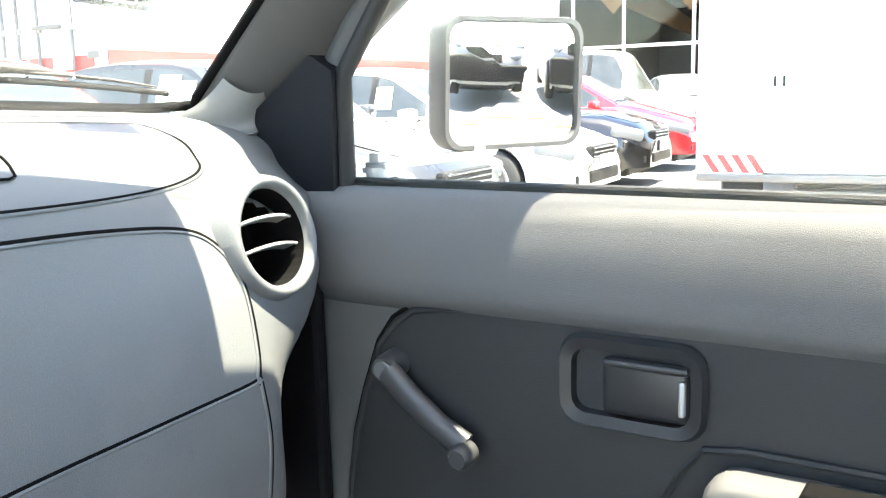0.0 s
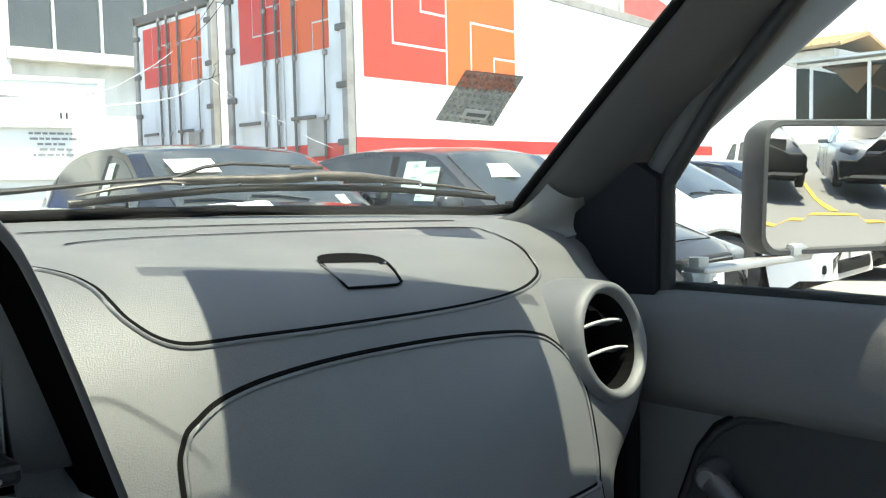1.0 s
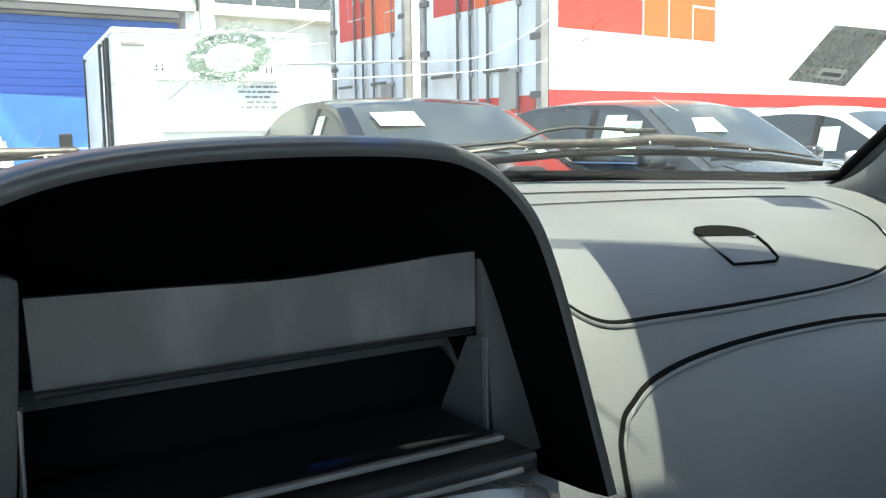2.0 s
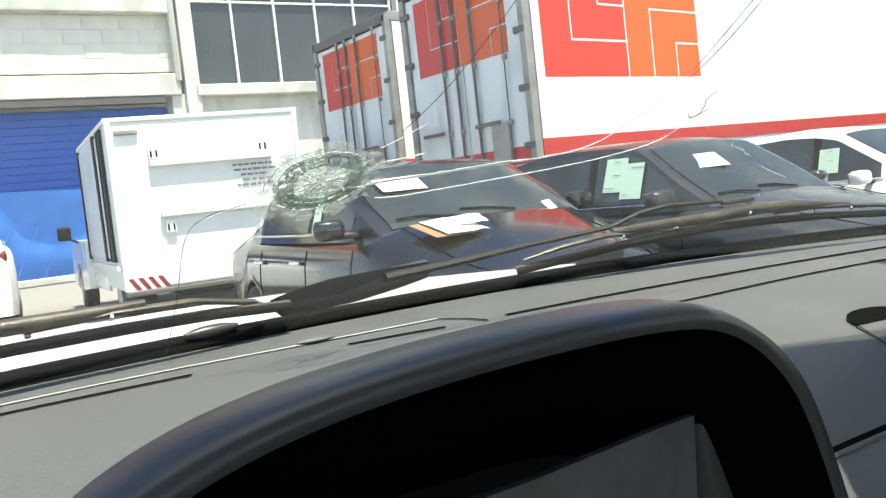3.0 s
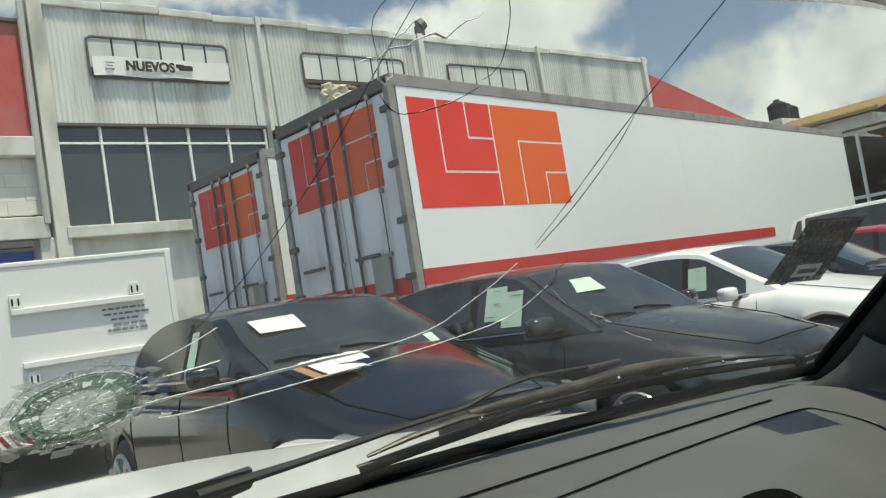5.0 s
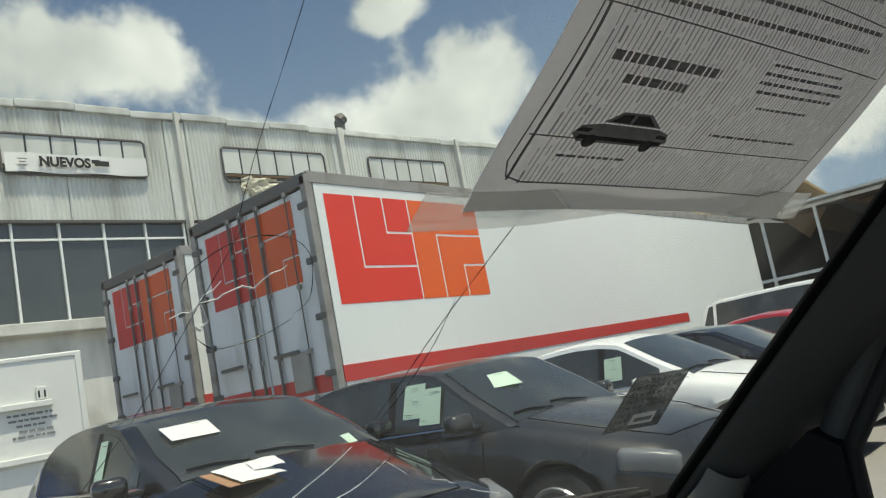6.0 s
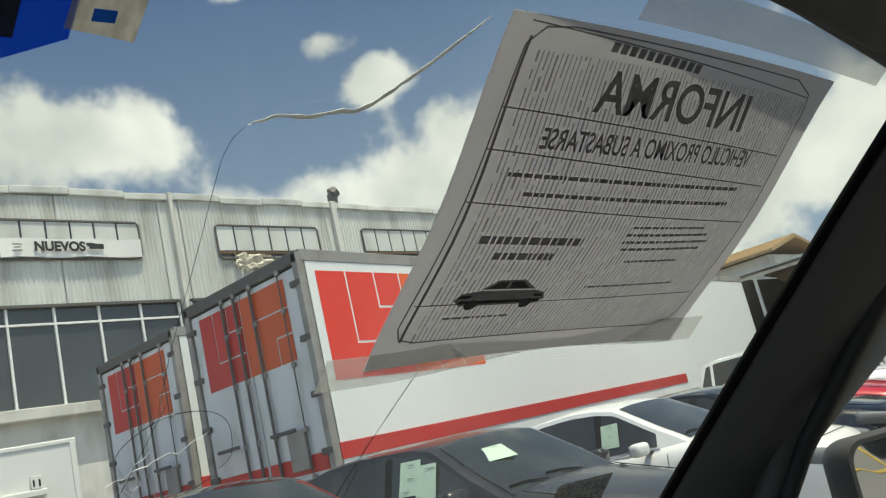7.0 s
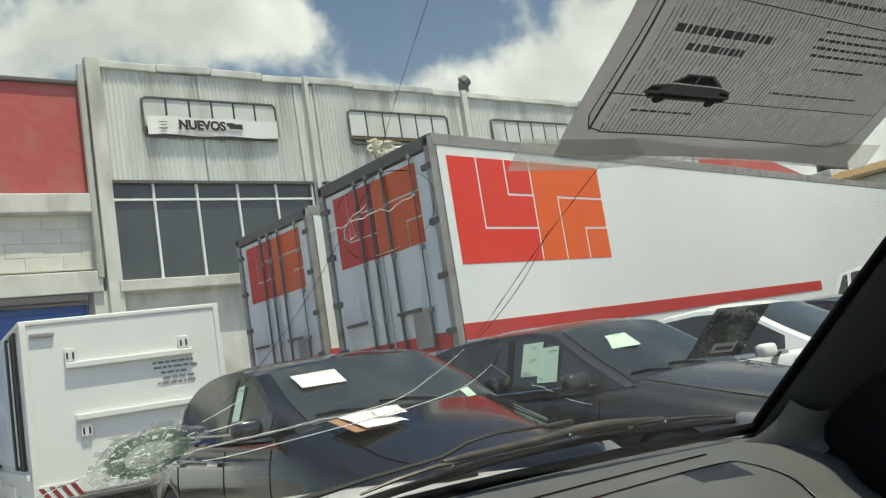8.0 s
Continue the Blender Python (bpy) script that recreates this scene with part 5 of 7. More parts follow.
for k, (dx, dy, tw, w, h) in enumerate(((0.0, 0.0, -0.18, 0.33, 0.28), (-0.04, 0.13, 0.15, 0.19, 0.16))):
    loose = thing("paper_sheet", lay_on(M1, (1.27 + dx, -0.39 + dy, 1.052 - 0.316 * dx + 0.014 * k), (tw, 1, 0.0), (-1, tw, 0.316), 0.010), "crumpled white paper lying on a black bonnet", "paper", "papers on cars")
    part("sheet", sheet(lambda u, v, k=k: (u, v, 0.010 * noise.noise(Vector((u * 9, v * 9, 3.1 * k))) + 0.005 * noise.noise(Vector((u * 25, v * 25, k)))), lin(-w / 2, w / 2, 12), lin(-h / 2, h / 2, 9), (0, 0, 0.0012)), M["paper"], loose, smooth=30)
card = thing("card_folder", lay_on(M1, (1.275, -0.465, 1.044), (-0.18, 1, 0.0), (-1, -0.18, 0.316), 0.004), "brown card folder under white papers on a bonnet", "folder", "papers on cars")
part("card", box((0, 0, 0), (0.33, 0.27, 0.006), 0.002), M["card"], card)
note("paper_sheet", lay_on(M1, (0.10, -side1(0.10, 1.25), 1.25), (1, 0, 0.0), (0, 0.34, 1)), (0.14, 0.27), M["green_paper"], "pale paper behind the side window of a black car", 2)
for dx, z, w, h, tilt, off in ((0.227, 1.245, 0.215, 0.26, -0.03, 0.012), (0.400, 1.190, 0.20, 0.27, -0.03, 0.020)):
    note("paper_sheet", lay_on(M2, (dx, -side2(dx, z), z), (1, 0, tilt), (-tilt, 0.34, 1), off), (w, h), M["green_paper"], "pale green form behind a side window", 3 if dx < 0.3 else 2)
note("paper_sheet", lay_on(M2, over2(0.665, -0.42), (0.22, 1, 0.0), (-0.8, 0.2, 0.5)), (0.36, 0.20), M["green_paper"], "pale green sheet behind a dusty windscreen", 1)
note("paper_sheet", lay_on(M3, (0.12, -side3(0.12, 1.16), 1.16), (1, 0, 0.0), (0, 0.34, 1)), (0.20, 0.24), M["green_paper"], "pale paper in the side window of a white car", 3)

# two pickups standing behind, met only in the door mirror
# their white paint is dimmed in colour to avoid blowing out
for x, y, rz, paint, lab in ((1.25, -12.0, 90, "pickup_paint", "white pickup, paint dimmed, with a dark bumper standing behind"), (3.95, -11.9, 95, "pickup_paint", "white pickup, paint dimmed, with large headlamps standing behind")):
    pk = car(pose(x, y, 0.14, 0, 0, rz), M[paint], lab, L=5.0, W=1.85, H=1.68, belt=1.12, hood=1.14, nose=0.98, deck=1.15, xa=0.75, xb=0.15, xc=-0.95, xd=-1.25, category="pickup")[0]
    part("front_bumper", box((2.46, 0, 0.52), (0.30, 1.80, 0.42), 0.06, seg=3), M["rubber"], pk, "black plastic front bumper", smooth=50)
    part("wide_grille", box((2.47, 0, 0.88), (0.10, 0.92, 0.22), 0.03), M["rubber"], pk)

# ---------------------------------------------------------------- the pickup cab


def foot(x):
    """How far forward the windscreen's foot lies at x."""
    return 0.035 - 0.16 * x * x


def edge(x):
    """How far forward the dashboard's edge and the rubber seal lie at x."""
    return 0.012 - 0.04 * x * x


def edge_z(x):
    """The height of the dashboard's edge at x: crowned across the cab."""
    return 1.169 - 0.042 * x * x


def cowl_y(x):
    """How far forward the outer cowl begins at x."""
    return 0.062 - 0.21 * x * x


def pane_z(x, y):
    d = foot(x) - y
    return 1.15 + 0.87 * d - 0.10 * d * d


def on_pane(x, y, off=0.0):
    """A point of the windscreen's inner face, moved off it into the cab."""
    return Vector((x, y - 0.65 * off, pane_z(x, y) - 0.76 * off))


truck = thing("pickup_truck", pose(0, 0, 0), "white pickup with a cracked windscreen, seen from inside its cab", "pickup")
TOP_Y = -0.545


def pane_uv(u, v):
    """u across from -1 to 1, v up from 0 to 1."""
    half = 0.668 + 0.062 * v
    x = u * half
    y = foot(x) + 0.02 + (TOP_Y - foot(x) - 0.02) * v - 0.01 * u * u * v
    return Vector((x, y, pane_z(x, y)))


ws = part("windscreen", sheet(pane_uv, lin(-1, 1, 33), lin(0, 1, 17), (0, 0.0035, 0.0042)), M["windscreen"], truck, "cracked laminated windscreen", smooth=60)
# white bonnet, cowl and wings
def bonnet(u, v):
    x = u * (0.80 - 0.04 * v)
    y = 0.105 + (1.095 - 1.54 * abs(x) ** 2.8) * v
    return Vector((x, y, 1.160 - 0.068 * v ** 1.15 - 0.07 * v ** 14 - 0.02 * abs(u) ** 8 - 0.25 * max(0.0, abs(x) - 0.30) ** 2))
part("bonnet", sheet(bonnet, lin(-1, 1, 61), [v ** 0.6 for v in lin(0, 1, 26)], (0, 0, -0.02)), M["white_paint"], truck, "white painted bonnet", smooth=40)
part("nose", box((0, 1.36, 0.72), (1.42, 0.16, 0.50), 0.06, seg=3), M["white_paint"], truck, smooth=50)
for s in (-1, 1):
    part("wing", box((s * 0.80, 0.62, 0.83), (0.16, 1.5, 0.42), 0.06, seg=3), M["white_paint"], truck, "white front wing", smooth=50)
    part("tyre", tube([(s * 0.72, 0.75, 0.33), (s * 0.88, 0.75, 0.33)], 0.33, 24), M["tyre"], truck, smooth=40)
part("cowl", sheet(lambda u, v: (u * 0.70, cowl_y(u * 0.7) + 0.004 + 0.06 * v, 1.122 - 0.01 * v), lin(-1, 1, 25), lin(0, 1, 6), (0, 0, -0.02)), M["dash_dark"], truck, "black plastic cowl", smooth=50)
for k in range(24):
    x = -0.62 + 0.054 * k
    part("cowl_slot", box((x, cowl_y(x) + 0.034, 1.118), (0.030, 0.035, 0.006), 0.002, seg=1), M["gap"], truck)
part("washer_nozzle", box((0.36, 0.19, 1.160), (0.05, 0.04, 0.03), 0.01, seg=2), M["rubber"], truck)
def trim_edge(v):
    """How far across the glass the pillar trim reaches at the height v: wide at the top, flared at the foot."""
    return 0.980 - 0.155 * v - 0.08 * max(0.0, (0.06 - v) / 0.08) ** 2


# rubber gasket along the foot of the glass
part("windscreen_seal", tube([(x, edge(x) + 0.004, edge_z(x) + 0.0045) for x in lin(-0.66, 0.60, 30)] + [pane_uv(trim_edge(v) - 0.004, v) for v in (0.06, 0.08, 0.11, 0.15, 0.2, 0.3, 0.4, 0.6, 0.8, 0.98)], 0.0062, 8), M["gap"], truck, "black rubber windscreen seal", smooth=50)

# pillars and roof
def pillar(s):
    bm = bmesh.new()
    heights = [-0.02, 0.0, 0.02, 0.05, 0.09, 0.15] + lin(0.22, 1.06, 12)
    rows = []
    for v in heights:
        k = max(0.0, v)
        p = pane_uv(s * trim_edge(v), v)
        wid = 0.118 - 0.012 * k + 0.03 * max(0, 0.25 - k) / 0.25 + 0.70 * (0.985 - trim_edge(v))
        # section: from the glass edge round the inner face to the door opening
        prof = ((0.0, 0.003), (0.001, -0.006), (0.006, -0.011), (0.018, -0.017), (0.045, -0.025), (0.08, -0.031), (wid - 0.022, -0.030), (wid - 0.006, -0.022), (wid, -0.008), (wid, 0.03), (wid * 0.6, 0.035), (0.05, 0.012), (0.02, 0.005))
        side = Vector((s * 0.93, -0.30, -0.16)).normalized()
        inn = Vector((-s * 0.30, -0.62, -0.72)).normalized()
        rows.append([bm.verts.new(p + side * a - inn * b) for a, b in prof])
    for a, b in zip(rows, rows[1:]):
        for j in range(len(a)):
            bm.faces.new((a[j], a[(j + 1) % len(a)], b[(j + 1) % len(b)], b[j]))
    bm.faces.new(rows[0])
    bm.faces.new(rows[-1])
    return part("pillar", bm, M["pillar"], truck, "dark grey plastic windscreen pillar trim", smooth=50)
for s in (-1, 1):
    pillar(s)
    def fillet(u, v, s=s):
        low = Vector((s * (0.585 + 0.070 * u), edge(0.59) - 0.012 - 0.105 * u, edge_z(0.59) - 0.008 - 0.022 * u))
        high = pane_uv(s * trim_edge(0.15), 0.15) + Vector((s * 0.93, -0.30, -0.16)).normalized() * (0.004 + 0.085 * u) + Vector((-s * 0.30, -0.62, -0.72)).normalized() * (0.014 * (1 - u) + 0.024 * math.sin(math.pi * u ** 0.8))
        w = v ** 0.55
        return Vector((low.x + (high.x - low.x) * w, low.y + (high.y - low.y) * w, low.z + (high.z - low.z) * v ** 1.7))
    # pale colour stands for the sun falling on the foot
    part("pillar_foot", sheet(fillet, lin(0, 1, 14), lin(0, 1, 12), (s * 0.004, 0.004, -0.004)), M["foot"], truck, "grey moulded pillar foot, coloured paler as if sunlit", smooth=70)
def roof_pt(u, v):
    return Vector((u * (0.69 - 0.045 * min(1, v * 10)), -0.56 - 1.25 * v, 1.605 + 0.035 * (1 - u * u) + 0.02 * math.sin(v * 2.4)))
part("headliner", sheet(roof_pt, lin(-1, 1, 15), lin(0, 1, 9), (0, 0, 0.02)), M["headliner"], truck, "pale cloth headliner, to bounce light", smooth=60)
part("roof", sheet(lambda u, v: roof_pt(u * 1.04, v * 1.04 - 0.025) + Vector((0, 0, 0.035)), lin(-1, 1, 15), lin(0, 1, 9), (0, 0, 0.02)), M["white_paint"], truck, smooth=60)
part("header_trim", tube([pane_uv(u, 1.0) + Vector((0, -0.022, 0.004)) for u in lin(-1, 1, 21)], 0.026, 8), M["pillar"], truck, smooth=50)
for x in (-0.33, 0.33):
    vis = part("sun_visor", box((x + 0.02, -0.66, 1.588), (0.50, 0.20, 0.026), 0.012, seg=3), M["pillar"], truck, "dark fabric sun visor, folded up", smooth=50)
    part("visor_arm", tube([(x - 0.22, -0.58, 1.59), (x + 0.24, -0.58, 1.59)], 0.006, 6), M["rubber"], vis)
part("rear_wall", box((0, -1.80, 0.86), (1.42, 0.06, 0.58), 0.02), M["headliner"], truck)
part("rear_header", box((0, -1.80, 1.60), (1.40, 0.06, 0.08), 0.02), M["headliner"], truck)
part("rear_window", box((0, -1.80, 1.355), (1.30, 0.005, 0.42)), M["side_glass"], truck, "clear rear window", shadow=False)
part("cab_floor", box((0, -0.85, 0.46), (1.40, 1.95, 0.05), 0.01), M["carpet"], truck, "dark floor carpet")
part("firewall", box((0, 0.10, 0.78), (1.40, 0.05, 0.66), 0.01), M["rubber"], truck)
# seats out of view, added as pale reflectors for the dash
for x in (-0.36, 0.36):
    seat = part("seat_cushion", box((x, -1.20, 0.68), (0.54, 0.52, 0.16), 0.06, seg=3), M["bounce_seat_cloth"], truck, "pale cloth seat, unseen, to bounce light", smooth=50)
    part("seat_back", box((x, -1.53, 1.02), (0.54, 0.16, 0.62), 0.06, pose(0, 0, 0), seg=3), M["bounce_seat_cloth"], seat, smooth=50)
# driver's door, out of sight, swung open to let more light into the cab
swing = pose(-0.735, -0.20, 0, 0, 0, -68)
part("driver_door", box((0, -0.60, 0.78), (0.07, 1.20, 0.60), 0.02, swing), M["white_paint"], truck, "white driver's door standing open", smooth=40)
part("driver_glass", box((0, -0.66, 1.33), (0.005, 1.05, 0.50), 0.0, swing), M["side_glass"], truck, shadow=False)
for s in (-1, 1):
    part("rear_post", box((s * 0.69, -1.62, 1.30), (0.10, 0.36, 0.66), 0.03), M["pillar"], truck)
    part("roof_rail", tube([(s * 0.69, -0.57, 1.600), (s * 0.645, -0.70, 1.612), (s * 0.64, -1.1, 1.620), (s * 0.64, -1.75, 1.60)], 0.022, 8), M["pillar"], truck)

# ---------------------------------------------------------------- wipers


def outside(pts, lift):
    """Points on the outer side of the glass, lifted off it."""
    return [on_pane(x, y, -lift) for x, y in pts]


def wiper(name_label, blade, bridge, claws, rivets, lift):
    """One wiper lying along the glass: rubber blade, bowed frame, claws and rivets."""
    w = part("wiper", tube(outside(blade, lift), 0.0016, 6, flat=2.0), M["rubber"], truck, name_label, smooth=60)
    part("spine", tube(outside(blade, lift + 0.004), 0.0020, 6, flat=0.7), M["wiper"], w, smooth=60)
    n = len(bridge)
    part("yoke", tube(outside(bridge, lift + 0.010), [0.0036 + 0.0034 * math.sin(math.pi * k / (n - 1)) for k in range(n)], 8, flat=0.8), M["wiper"], w, smooth=60)
    for c in claws:
        part("claw", tube(outside(c, lift + 0.007), [0.0016] + [0.0030] * (len(c) - 2) + [0.0016], 6, flat=0.8), M["wiper"], w, smooth=60)
    for x, y in rivets:
        a, b = on_pane(x, y, -lift - 0.007), on_pane(x, y, -lift - 0.003)
        part("rivet", tube([a, b], [0.0020, 0.0020], 10), M["chrome"], w, "bright rivet head")
    return w


BLADE = [(0.100, 0.001), (0.144, -0.005), (0.195, -0.012), (0.251, -0.020), (0.313, -0.026), (0.382, -0.032), (0.459, -0.038), (0.546, -0.044), (0.615, -0.049)]
passenger_wiper = wiper("bronze-grey wiper blade with bright rivets, parked on the glass", BLADE,
                        [(0.195, -0.019), (0.233, -0.022), (0.309, -0.028), (0.363, -0.037), (0.413, -0.041), (0.450, -0.042), (0.497, -0.044)],
                        [[(0.108, -0.003), (0.142, -0.012), (0.186, -0.019), (0.209, -0.019), (0.235, -0.020)], [(0.205, -0.018), (0.253, -0.024), (0.311, -0.028)],
                         [(0.390, -0.034), (0.432, -0.041), (0.486, -0.045), (0.520, -0.045)], [(0.480, -0.045), (0.540, -0.048), (0.600, -0.050)]],
                        [(0.204, -0.019), (0.264, -0.024), (0.349, -0.037), (0.442, -0.040), (0.494, -0.045)], 0.006)
DBLADE = [(-0.100, -0.004), (-0.155, -0.010), (-0.213, -0.014), (-0.271, -0.018), (-0.35, -0.024), (-0.45, -0.036), (-0.60, -0.062)]
driver_wiper = wiper("bronze-grey wiper blade with bright rivets on the driver's side", DBLADE,
                     [(-0.200, -0.021), (-0.26, -0.024), (-0.33, -0.031), (-0.40, -0.038), (-0.48, -0.050)],
                     [[(-0.117, -0.002), (-0.127, -0.007), (-0.17, -0.018), (-0.219, -0.022), (-0.27, -0.022)], [(-0.42, -0.038), (-0.48, -0.048), (-0.58, -0.064)]],
                     [(-0.221, -0.022), (-0.268, -0.023), (-0.40, -0.038), (-0.48, -0.050)], 0.006)
arm_thin = outside([(0.150, -0.006), (0.205, -0.013), (0.230, -0.026), (0.258, -0.032), (0.324, -0.035), (0.365, -0.037)], 0.028)
part("wiper_arm", tube(outside([(-0.010, 0.010), (0.062, 0.005), (0.132, -0.004), (0.160, -0.007)], 0.028) + arm_thin[1:], [0.0058, 0.0042, 0.0034, 0.0032, 0.0030, 0.0028, 0.0027, 0.0026, 0.0025], 8, flat=0.7), M["rubber"], truck, "black wiper arm", smooth=50)
part("wiper_hook", box((0, 0, 0), (0.040, 0.006, 0.005), 0.002, Matrix.Translation(on_pane(0.345, -0.037, -0.026)) @ Matrix.Rotation(radians(-6), 4, "Z")), M["wiper"], truck, smooth=40)


def knuckle(dx):
    """Wedge-shaped channel at the foot of a wiper arm."""
    bm = bmesh.new()
    upper = [(-0.100, 0.016), (-0.085, 0.011), (-0.056, 0.006), (-0.010, 0.005), (0.030, 0.005)]
    lower = [(-0.088, 0.023), (-0.066, 0.022), (-0.030, 0.021), (0.006, 0.015), (0.030, 0.009)]
    rows_ = []
    for (ax, ay), (bx, by) in zip(upper, lower):
        p, q = on_pane(ax + dx, ay, -0.032), on_pane(bx + dx, by, -0.026)
        mid = (p + q) / 2 + Vector((0, 0.004, 0.006))
        deep = Vector((0, 0.006, -0.005))
        rows_.append([bm.verts.new(v) for v in (p, mid, q, q + deep, p + deep)])
    for a, b in zip(rows_, rows_[1:]):
        for j in range(5):
            bm.faces.new((a[j], a[(j + 1) % 5], b[(j + 1) % 5], b[j]))
    bm.faces.new(rows_[0])
    bm.faces.new(rows_[-1])
    return bm


part("wiper_knuckle", knuckle(0.0), M["dash_dark"], truck, "worn black wiper arm knuckle", smooth=40)
part("wiper_base", tube(outside([(x, 0.005) for x in lin(-0.172, -0.136, 7)], 0.008), [0.002, 0.004, 0.005, 0.005, 0.0048, 0.0035, 0.002], 12, flat=0.8), M["dash_dark"], truck, "black wiper spindle cover", smooth=50)
part("wiper_knuckle", knuckle(-0.52), M["dash_dark"], truck, smooth=40)
part("wiper_arm", tube(outside([(-0.53, 0.000), (-0.45, -0.012), (-0.36, -0.024), (-0.30, -0.028)], 0.026), [0.0075, 0.0058, 0.0045, 0.0036], 8, flat=0.7), M["rubber"], truck, "black wiper arm", smooth=50)

# ---------------------------------------------------------------- cracks in the glass
rnd = random.Random(11)


def crack(pts, width, mat, name="crack", jag=0.00012):
    """A jagged ribbon on the inner face of the windscreen."""
    fine = []
    for i in range(len(pts) - 1):
        a, b, c, d = pts[max(i - 1, 0)], pts[i], pts[i + 1], pts[min(i + 2, len(pts) - 1)]
        n = max(2, int(math.hypot(c[0] - b[0], c[1] - b[1]) / 0.004))
        for k in range(n):
            f = k / n
            fine.append(tuple(0.5 * (2 * b[j] + (c[j] - a[j]) * f + (2 * a[j] - 5 * b[j] + 4 * c[j] - d[j]) * f * f + (3 * b[j] - a[j] - 3 * c[j] + d[j]) * f ** 3) + rnd.uniform(-jag, jag) for j in (0, 1)))
    fine.append(pts[-1])
    bm = bmesh.new()
    last = None
    for i, (x, y) in enumerate(fine):
        a, b = fine[max(0, i - 1)], fine[min(len(fine) - 1, i + 1)]
        d = Vector((b[0] - a[0], b[1] - a[1])).normalized()
        w = width * (rnd.choice((0.20, 0.28, 0.34, 0.38)) if mat is white else rnd.choice((0.10, 0.18, 0.26, 0.32, 0.42)))
        w *= min(1.0, 0.25 + min(i, len(fine) - 1 - i) / 6)
        nx, ny = -d.y * w / 2, d.x * w / 2
        row = [bm.verts.new(on_pane(x + nx, y + ny, 0.0007)), bm.verts.new(on_pane(x - nx, y - ny, 0.0007)), bm.verts.new(on_pane(x - nx, y - ny, 0.0010)), bm.verts.new(on_pane(x + nx, y + ny, 0.0010))]
        if last:
            for j in range(4):
                bm.faces.new((last[j], last[(j + 1) % 4], row[(j + 1) % 4], row[j]))
        last = row
    return part(name, bm, mat, ws)


SX, SY = -0.117, -0.104
white, dark = M["crack"], M["crack_dark"]
crack([(-0.085, -0.098), (-0.012, -0.101), (0.076, -0.109), (0.111, -0.131), (0.128, -0.150)], 0.0030, white)
crack([(-0.085, -0.0985), (-0.050, -0.0997), (-0.012, -0.1015), (0.030, -0.1045)], 0.0044, white)
crack([(-0.075, -0.088), (-0.048, -0.087), (0.043, -0.094), (0.105, -0.102), (0.150, -0.114), (0.169, -0.133)], 0.0022, white)
crack([(0.169, -0.133), (0.188, -0.124), (0.20, -0.118)], 0.0013, white)
crack([(0.232, -0.110), (0.252, -0.104), (0.268, -0.099)], 0.0013, white, jag=0.001)
crack([(0.290, -0.091), (0.31, -0.086), (0.335, -0.081)], 0.0011, white)
crack([(0.166, -0.128), (0.172, -0.134), (0.169, -0.142), (0.173, -0.150)], 0.003, dark, jag=0.002)
crack([(0.160, -0.134), (0.171, -0.131), (0.178, -0.137)], 0.0025, dark, jag=0.002)
crack([(0.134, -0.161), (0.140, -0.184), (0.148, -0.225), (0.160, -0.270), (0.172, -0.310)], 0.0020, dark)
crack([(0.137, -0.158), (0.148, -0.184), (0.153, -0.215), (0.150, -0.245)], 0.0016, dark)
crack([(0.086, -0.484), (0.063, -0.462), (0.030, -0.435), (0.012, -0.431), (-0.003, -0.427), (-0.018, -0.4265), (-0.034, -0.421)], 0.0056, white, jag=0.0004)
crack([(-0.034, -0.421), (-0.041, -0.409), (-0.037, -0.371), (-0.030, -0.310), (-0.022, -0.271)], 0.0006, dark)
crack([(-0.022, -0.288), (-0.030, -0.245), (-0.039, -0.201), (-0.056, -0.157), (-0.075, -0.130)], 0.0007, dark)
crack([(-0.031, -0.247), (-0.042, -0.262), (-0.032, -0.275), (-0.014, -0.282), (0.010, -0.280), (0.026, -0.270), (0.036, -0.250), (0.030, -0.243)], 0.0012, dark)
crack([(-0.030, -0.240), (-0.010, -0.228), (0.015, -0.232), (0.030, -0.240)], 0.0016, dark)
crack([(-0.040, -0.246), (-0.020, -0.256), (0.000, -0.260), (0.012, -0.268)], 0.0022, white, jag=0.003)
crack([(-0.028, -0.252), (-0.020, -0.240), (-0.032, -0.246), (-0.022, -0.262)], 0.003, white, jag=0.003)
crack([(-0.157, -0.096), (-0.180, -0.092), (-0.191, -0.080), (-0.188, -0.040), (-0.186, 0.006)], 0.0013, dark)
crack([(-0.150, -0.099), (-0.168, -0.095), (-0.183, -0.090)], 0.0022, white)
crack([(-0.140, -0.085), (-0.160, -0.062)], 0.0016, dark)
# the bruise: crushed rings and rays of broken glass
star = part("impact_star", bmesh.new(), M["shard"], ws, "ring of crushed greenish glass round an impact", shadow=False)
tagged(star, kind="stuff")
ring_green = part("green_ring", bmesh.new(), M["shard_green"], ws, "darker green ring of crushed glass", shadow=False)
ring_clear = part("outer_ring", bmesh.new(), M["shard_clear"], ws, "loose clear splinters round the impact", shadow=False)
RINGS = ((star, ((0.0, 0.005, 9), (0.0053, 0.0105, 15), (0.0108, 0.0165, 24))), (ring_green, ((0.0165, 0.0205, 34), (0.0205, 0.0245, 44), (0.0245, 0.0275, 46))),
         (ring_clear, ((0.0275, 0.031, 46), (0.031, 0.0345, 40), (0.0345, 0.039, 34))))
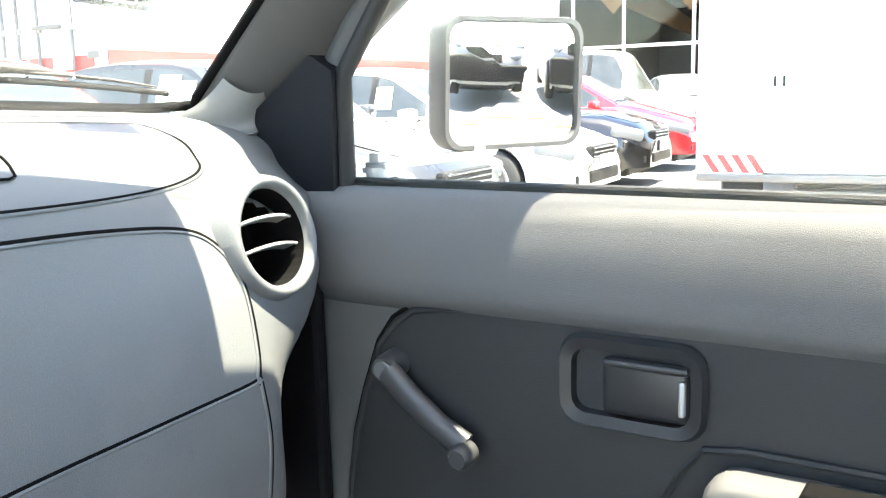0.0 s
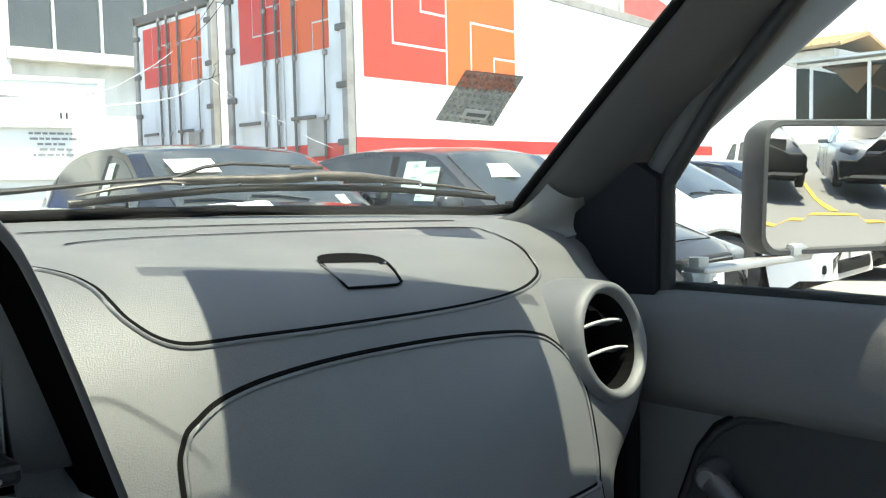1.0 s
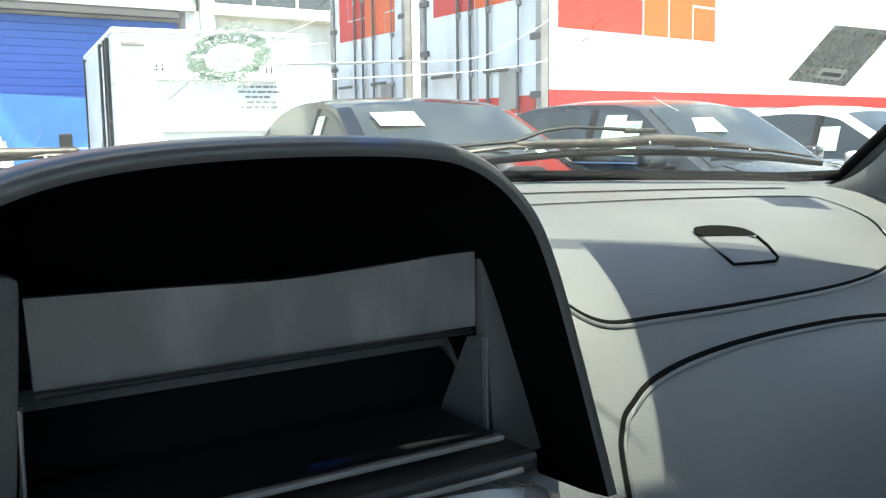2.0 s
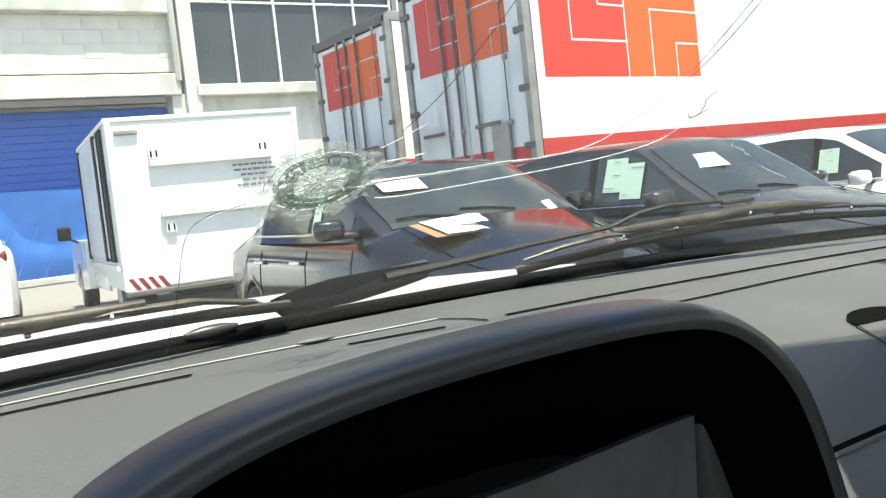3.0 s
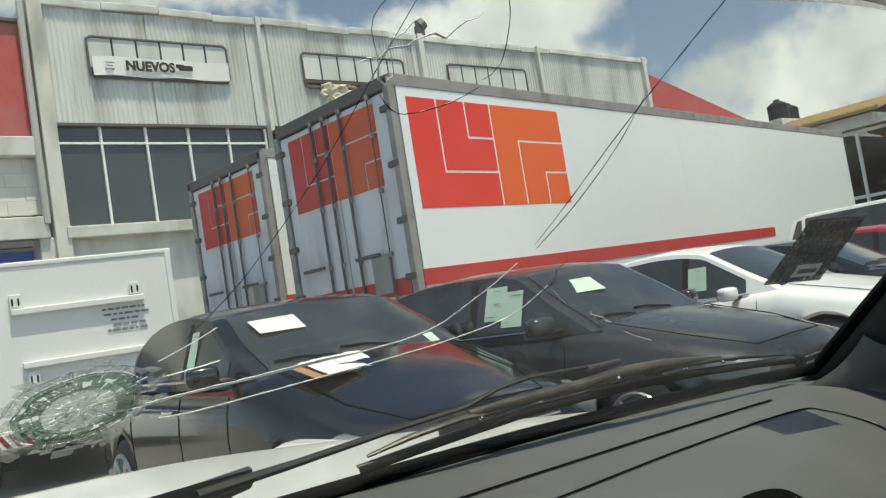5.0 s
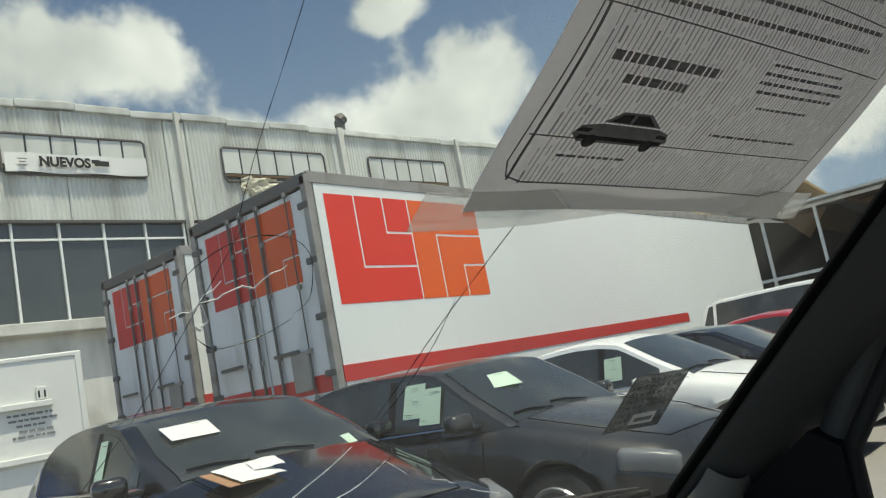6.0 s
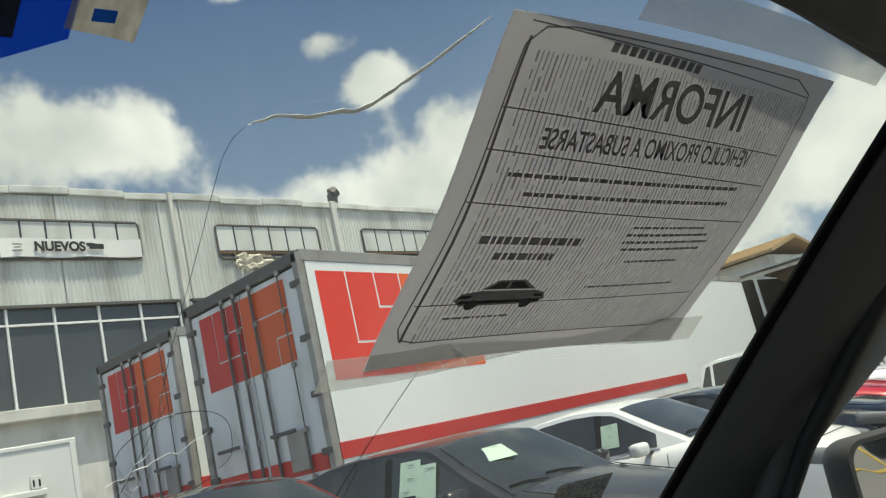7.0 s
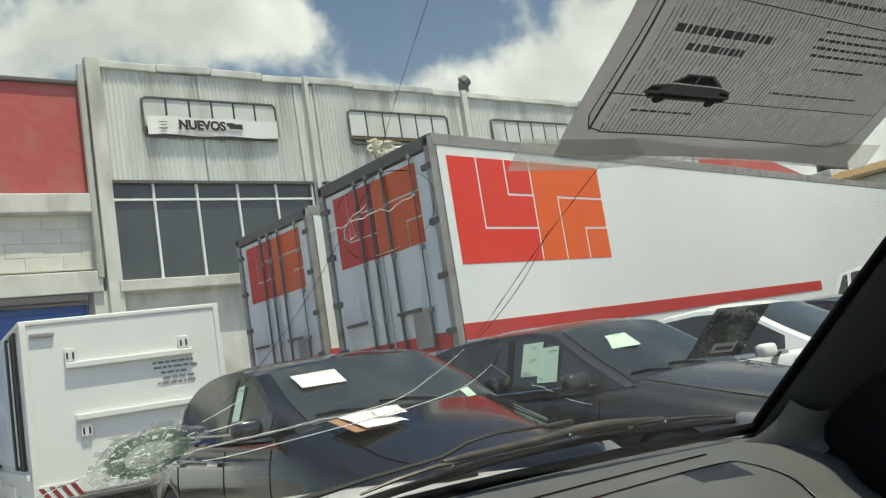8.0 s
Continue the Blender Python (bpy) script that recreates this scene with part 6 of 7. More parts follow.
for owner, rings in RINGS:
    tagged(owner, kind="stuff")
    bm = bmesh.new()
    for r0, r1, n in rings:
        shift = rnd.random()
        cuts = sorted(2 * math.pi * (k + shift + rnd.uniform(-0.38, 0.38)) / n for k in range(n))
        for k in range(n):
            if owner is ring_clear and rnd.random() < (r0 - 0.02) * 34 or owner is ring_green and rnd.random() < 0.1:
                continue
            a0 = cuts[k]
            a1 = cuts[k + 1] if k + 1 < n else cuts[0] + 2 * math.pi
            wob = [1 + 0.10 * noise.noise(Vector((2.2 * math.cos(a), 2.2 * math.sin(a), 5))) for a in (a0, a1)]
            tilt = [rnd.uniform(0.0006, 0.0022) for _ in range(4)]
            corners = ((r0 * wob[0], a0), (r1 * wob[0] * rnd.uniform(0.96, 1.05), a0 + rnd.uniform(-0.04, 0.04)), (r1 * wob[1] * rnd.uniform(0.96, 1.05), a1 - 0.02), (r0 * wob[1], a1 - 0.01))
            pts = [on_pane(SX + 1.05 * q * math.cos(a), SY + 0.62 * q * math.sin(a), t) for (q, a), t in zip(corners, tilt)]
            lo = [bm.verts.new(p) for p in pts]
            hi = [bm.verts.new(p + Vector((0, -0.0004, -0.0004))) for p in pts]
            bm.faces.new(lo)
            bm.faces.new(hi[::-1])
            for i in range(4):
                bm.faces.new((lo[i], lo[(i + 1) % 4], hi[(i + 1) % 4], hi[i]))
    bm.to_mesh(owner.data)
    bm.free()


def ray(a, r0, r1, width, mat):
    b = a + rnd.uniform(-0.06, 0.06)
    crack([(SX + 1.05 * r0 * math.cos(a), SY + 0.62 * r0 * math.sin(a)), (SX + 1.05 * r1 * math.cos(b), SY + 0.62 * r1 * math.sin(b))], width, mat, "fracture_ray", 0.0002)


for k in range(52):
    ray(2 * math.pi * (k + rnd.random()) / 52, rnd.uniform(0.001, 0.006), rnd.uniform(0.009, 0.0165), rnd.uniform(0.0006, 0.0014), white if k % 4 else dark)
for k in range(34):
    r = rnd.uniform(0.015, 0.03)
    ray(rnd.uniform(0, 6.28), r, r + rnd.uniform(0.002, 0.007), rnd.uniform(0.0005, 0.0011), white if k % 3 == 0 else dark)
for r, w, mat in ((0.0055, 0.0008, white), (0.0105, 0.0009, dark), (0.0165, 0.0013, dark), (0.0195, 0.001, dark), (0.0215, 0.0008, white), (0.0245, 0.0015, dark), (0.0275, 0.0011, dark), (0.0285, 0.0008, white), (0.033, 0.0006, dark)):
    a0 = rnd.uniform(0, 6)
    span = rnd.uniform(3.0, 5.6)
    crack([(SX + 1.05 * r * (1 + 0.10 * noise.noise(Vector((2.2 * math.cos(a), 2.2 * math.sin(a), 5)))) * math.cos(a), SY + 0.62 * r * math.sin(a)) for a in lin(a0, a0 + span, 26)], w, mat, "fracture_ring", 0.00025)
# long cracks that run on across the bruise
crack([(-0.075, -0.098), (-0.100, -0.097), (-0.130, -0.098), (-0.157, -0.101)], 0.0022, white)
crack([(-0.080, -0.112), (-0.066, -0.113), (-0.052, -0.115)], 0.0018, white)
crack([(-0.085, -0.121), (-0.072, -0.127), (-0.060, -0.134)], 0.0014, white)

# blue shade band left along the top of the glass
part("shade_band", sheet(lambda u, v: on_pane(u, -0.433 - 0.010 * max(0.0, (u + 0.15) / 0.025) - 0.085 * v, 0.001), lin(-0.60, -0.125, 20), lin(0, 1, 5), (0, -0.0004, -0.0004)), M["shade_band"], ws, "torn blue sun strip")
part("strip_print", sheet(lambda u, v: on_pane(u, -0.441 - 0.075 * v, 0.0018), lin(-0.60, -0.145, 16), lin(0, 1, 4), (0, -0.0003, -0.0003)), M["strip_dark"], ws, "dark printed part of the sun strip")
part("strip_scrap", sheet(lambda u, v: on_pane(u + 0.004 * v, -0.4465 + 0.04 * (u + 0.13) * (1 - v) - 0.07 * v, 0.0022), lin(-0.128, -0.100, 5), lin(0, 1, 4), (0, -0.0003, -0.0003)), M["old_film"], ws, "scrap of yellowed film")
part("strip_tag", sheet(lambda u, v: on_pane(u, -0.4500 - 0.004 * v - 0.05 * (u + 0.119), 0.0028), lin(-0.119, -0.110, 3), lin(0, 1, 3), (0, -0.0003, -0.0003)), M["shade_band"], ws, "small blue tag")

# ---------------------------------------------------------------- notice taped inside the windscreen
BL, BR, TR, TL = (0.110, -0.297), (0.458, -0.318), (0.462, -0.522), (0.095, -0.490)


def on_notice(a, b, off=0.0):
    x = (BL[0] * (1 - a) + BR[0] * a) * (1 - b) + (TL[0] * (1 - a) + TR[0] * a) * b
    y = (BL[1] * (1 - a) + BR[1] * a) * (1 - b) + (TL[1] * (1 - a) + TR[1] * a) * b
    sag = 0.005 + 0.012 * math.sin(math.pi * a) * math.sin(math.pi * min(1, b * 1.1)) + 0.007 * math.sin(math.pi * b) ** 2
    return on_pane(x, y, sag + off)


notice = thing("paper_notice", pose(0, 0, 0), "white printed notice taped inside the windscreen, its print showing mirrored", "notice")
part("sheet", sheet(lambda a, b: on_notice(a, b), lin(0, 1, 25), lin(0, 1, 19), (0, 0.0003, 0.0004)), M["notice"], notice, smooth=60)


def flat_bar(bm, a0, b0, a1, b1, w, off=0.0006):
    """A printed bar between two places on the notice."""
    n = max(1, int(abs(a1 - a0) * 20 + abs(b1 - b0) * 16))
    d = Vector(((a1 - a0) * 0.35, (b1 - b0) * 0.27)).normalized()
    na, nb = -d.y * w / 2 / 0.35, d.x * w / 2 / 0.27
    last = None
    for k in range(n + 1):
        a, b = a0 + (a1 - a0) * k / n, b0 + (b1 - b0) * k / n
        row = [bm.verts.new(on_notice(a + na, b + nb, off)), bm.verts.new(on_notice(a - na, b - nb, off))]
        if last:
            bm.faces.new((last[0], last[1], row[1], row[0]))
        last = row


bm = bmesh.new()
frame_pts = [(0.035, 0.14), (0.05, 0.10), (0.09, 0.085), (0.86, 0.075), (0.92, 0.10), (0.94, 0.15), (0.945, 0.88), (0.93, 0.94), (0.86, 0.975), (0.14, 0.985), (0.08, 0.975), (0.05, 0.93)]
for (a0, b0), (a1, b1) in zip(frame_pts, frame_pts[1:] + frame_pts[:1]):
    flat_bar(bm, a0, b0, a1, b1, 0.0012)
for b0, b1 in ((0.215, 0.215), (0.535, 0.50), (0.675, 0.63), (0.78, 0.735), (0.985, 0.93)):
    flat_bar(bm, 0.045, b0, 0.93, b1, 0.0010)
flat_bar(bm, 0.055, 0.09, 0.055, 0.95, 0.0022)
part("border", bm, M["notice_ink"], notice, "thin printed border")
bm = bmesh.new()
rnd = random.Random(21)
for k in range(38):
    a = 0.085 + 0.0228 * k
    b = 0.08
    while b < 0.92:
        l = rnd.uniform(0.02, 0.12)
        flat_bar(bm, a, b, a, min(0.92, b + l), rnd.choice((0.0008, 0.0012, 0.0017)), 0.0004)
        b += l + rnd.uniform(0.006, 0.03)
    flat_bar(bm, a + 0.011, 0.08, a + 0.011, 0.92, 0.0009, 0.0004)
tagged(part("faint_table", bm, M["notice_pale"], notice, "fine columns of print showing through"), kind="stuff")
bm = bmesh.new()
for a0, a1, b, w in ((0.11, 0.82, 0.615, 0.003), (0.16, 0.81, 0.565, 0.003), (0.11, 0.37, 0.43, 0.0065), (0.16, 0.31, 0.38, 0.006), (0.50, 0.77, 0.48, 0.002), (0.49, 0.80, 0.455, 0.0024), (0.49, 0.82, 0.43, 0.0024), (0.50, 0.80, 0.405, 0.0024), (0.54, 0.74, 0.36, 0.002),
                     (0.13, 0.30, 0.165, 0.002), (0.47, 0.80, 0.265, 0.002)):
    a = a0
    while a < a1:
        l = rnd.uniform(0.006, 0.026)
        flat_bar(bm, a, b, min(a1, a + l), b, w, 0.0007)
        a += l + 0.004
tagged(part("small_print", bm, M["notice_ink"], notice), kind="stuff")


def notice_text(words, size, a, b, along=1.0, bold=0.015):
    """Lettering wrapped on the notice, reading from outside the glass."""
    t = text_mesh(words, 1.0, Matrix(), 0.0, bold)
    xs_ = [v.co.x for v in t.verts]
    k = along / (max(xs_) - min(xs_))
    for v in t.verts:
        x, y = v.co.x * k, v.co.y * size
        v.co = on_notice(a - x, b + y, 0.0008)
    return t


part("headline", notice_text("INFORMA", 0.150, 0.497, 0.838, 0.475, 0.017), M["notice_ink"], notice, "large mirrored capitals")
part("subhead", notice_text("VEHICULO PROXIMO A SUBASTARSE", 0.075, 0.485, 0.71, 0.66), M["notice_ink"], notice, "mirrored capitals")
# a small printed car: low body, cabin and wheels
bm = bmesh.new()
lower = ((0.130, 0.228), (0.140, 0.252), (0.185, 0.262), (0.325, 0.262), (0.356, 0.252), (0.368, 0.228), (0.350, 0.210), (0.150, 0.208))
upper = ((0.182, 0.266), (0.212, 0.298), (0.280, 0.301), (0.325, 0.266))
for shape in (lower, upper):
    bm.faces.new([bm.verts.new(on_notice(a, b, 0.0007)) for a, b in shape])
part("printed_car", bm, M["notice_ink"], notice, "small dark printed picture of a car")
bm = bmesh.new()
for shape in (((0.196, 0.270), (0.216, 0.292), (0.240, 0.294), (0.240, 0.270)), ((0.248, 0.270), (0.248, 0.294), (0.276, 0.295), (0.306, 0.270)), ((0.134, 0.236), (0.142, 0.247), (0.168, 0.247), (0.164, 0.236)), ((0.352, 0.246), (0.330, 0.248), (0.330, 0.238), (0.360, 0.236))):
    bm.faces.new([bm.verts.new(on_notice(a, b, 0.0010)) for a, b in shape])
for a in (0.178, 0.322):
    bm.faces.new([bm.verts.new(on_notice(a + 0.016 * math.cos(w), 0.212 + 0.018 * math.sin(w), 0.0010)) for w in lin(0, 2 * math.pi * 13 / 14, 14)])
flat_bar(bm, 0.145, 0.222, 0.355, 0.222, 0.003, 0.0010)
part("printed_glazing", bm, M["notice_black"], notice, "darker printed windows and wheels")
bm = bmesh.new()
for k in range(11):
    flat_bar(bm, 0.25 + 0.025 * k, 0.955 - 0.0015 * k, 0.268 + 0.025 * k, 0.955 - 0.0015 * k, 0.007)
tagged(part("printed_mark", bm, M["notice_ink"], notice), kind="stuff")
tape = part("tape_strip", sheet(lambda a, b: on_pane(0.078 + 0.41 * a, -0.285 - 0.036 * a - 0.020 * b, 0.0035 + 0.004 * math.sin(9 * a)), lin(0, 1, 22), lin(0, 1, 3), (0, 0.0002, 0.0003)), M["tape"], notice, "clear sticky tape along the lower edge", smooth=60)
part("tape_strip", sheet(lambda a, b: on_pane(0.20 + 0.33 * a, -0.505 - 0.028 * a - 0.022 * b, 0.0035), lin(0, 1, 16), lin(0, 1, 3), (0, 0.0002, 0.0003)), M["tape"], notice, "clear sticky tape along the upper edge", smooth=60)

decal = thing("dotted_sticker", pose(0, 0, 0), "grey dotted film sticker with a white label on the windscreen", "sticker")
DQ = ((0.435, -0.127), (0.517, -0.134), (0.506, -0.190), (0.428, -0.181))


def on_decal(a, b, off):
    x = (DQ[0][0] * (1 - a) + DQ[1][0] * a) * (1 - b) + (DQ[3][0] * (1 - a) + DQ[2][0] * a) * b
    y = (DQ[0][1] * (1 - a) + DQ[1][1] * a) * (1 - b) + (DQ[3][1] * (1 - a) + DQ[2][1] * a) * b
    return on_pane(x, y, off)
part("film", sheet(lambda a, b: on_decal(a, b, 0.0015), lin(0, 1, 6), lin(0, 1, 6), (0, 0.0002, 0.0003)), M["sticker"], decal)
bm = bmesh.new()
for i in range(9):
    for j in range(8):
        c = ((i + 0.5 + 0.25 * (j % 2)) / 9.3, (j + 0.6) / 8.4)
        q = [bm.verts.new(on_decal(c[0] + 0.022 * math.cos(w), c[1] + 0.026 * math.sin(w), 0.002)) for w in lin(0, 2 * math.pi * 5 / 6, 6)]
        bm.faces.new(q)
tagged(part("dots", bm, M["sticker_dot"], decal), kind="stuff")
bm = bmesh.new()
bm.faces.new([bm.verts.new(on_decal(a, b, 0.0024)) for a, b in ((0.36, 0.10), (0.80, 0.10), (0.80, 0.30), (0.36, 0.30))])
label_ = part("label", bm, M["paper"], decal, "white label with a dark bar")
bm = bmesh.new()
bm.faces.new([bm.verts.new(on_decal(a, b, 0.0028)) for a, b in ((0.42, 0.16), (0.75, 0.16), (0.75, 0.23), (0.42, 0.23))])
part("printed_bar", bm, M["ink_grey"], label_)
bm = bmesh.new()
for a0, b0, a1, b1 in ((0.02, 0.955, 0.98, 0.985), (0.02, 0.03, 0.045, 0.955)):
    bm.faces.new([bm.verts.new(on_decal(a, b, 0.0024)) for a, b in ((a0, b0), (a1, b0), (a1, b1), (a0, b1))])
part("pale_border", bm, M["tape"], decal, "pale border of the film")

# ---------------------------------------------------------------- dashboard
PROFILE = ((0.0, 1.169), (-0.08, 1.161), (-0.17, 1.150), (-0.215, 1.138), (-0.25, 1.120), (-0.28, 1.096), (-0.303, 1.065), (-0.325, 1.02), (-0.345, 0.95), (-0.36, 0.87), (-0.355, 0.79), (-0.31, 0.73))


def dash_pt(x, s, off=0.0):
    """A point of the dashboard's skin: s runs from the glass over the roll and down the front."""
    n = len(PROFILE) - 1
    s = min(max(s, 0.0), n - 1e-6)
    i = int(s)
    f = s - i

    def at(k):
        k = min(max(k, 0), n)
        y, z = PROFILE[k]
        if k == 0:
            y, z = edge(x) - 0.002, edge_z(x)
        y += min(k / 4, 1) * 0.09 * max(x - 0.05, 0)
        z -= min(k / 3, 1) * 0.10 * max(x - 0.1, 0) ** 1.3
        # the end towards the door falls away forwards
        y += 0.9 * max(0.0, x - 0.60) ** 1.5 * min(k / 3, 1)
        y += (6.0 * max(0.0, x - 0.47) ** 2 + 0.55 * max(0.0, x - 0.485)) * min(max((k - 7.6) / 1.4, 0.0), 1.0)
        y += 60.0 * max(0.0, x - 0.555) ** 3 * min(max((k - 5) / 3, 0.0), 1.0)
        return Vector((x, y, z))
    a, b, c, d = at(i - 1), at(i), at(i + 1), at(i + 2)
    if i == 0:
        a = b * 2 - c
    p = 0.5 * ((2 * b) + (c - a) * f + (2 * a - 5 * b + 4 * c - d) * f * f + (3 * b - a - 3 * c + d) * f ** 3)
    if off:
        t = (c - b).normalized()
        p = p + Vector((0, t.z, -t.y)) * off
    return p


def dash_normal(x, s):
    e = 0.02
    a = dash_pt(x, s + e) - dash_pt(x, s - e)
    b = dash_pt(x + 0.004, s) - dash_pt(x - 0.004, s)
    return a.cross(b).normalized() * -1


def on_dash(x, s, off=0.0):
    n = dash_normal(x, s)
    if n.z < 0 and n.y > 0:
        n = -n
    if n.dot(Vector((0, -0.7, 0.7))) < 0:
        n = -n
    return dash_pt(x, s) + n * off


dash = thing("dashboard", pose(0, 0, 0), "grey moulded plastic dashboard with a round vent and shut lids", "dashboard")
bm = bmesh.new()
add_grid(bm, lambda x, s: dash_pt(x, s), lin(-0.72, 0.685, 95), lin(0, 11, 67))
# the instrument bay is open behind its hood
bmesh.ops.delete(bm, geom=[f for f in bm.faces if -0.312 < f.calc_center_median().x < -0.058 and 1.0 < f.calc_center_median().z < 1.098 and f.calc_center_median().y < -0.2 or (f.calc_center_median() - Vector((0.532, -0.276, 1.030))).length < 0.054], context="FACES")
part("moulding", bm, M["dash"], dash, "grey grained plastic moulding", smooth=60)
# end cap made large to block sun between dash and door
part("end_cap", box((0.66, -0.03, 0.93), (0.03, 0.16, 0.28), 0.01), M["dash_dark"], dash)


def seam(pts, w=0.0033, lift=0.0008, mat="gap", name="lid_gap", per=10, lipped=True):
    """A recessed joint line: a dark ribbon with a raised rounded lip beside it."""
    fine = []
    n = len(pts)
    for i in range(n - 1):
        a, b, c, d = pts[max(i - 1, 0)], pts[i], pts[i + 1], pts[min(i + 2, n - 1)]
        for k in range(per):
            f = k / per
            fine.append(tuple(0.5 * (2 * b[j] + (c[j] - a[j]) * f + (2 * a[j] - 5 * b[j] + 4 * c[j] - d[j]) * f * f + (3 * b[j] - a[j] - 3 * c[j] + d[j]) * f ** 3) for j in (0, 1)))
    fine.append(pts[-1])
    P = [on_dash(x, s, lift) for x, s in fine]
    N = [on_dash(x, s, lift + 0.01) - on_dash(x, s, lift) for x, s in fine]
    bm = bmesh.new()
    last = None
    for i, p in enumerate(P):
        d = (P[min(i + 1, len(P) - 1)] - P[max(i - 1, 0)]).normalized()
        q = d.cross(N[i]).normalized() * (w / 2)
        nn = N[i].normalized() * 0.0006
        row = [bm.verts.new(p + q), bm.verts.new(p + nn * 0.2), bm.verts.new(p - q)]
        if last:
            bm.faces.new((last[0], last[1], row[1], row[0]))
            bm.faces.new((last[1], last[2], row[2], row[1]))
        last = row
    ob = part(name, bm, M[mat], dash)
    if not lipped:
        return ob
    bm = bmesh.new()
    lip = []
    for i, p in enumerate(P):
        d = (P[min(i + 1, len(P) - 1)] - P[max(i - 1, 0)]).normalized()
        lip.append(p + d.cross(N[i]).normalized() * (w / 2 + 0.0014) - N[i].normalized() * 0.0008)
    add_tube(bm, lip, 0.0019, 6)
    part("lid_lip", bm, M["dash"], dash, smooth=60)
    return ob


seam([(-0.035, 1.9), (0.005, 2.7), (0.022, 3.4), (0.030, 4.38), (0.05, 5.0), (0.09, 5.15), (0.19, 5.12), (0.33, 4.88), (0.43, 4.5), (0.49, 4.0), (0.52, 3.38), (0.53, 2.5), (0.53, 1.9)], name="storage_lid_gap")
seam([(0.53, 1.9), (0.525, 1.55), (0.50, 1.36), (0.33, 1.37), (0.18, 1.45), (0.07, 1.49), (0.04, 1.58)], w=0.003, name="storage_lid_gap", lipped=False)
seam([(0.03, 8.8), (0.03, 7.12), (0.037, 6.62), (0.05, 6.38), (0.08, 6.12), (0.15, 5.9), (0.24, 5.75), (0.35, 5.66), (0.43, 5.75), (0.465, 6.2), (0.48, 7.0), (0.475, 7.88), (0.465, 8.3)], w=0.0037, name="glovebox_gap")
seam([(-0.02, 8.75), (0.08, 8.65), (0.19, 8.5), (0.32, 8.38), (0.44, 8.26), (0.47, 8.2)], w=0.003, name="lower_gap")
seam([(0.47, 8.2), (0.468, 8.9), (0.46, 9.6), (0.45, 10.4)], w=0.003, name="lower_gap")
seam([(0.03, 0.86), (0.12, 0.90), (0.24, 0.92), (0.39, 0.93), (0.52, 0.95)], w=0.0042, name="demister_slot", lipped=False)
seam([(-0.60, 0.82), (-0.40, 0.75), (-0.28, 0.72), (-0.19, 0.73)], w=0.0036, name="demister_slot", lipped=False)
seam([(-0.09, 0.78), (-0.055, 0.81), (-0.02, 0.85)], w=0.0036, name="demister_slot", lipped=False)
seam([(-0.60, 0.52), (-0.40, 0.48), (-0.28, 0.46), (-0.20, 0.47), (-0.11, 0.53), (-0.01, 0.56)], w=0.0030, mat="dirt", name="dusty_crease", lipped=False)
seam([(-0.01, 0.58), (0.003, 0.72), (0.012, 0.90)], w=0.0026, name="pad_joint", lipped=False)
part("pad_clip", tube([on_dash(x, 0.52, 0.002) for x in lin(-0.115, -0.088, 5)], [0.001, 0.0035, 0.004, 0.0035, 0.001], 8, flat=0.6), M["dash"], dash, smooth=50)

# finger pull of the storage lid
lat = part("lid_pull", sheet(lambda u, v: on_dash(0.222 + 0.066 * u + 0.006 * v, 3.15 + 0.95 * v - 0.06 * u, 0.0016), lin(0, 1, 8), lin(0, 1, 8), (0, 0.003, -0.004)), M["dash"], dash, "small square finger pull", smooth=60)
# finger recess: no hollow, its shade is a black patch on the skin
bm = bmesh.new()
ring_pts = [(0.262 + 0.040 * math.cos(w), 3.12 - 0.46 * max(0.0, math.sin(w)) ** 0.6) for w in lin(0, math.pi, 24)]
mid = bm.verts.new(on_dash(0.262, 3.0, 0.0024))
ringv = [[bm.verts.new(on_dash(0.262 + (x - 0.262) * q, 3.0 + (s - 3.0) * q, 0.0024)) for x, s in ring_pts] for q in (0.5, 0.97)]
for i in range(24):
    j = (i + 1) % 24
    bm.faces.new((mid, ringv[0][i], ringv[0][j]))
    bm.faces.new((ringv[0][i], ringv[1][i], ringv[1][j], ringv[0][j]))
part("finger_recess", bm, M["gap"], lat, "oval finger recess, its shade a flat black patch")
bm = bmesh.new()
add_tube(bm, [on_dash(x, s, 0.0012) for x, s in ((0.224, 3.12), (0.228, 4.12), (0.262, 4.10), (0.288, 4.06), (0.296, 3.95), (0.300, 3.5), (0.301, 3.10))], 0.0013, 5)
part("pull_gap", bm, M["gap"], lat)

# round side vent
VN = Vector((0.06, -0.97, 0.22)).normalized()
VX = Vector((0, 0, 1)).cross(VN).normalized() * -1
VZ = VN.cross(VX) * -1
if VZ.z < 0:
    VZ = -VZ
VM = Matrix((VX, VZ, VN)).transposed().to_4x4()
VC = Vector((0.532, -0.276, 1.030))


def vent_pt(a, b, c):
    return VC + VX * a + VZ * b + VN * c


vent = part("side_vent", bmesh.new(), M["dash"], dash, "round grey air vent with dusty slats", smooth=50)
bm = bmesh.new()
add_grid(bm, lambda w, k: vent_pt(*(lambda r, c: (r * math.cos(w), r * math.sin(w), c))(*((0.074, -0.050), (0.068, -0.018), (0.0635, 0.000), (0.061, 0.008), (0.0565, 0.011), (0.052, 0.008), (0.0495, 0.000))[int(k)])), lin(0, 2 * math.pi, 49), range(7))
for f in bm.faces:
    f.smooth = True
bm.to_mesh(vent.data)
bm.free()
# throat of the vent, blackened to stand for the shade inside it
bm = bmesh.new()
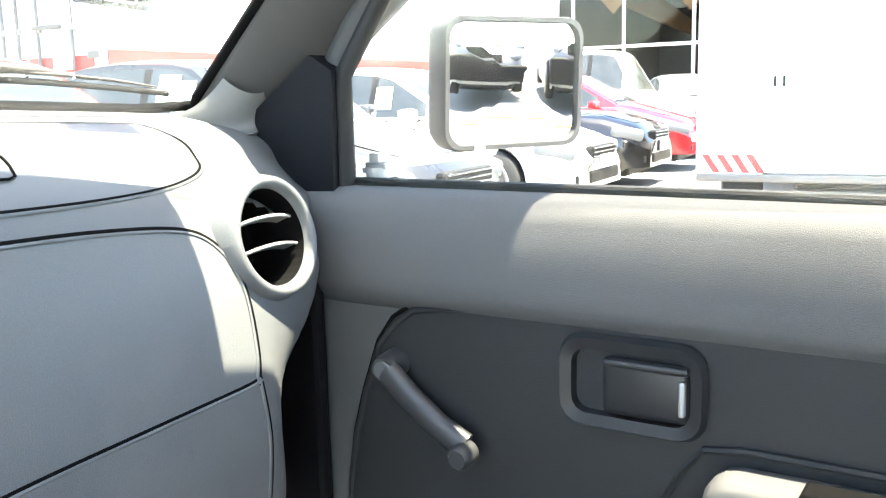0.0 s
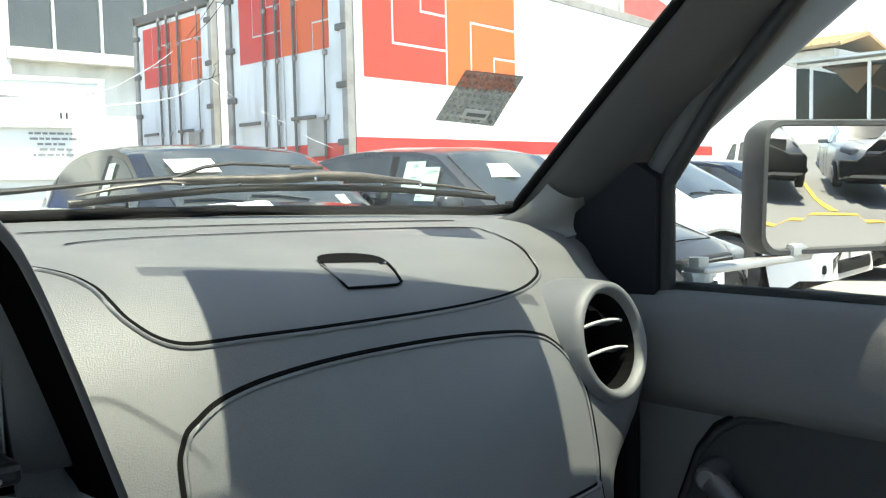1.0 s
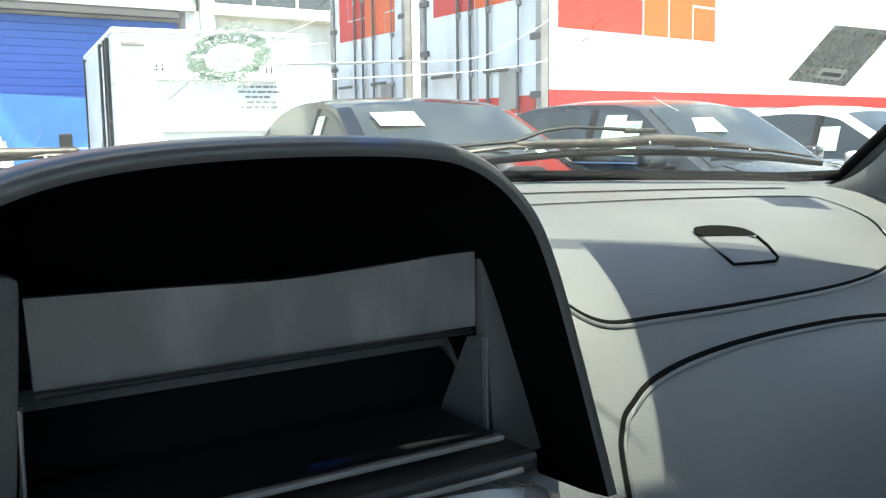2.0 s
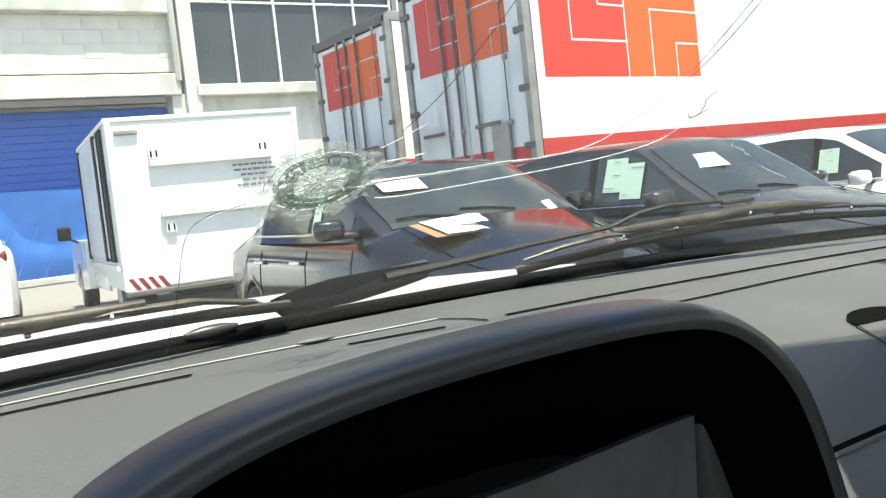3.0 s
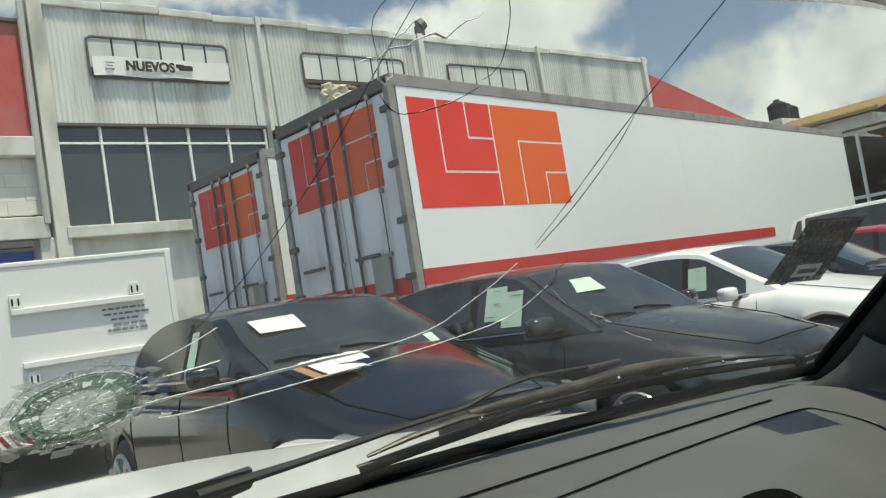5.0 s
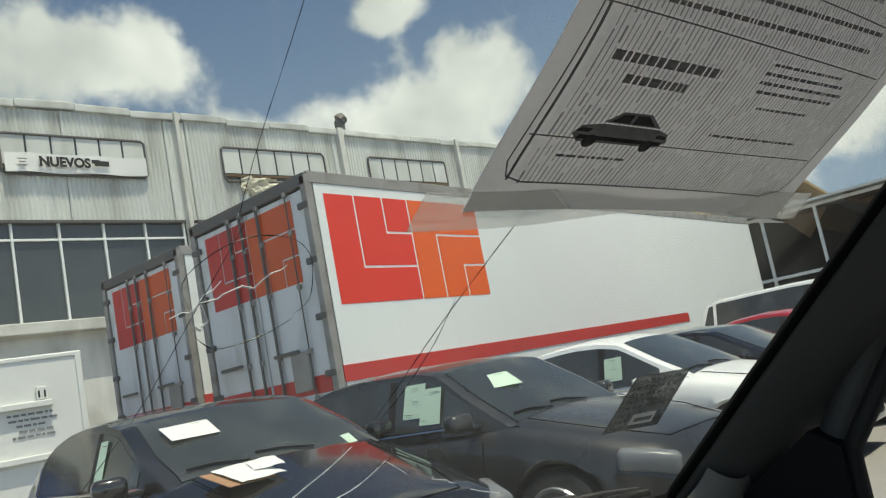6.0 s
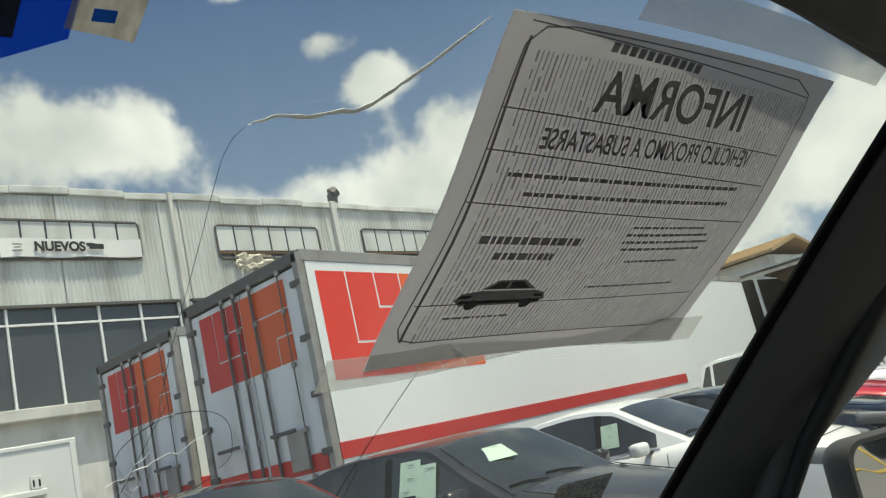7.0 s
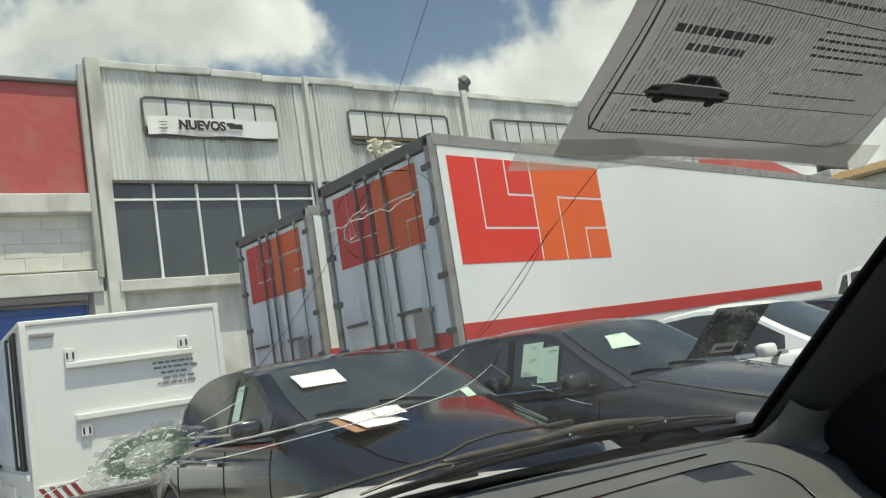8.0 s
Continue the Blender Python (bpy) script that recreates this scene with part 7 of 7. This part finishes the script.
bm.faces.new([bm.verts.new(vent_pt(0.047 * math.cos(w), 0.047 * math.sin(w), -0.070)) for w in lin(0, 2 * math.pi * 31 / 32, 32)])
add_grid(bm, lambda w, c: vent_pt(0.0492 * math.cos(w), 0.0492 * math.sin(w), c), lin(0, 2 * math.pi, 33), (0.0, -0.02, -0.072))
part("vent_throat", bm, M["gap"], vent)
for b in (0.016, -0.013):
    hw_ = math.sqrt(0.0455 ** 2 - b * b)
    part("slat", sheet(lambda u, v, b=b, hw_=hw_: vent_pt(u * hw_, b + 0.004 * (1 - u * u) - 0.003 * v, -0.004 - 0.016 * v - 0.006 * u * u), lin(-1, 1, 13), lin(0, 1, 4), VZ * 0.0014), M["dash"], vent, "thin curved vent slat", smooth=50)
    part("slat_edge", tube([vent_pt(u * hw_, b + 0.004 * (1 - u * u) + 0.001, -0.001 - 0.006 * u * u) for u in lin(-1, 1, 13)], 0.0018, 6), M["dirt"], vent)

# instrument hood
HOOD = ((0.008, 1.02), (-0.017, 1.095), (-0.0385, 1.154), (-0.056, 1.184), (-0.083, 1.2045), (-0.118, 1.2125), (-0.188, 1.214), (-0.25, 1.210), (-0.292, 1.200), (-0.318, 1.183), (-0.336, 1.150), (-0.350, 1.09), (-0.362, 1.02))
CXH = -0.185
hood = part("instrument_hood", bmesh.new(), M["dash_dark"], dash, "glossy black instrument hood")
bm = bmesh.new()
# sections: foot on the dash, crest, lip, inner mouth, inner back
SEC = ((-0.205, 1.07, -0.30), (-0.235, 1.06, -0.110), (-0.268, 1.04, -0.050), (-0.300, 1.015, -0.016), (-0.326, 1.0, -0.002), (-0.345, 0.985, -0.003), (-0.353, 0.972, -0.007), (-0.350, 0.955, -0.013), (-0.335, 0.95, -0.019), (-0.290, 0.95, -0.027), (-0.258, 0.95, -0.088))


def hood_pt(i, k):
    x, z = HOOD[i]
    y, sc, dz = SEC[k]
    return Vector((CXH + (x - CXH) * sc, y + 0.02 * (1.21 - z), 1.02 + (z - 1.02) * (1 + dz * 2.5) + dz * 0.35))


def smooth_row(k, n=6):
    out = []
    for i in range(len(HOOD) - 1):
        a, b, c, d = (hood_pt(min(max(j, 0), len(HOOD) - 1), k) for j in (i - 1, i, i + 1, i + 2))
        for q in range(n):
            f = q / n
            out.append(0.5 * (2 * b + (c - a) * f + (2 * a - 5 * b + 4 * c - d) * f * f + (3 * b - a - 3 * c + d) * f ** 3))
    return out + [hood_pt(len(HOOD) - 1, k)]


rows = [[bm.verts.new(p) for p in smooth_row(k)] for k in range(8)]
for a, b in zip(rows, rows[1:]):
    for j in range(len(a) - 1):
        bm.faces.new((a[j], a[j + 1], b[j + 1], b[j]))
bmesh.ops.recalc_face_normals(bm, faces=bm.faces)
for f in bm.faces:
    f.smooth = True
bm.to_mesh(hood.data)
bm.free()
# inner face of the hood, coloured as deep shade
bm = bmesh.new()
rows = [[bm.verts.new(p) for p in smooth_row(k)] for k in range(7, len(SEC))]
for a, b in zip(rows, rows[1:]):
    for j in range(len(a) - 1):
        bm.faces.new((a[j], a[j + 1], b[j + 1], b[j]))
part("lining", bm, M["lining"], hood, "inner face of the hood, near black for its shade", smooth=60)
part("hood_joint", tube([p + Vector((0, -0.004, 0.0035)) for p in smooth_row(2)[8:-8]], 0.0012, 6), M["gap"], hood)
# added black plate that keeps the lit dash behind the bay dark
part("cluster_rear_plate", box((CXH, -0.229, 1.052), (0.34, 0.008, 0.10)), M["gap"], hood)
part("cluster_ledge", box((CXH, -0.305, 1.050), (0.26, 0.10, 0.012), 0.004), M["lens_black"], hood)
for k in range(3):
    part("ledge_step", box((CXH, -0.338 - 0.008 * k, 1.060 - 0.006 * k), (0.238, 0.005, 0.003), 0.001), M["lens_grey"], hood)
# sheen on the fascia comes partly from its pale colour
low = part("lower_fascia", sheet(lambda u, v: (-0.36 + 0.345 * u, -0.352 - 0.035 * math.sin(v * 1.6) + 0.03 * max(0.0, (u - 0.8) / 0.2) ** 2, 1.045 - 0.13 * v - 0.01 * abs(u - 0.5) - 0.028 * max(0.0, (u - 0.75) / 0.25) ** 2), lin(0, 1, 16), lin(0, 1, 10), (0, 0.012, 0)), M["fascia"], hood, "glossy lower fascia, coloured pale for the sun's sheen", smooth=60)
part("knob_ring", tube([(-0.135 + 0.022 * math.cos(w), -0.388, 0.985 + 0.022 * math.sin(w)) for w in lin(0, 2 * math.pi * 23 / 24, 24)], 0.004, 6, closed=True, up=(0, 1, 0)), M["dash_dark"], hood)
# the whole pod stands a little nearer to the driver
for ob in [hood] + hood.children_recursive:
    for v in ob.data.vertices:
        q = ob.matrix_basis @ v.co
        v.co = Vector((-0.327 + (q.x + 0.327) * 0.915, -0.693 + (q.y + 0.693) * 0.915, 1.21 + (q.z - 1.21) * 0.915))
    ob.matrix_basis = Matrix()
# grey lens strip, side panels and the empty recess under it
# wavy top: the hood's shadow line on the lens, cut into its shape
SHADOW_TOP = curve_at([(-0.2812, 1.1526), (-0.226, 1.1512), (-0.185, 1.1497), (-0.16, 1.1500), (-0.119, 1.1522), (-0.095, 1.1536), (-0.0753, 1.1541)])
part("cluster_visor", sheet(lambda x, v: (x + (0.0024 if x < -0.178 else 0.004) * (1 - v) * abs(x + 0.178) / 0.104, -0.3225 - 0.006 * v, 1.1150 + (SHADOW_TOP(x) - 1.1150) * v), lin(-0.2812, -0.0753, 33), lin(0, 1, 5), (0, 0.004, 0)), M["lens_grey"], hood, "dusty grey cluster lens, cut off at the hood's shadow line", smooth=40)
CHEEK = ((-0.0735, 1.152), (-0.0735, 1.1600), (-0.0690, 1.1620), (-0.0630, 1.1605), (-0.0580, 1.1550), (-0.0505, 1.1380), (-0.0420, 1.1080), (-0.0360, 1.0730), (-0.0350, 1.0450), (-0.0650, 1.0480), (-0.0690, 1.0900))
for s_ in (1, -1):
    pts = [(-0.178 + s_ * (x + 0.178), z) for x, z in CHEEK]
    ck_ = prism(pts if s_ > 0 else pts[::-1], 0.010, "y")
    bmesh.ops.translate(ck_, verts=ck_.verts, vec=(0, -0.331, 0))
    bmesh.ops.bevel(ck_, geom=ck_.edges[:], offset=0.0012, segments=2, affect="EDGES", profile=0.5)
    part("cluster_cheek", ck_, M["cheek"], hood, "flat dark side panel beside the cluster", smooth=40)
    corner = ((0.108, -0.327, 1.052), (0.1055, -0.327, 1.111), (0.1055, -0.317, 1.109), (0.106, -0.288, 1.062))
    rv_ = [Vector((-0.178 + s_ * a, b, c)) for a, b, c in corner]
    part("recess_reveal", sheet(lambda u, v, q=rv_: (q[0] * (1 - v) + q[1] * v) * (1 - u) + (q[3] * (1 - v) + q[2] * v) * u, lin(0, 1, 4), lin(0, 1, 4), (s_ * 0.002, 0, 0)), M["cheek"], hood, "slanted side of the empty recess")
    part("recess_trim", box((-0.178 + s_ * 0.1075, -0.330, 1.083), (0.0016, 0.004, 0.056), 0.0006), M["lens_grey"], hood)
part("visor_lip", box((-0.177, -0.3255, 1.1137), (0.204, 0.004, 0.0026), 0.001), M["lens_black"], hood)
part("column_shroud", box((-0.25, -0.43, 0.93), (0.14, 0.20, 0.10), 0.03, seg=3), M["dash_dark"], dash, smooth=50)

# ---------------------------------------------------------------- passenger door
# black sheet over the door trim's front, standing for the shaded gap
part("kick_panel", box((0.668, -0.10, 0.72), (0.02, 0.24, 0.50), 0.008), M["sail"], truck, "footwell side panel, black for the dark gap by the dash")
door = thing("passenger_door", pose(0, 0, 0), "grey vinyl-trimmed pickup door with a window crank and pull handle", "door")
DP = ((0.745, 1.056), (0.722, 1.064), (0.696, 1.064), (0.676, 1.055), (0.6670, 1.037), (0.6630, 1.005), (0.6610, 0.972), (0.6610, 0.956), (0.666, 0.944), (0.686, 0.928), (0.686, 0.70), (0.684, 0.52))
bm = bmesh.new()
ys = lin(-0.10, -1.42, 40)


def door_pt(y, k):
    x, z = DP[int(k)]
    bulge = 0.02 * max(0.0, 1 - abs(y + 0.16) / 0.09) * (z > 0.9)
    return Vector((x + 0.012 * max(0, -0.25 - y) * 0.2 + bulge * 0.3, y, z))
add_grid(bm, door_pt, ys, range(len(DP)))
part("trim_panel", bm, M["door"], door, "grey grained vinyl door trim", smooth=50)
part("door_shell", box((0.735, -0.78, 0.78), (0.05, 1.26, 0.56), 0.012), M["white_paint"], door)
part("sill_seal", box((0.716, -0.80, 1.066), (0.012, 1.12, 0.014), 0.004), M["rubber"], door, "black rubber window sill seal")
part("sill_seal", box((0.736, -0.80, 1.061), (0.010, 1.14, 0.012), 0.004), M["rubber"], door)
INS = [(-0.235, 0.55), (-0.246, 0.70), (-0.258, 0.77), (-0.274, 0.825), (-0.296, 0.885), (-0.318, 0.912), (-0.345, 0.930), (-0.40, 0.939), (-0.587, 0.946), (-0.82, 0.951), (-1.05, 0.953), (-1.33, 0.95), (-1.36, 0.92), (-1.36, 0.55)]
ins = part("lower_panel", prism(INS, -0.008, "x"), M["door_dark"], door, "dark vinyl lower door panel")
ins.location = (0.686, 0, 0)
bm = bmesh.new()
add_tube(bm, [(0.679, y, z) for y, z in INS], 0.0045, 8)
part("panel_bead", bm, M["door_dark"], door, smooth=60)
bm = bmesh.new()
add_tube(bm, [(0.684, y + (0.006 if y > -0.35 else 0), z + (0.006 if y < -0.30 else 0.002)) for y, z in INS[:-1]], 0.0028, 6)
part("panel_gap", bm, M["gap"], door)
# pull handle in its bezel
HY, HZ = -0.600, 0.884
bm = bmesh.new()
outer, inner = rounded(0.150, 0.096, 0.026), rounded(0.120, 0.066, 0.016)
vo = [bm.verts.new((0.672, HY + a, HZ + b)) for a, b in outer]
v2 = [bm.verts.new((0.664, HY + a * 0.95, HZ + b * 0.92)) for a, b in outer]
v3 = [bm.verts.new((0.667, HY + a, HZ + b)) for a, b in inner]
v4 = [bm.verts.new((0.716, HY + a * 0.92, HZ + b * 0.86)) for a, b in inner]
for a, b in ((vo, v2), (v2, v3), (v3, v4)):
    for i in range(len(a)):
        j = (i + 1) % len(a)
        bm.faces.new((a[i], a[j], b[j], b[i]))
bm.faces.new(v4)
hd = part("door_handle", bm, M["handle_black"], door, "black pull handle in a rounded bezel", smooth=40)
part("lever", box((0.671, HY - 0.016, HZ - 0.001), (0.016, 0.086, 0.058), 0.008, seg=3), M["handle_black"], hd, smooth=50)
part("lever_lip", box((0.664, HY - 0.018, HZ + 0.024), (0.012, 0.084, 0.008), 0.003), M["handle_black"], hd)
part("finger_edge", box((0.662, HY - 0.054, HZ - 0.002), (0.008, 0.006, 0.034), 0.002), M["steel"], hd)
# window crank
ck = part("window_crank", tube([(0.686, -0.320, 0.868), (0.655, -0.322, 0.867), (0.645, -0.323, 0.866)], [0.017, 0.0165, 0.014], 20), M["dash_dark"], door, "black and bright window crank", smooth=40)
part("crank_cap", tube([(0.645, -0.323, 0.866), (0.6425, -0.323, 0.866)], [0.012, 0.010], 18), M["dash"], ck)
part("crank_arm", tube([(0.652, -0.325, 0.864), (0.648, -0.355, 0.842), (0.646, -0.395, 0.815), (0.648, -0.425, 0.796)], [0.016, 0.0155, 0.015, 0.018], 10, flat=0.7, up=(1, 0, 0)), M["dash_dark"], ck, smooth=60)
part("crank_inlay", tube([(0.6405, -0.375, 0.830), (0.6385, -0.405, 0.8095), (0.639, -0.425, 0.797)], [0.003, 0.005, 0.006], 8, flat=0.4, up=(1, 0, 0)), M["dirt"], ck, "worn bright inlay", smooth=60)
part("crank_knob", tube([(0.648, -0.430, 0.793), (0.628, -0.431, 0.792), (0.622, -0.431, 0.792)], [0.013, 0.014, 0.010], 16), M["dash_dark"], ck, smooth=40)
# armrest
arm = part("armrest", box((0, 0, 0), (0.075, 0.46, 0.075), 0.03, pose(0.650, -0.91, 0.790), seg=4), M["door"], door, "grey padded armrest", smooth=60)
# black slab in place of the shaded hollow of the pull cup
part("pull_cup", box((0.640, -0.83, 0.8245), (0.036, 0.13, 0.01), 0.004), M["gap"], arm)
bm = bmesh.new()
add_tube(bm, [(0.677, -0.630, 0.765), (0.676, -0.650, 0.805), (0.674, -0.672, 0.832), (0.672, -0.71, 0.838), (0.672, -1.1, 0.838)], 0.004, 6)
part("armrest_bead", bm, M["door_dark"], arm)
# sail panel, window frame and glass
sail = prism([(-0.045, 1.045), (-0.075, 1.125), (-0.205, 1.215), (-0.236, 1.196), (-0.232, 1.05)], -0.03, "x")
so = part("sail_panel", sail, M["sail"], door, "black plastic sail panel")
so.location = (0.715, 0, 0)
part("window_channel", tube([(0.706, -0.236, 1.06), (0.704, -0.238, 1.19), (0.702, -0.305, 1.282), (0.695, -0.545, 1.535), (0.665, -0.62, 1.578), (0.640, -0.74, 1.590), (0.640, -1.28, 1.57), (0.675, -1.36, 1.45), (0.705, -1.37, 1.06)], 0.011, 8), M["rubber"], door, "black window channel", smooth=50)
part("door_frame", tube([(0.722, -0.212, 1.06), (0.720, -0.214, 1.20), (0.720, -0.285, 1.300), (0.712, -0.53, 1.562), (0.680, -0.63, 1.604), (0.648, -0.74, 1.614), (0.648, -1.32, 1.597), (0.69, -1.41, 1.46), (0.725, -1.42, 1.06)], 0.017, 8), M["pillar"], door, "dark window frame", smooth=50)
bm = bmesh.new()
outline = [(0.706, -0.236, 1.062), (0.704, -0.238, 1.19), (0.702, -0.305, 1.282), (0.695, -0.545, 1.535), (0.665, -0.62, 1.578), (0.640, -0.74, 1.590), (0.640, -1.28, 1.57), (0.675, -1.36, 1.45), (0.705, -1.37, 1.062)]
fa, fb = [bm.verts.new(p) for p in outline], [bm.verts.new((p[0] + 0.004, p[1], p[2])) for p in outline]
bm.faces.new(fa)
bm.faces.new(fb[::-1])
for i in range(len(fa)):
    j = (i + 1) % len(fa)
    bm.faces.new((fa[i], fa[j], fb[j], fb[i]))
bmesh.ops.triangulate(bm, faces=[f for f in bm.faces if len(f.verts) > 4])
part("window_glass", bm, M["side_glass"], door, "clear side window")

# ---------------------------------------------------------------- door mirror on its bracket
mir = thing("door_mirror", pose(0, 0, 0), "dark grey rectangular door mirror on a bolted steel bracket", "mirror")
MN = Vector((-0.47, -0.88, -0.056)).normalized()
MX = Vector((0, 0, 1)).cross(MN).normalized()
MZ = MN.cross(MX)
MC = Vector((0.960, -0.322, 1.180))
MM = Matrix.Translation(MC) @ Matrix((MX, MZ, MN)).transposed().to_4x4()
bm = bmesh.new()
rowsm = []
for sc, d in ((0.86, -0.050), (0.95, -0.040), (1.0, -0.022), (1.0, 0.006), (0.985, 0.012), (0.93, 0.012), (0.91, 0.006), (0.905, 0.000)):
    w_, h_ = 0.222 * sc, 0.174 * (sc if sc > 0.95 else sc - 0.01)
    rowsm.append([bm.verts.new((a, b, d)) for a, b in rounded(w_, h_, 0.026 * sc, 7)])
for a, b in zip(rowsm, rowsm[1:]):
    for i in range(len(a)):
        j = (i + 1) % len(a)
        bm.faces.new((a[i], a[j], b[j], b[i]))
bm.faces.new(rowsm[0])
bmesh.ops.transform(bm, matrix=MM, verts=bm.verts)
part("housing", bm, M["pillar"], mir, "dark grey textured housing", smooth=40)
bm = bmesh.new()
def bowed(q):
    return [bm.verts.new(MM @ Vector((a * q, b * q, 0.009 - ((a * q) ** 2 + (b * q) ** 2) / 5.0))) for a, b in rounded(0.204, 0.156, 0.022, 7)]
shells = [bowed(q) for q in (0.12, 0.3, 0.5, 0.7, 0.85, 1.0)]
bm.faces.new(shells[0])
for a, b in zip(shells, shells[1:]):
    for i in range(len(a)):
        j = (i + 1) % len(a)
        bm.faces.new((a[i], a[j], b[j], b[i]))
part("mirror_glass", bm, M["mirror"], mir, "bowed mirror glass", smooth=60)
part("bracket", box((0, 0, 0), (0.22, 0.034, 0.009), 0.003, pose(0.838, -0.275, 1.087, 0, -1, -8)), M["steel"], mir, "pale steel bracket bar")
part("bracket_foot", box((0, 0, 0), (0.05, 0.03, 0.02), 0.006, pose(0.925, -0.292, 1.098, 0, 0, -8)), M["steel"], mir)
bolt = part("pivot_bolt", tube([(0.742, -0.258, 1.084), (0.742, -0.258, 1.100)], 0.013, 6), M["steel"], mir, "hexagonal bolt head")
for k, (r, z) in enumerate(((0.021, 1.080), (0.017, 1.074), (0.022, 1.068), (0.020, 1.060))):
    part("washer", tube([(0.742, -0.258, z - 0.003), (0.742, -0.258, z + 0.003)], r, 18), M["steel"] if k < 2 else M["rubber"], mir)
part("post", tube([(0.742, -0.258, 1.00), (0.742, -0.258, 1.06)], 0.019, 14), M["rubber"], mir)
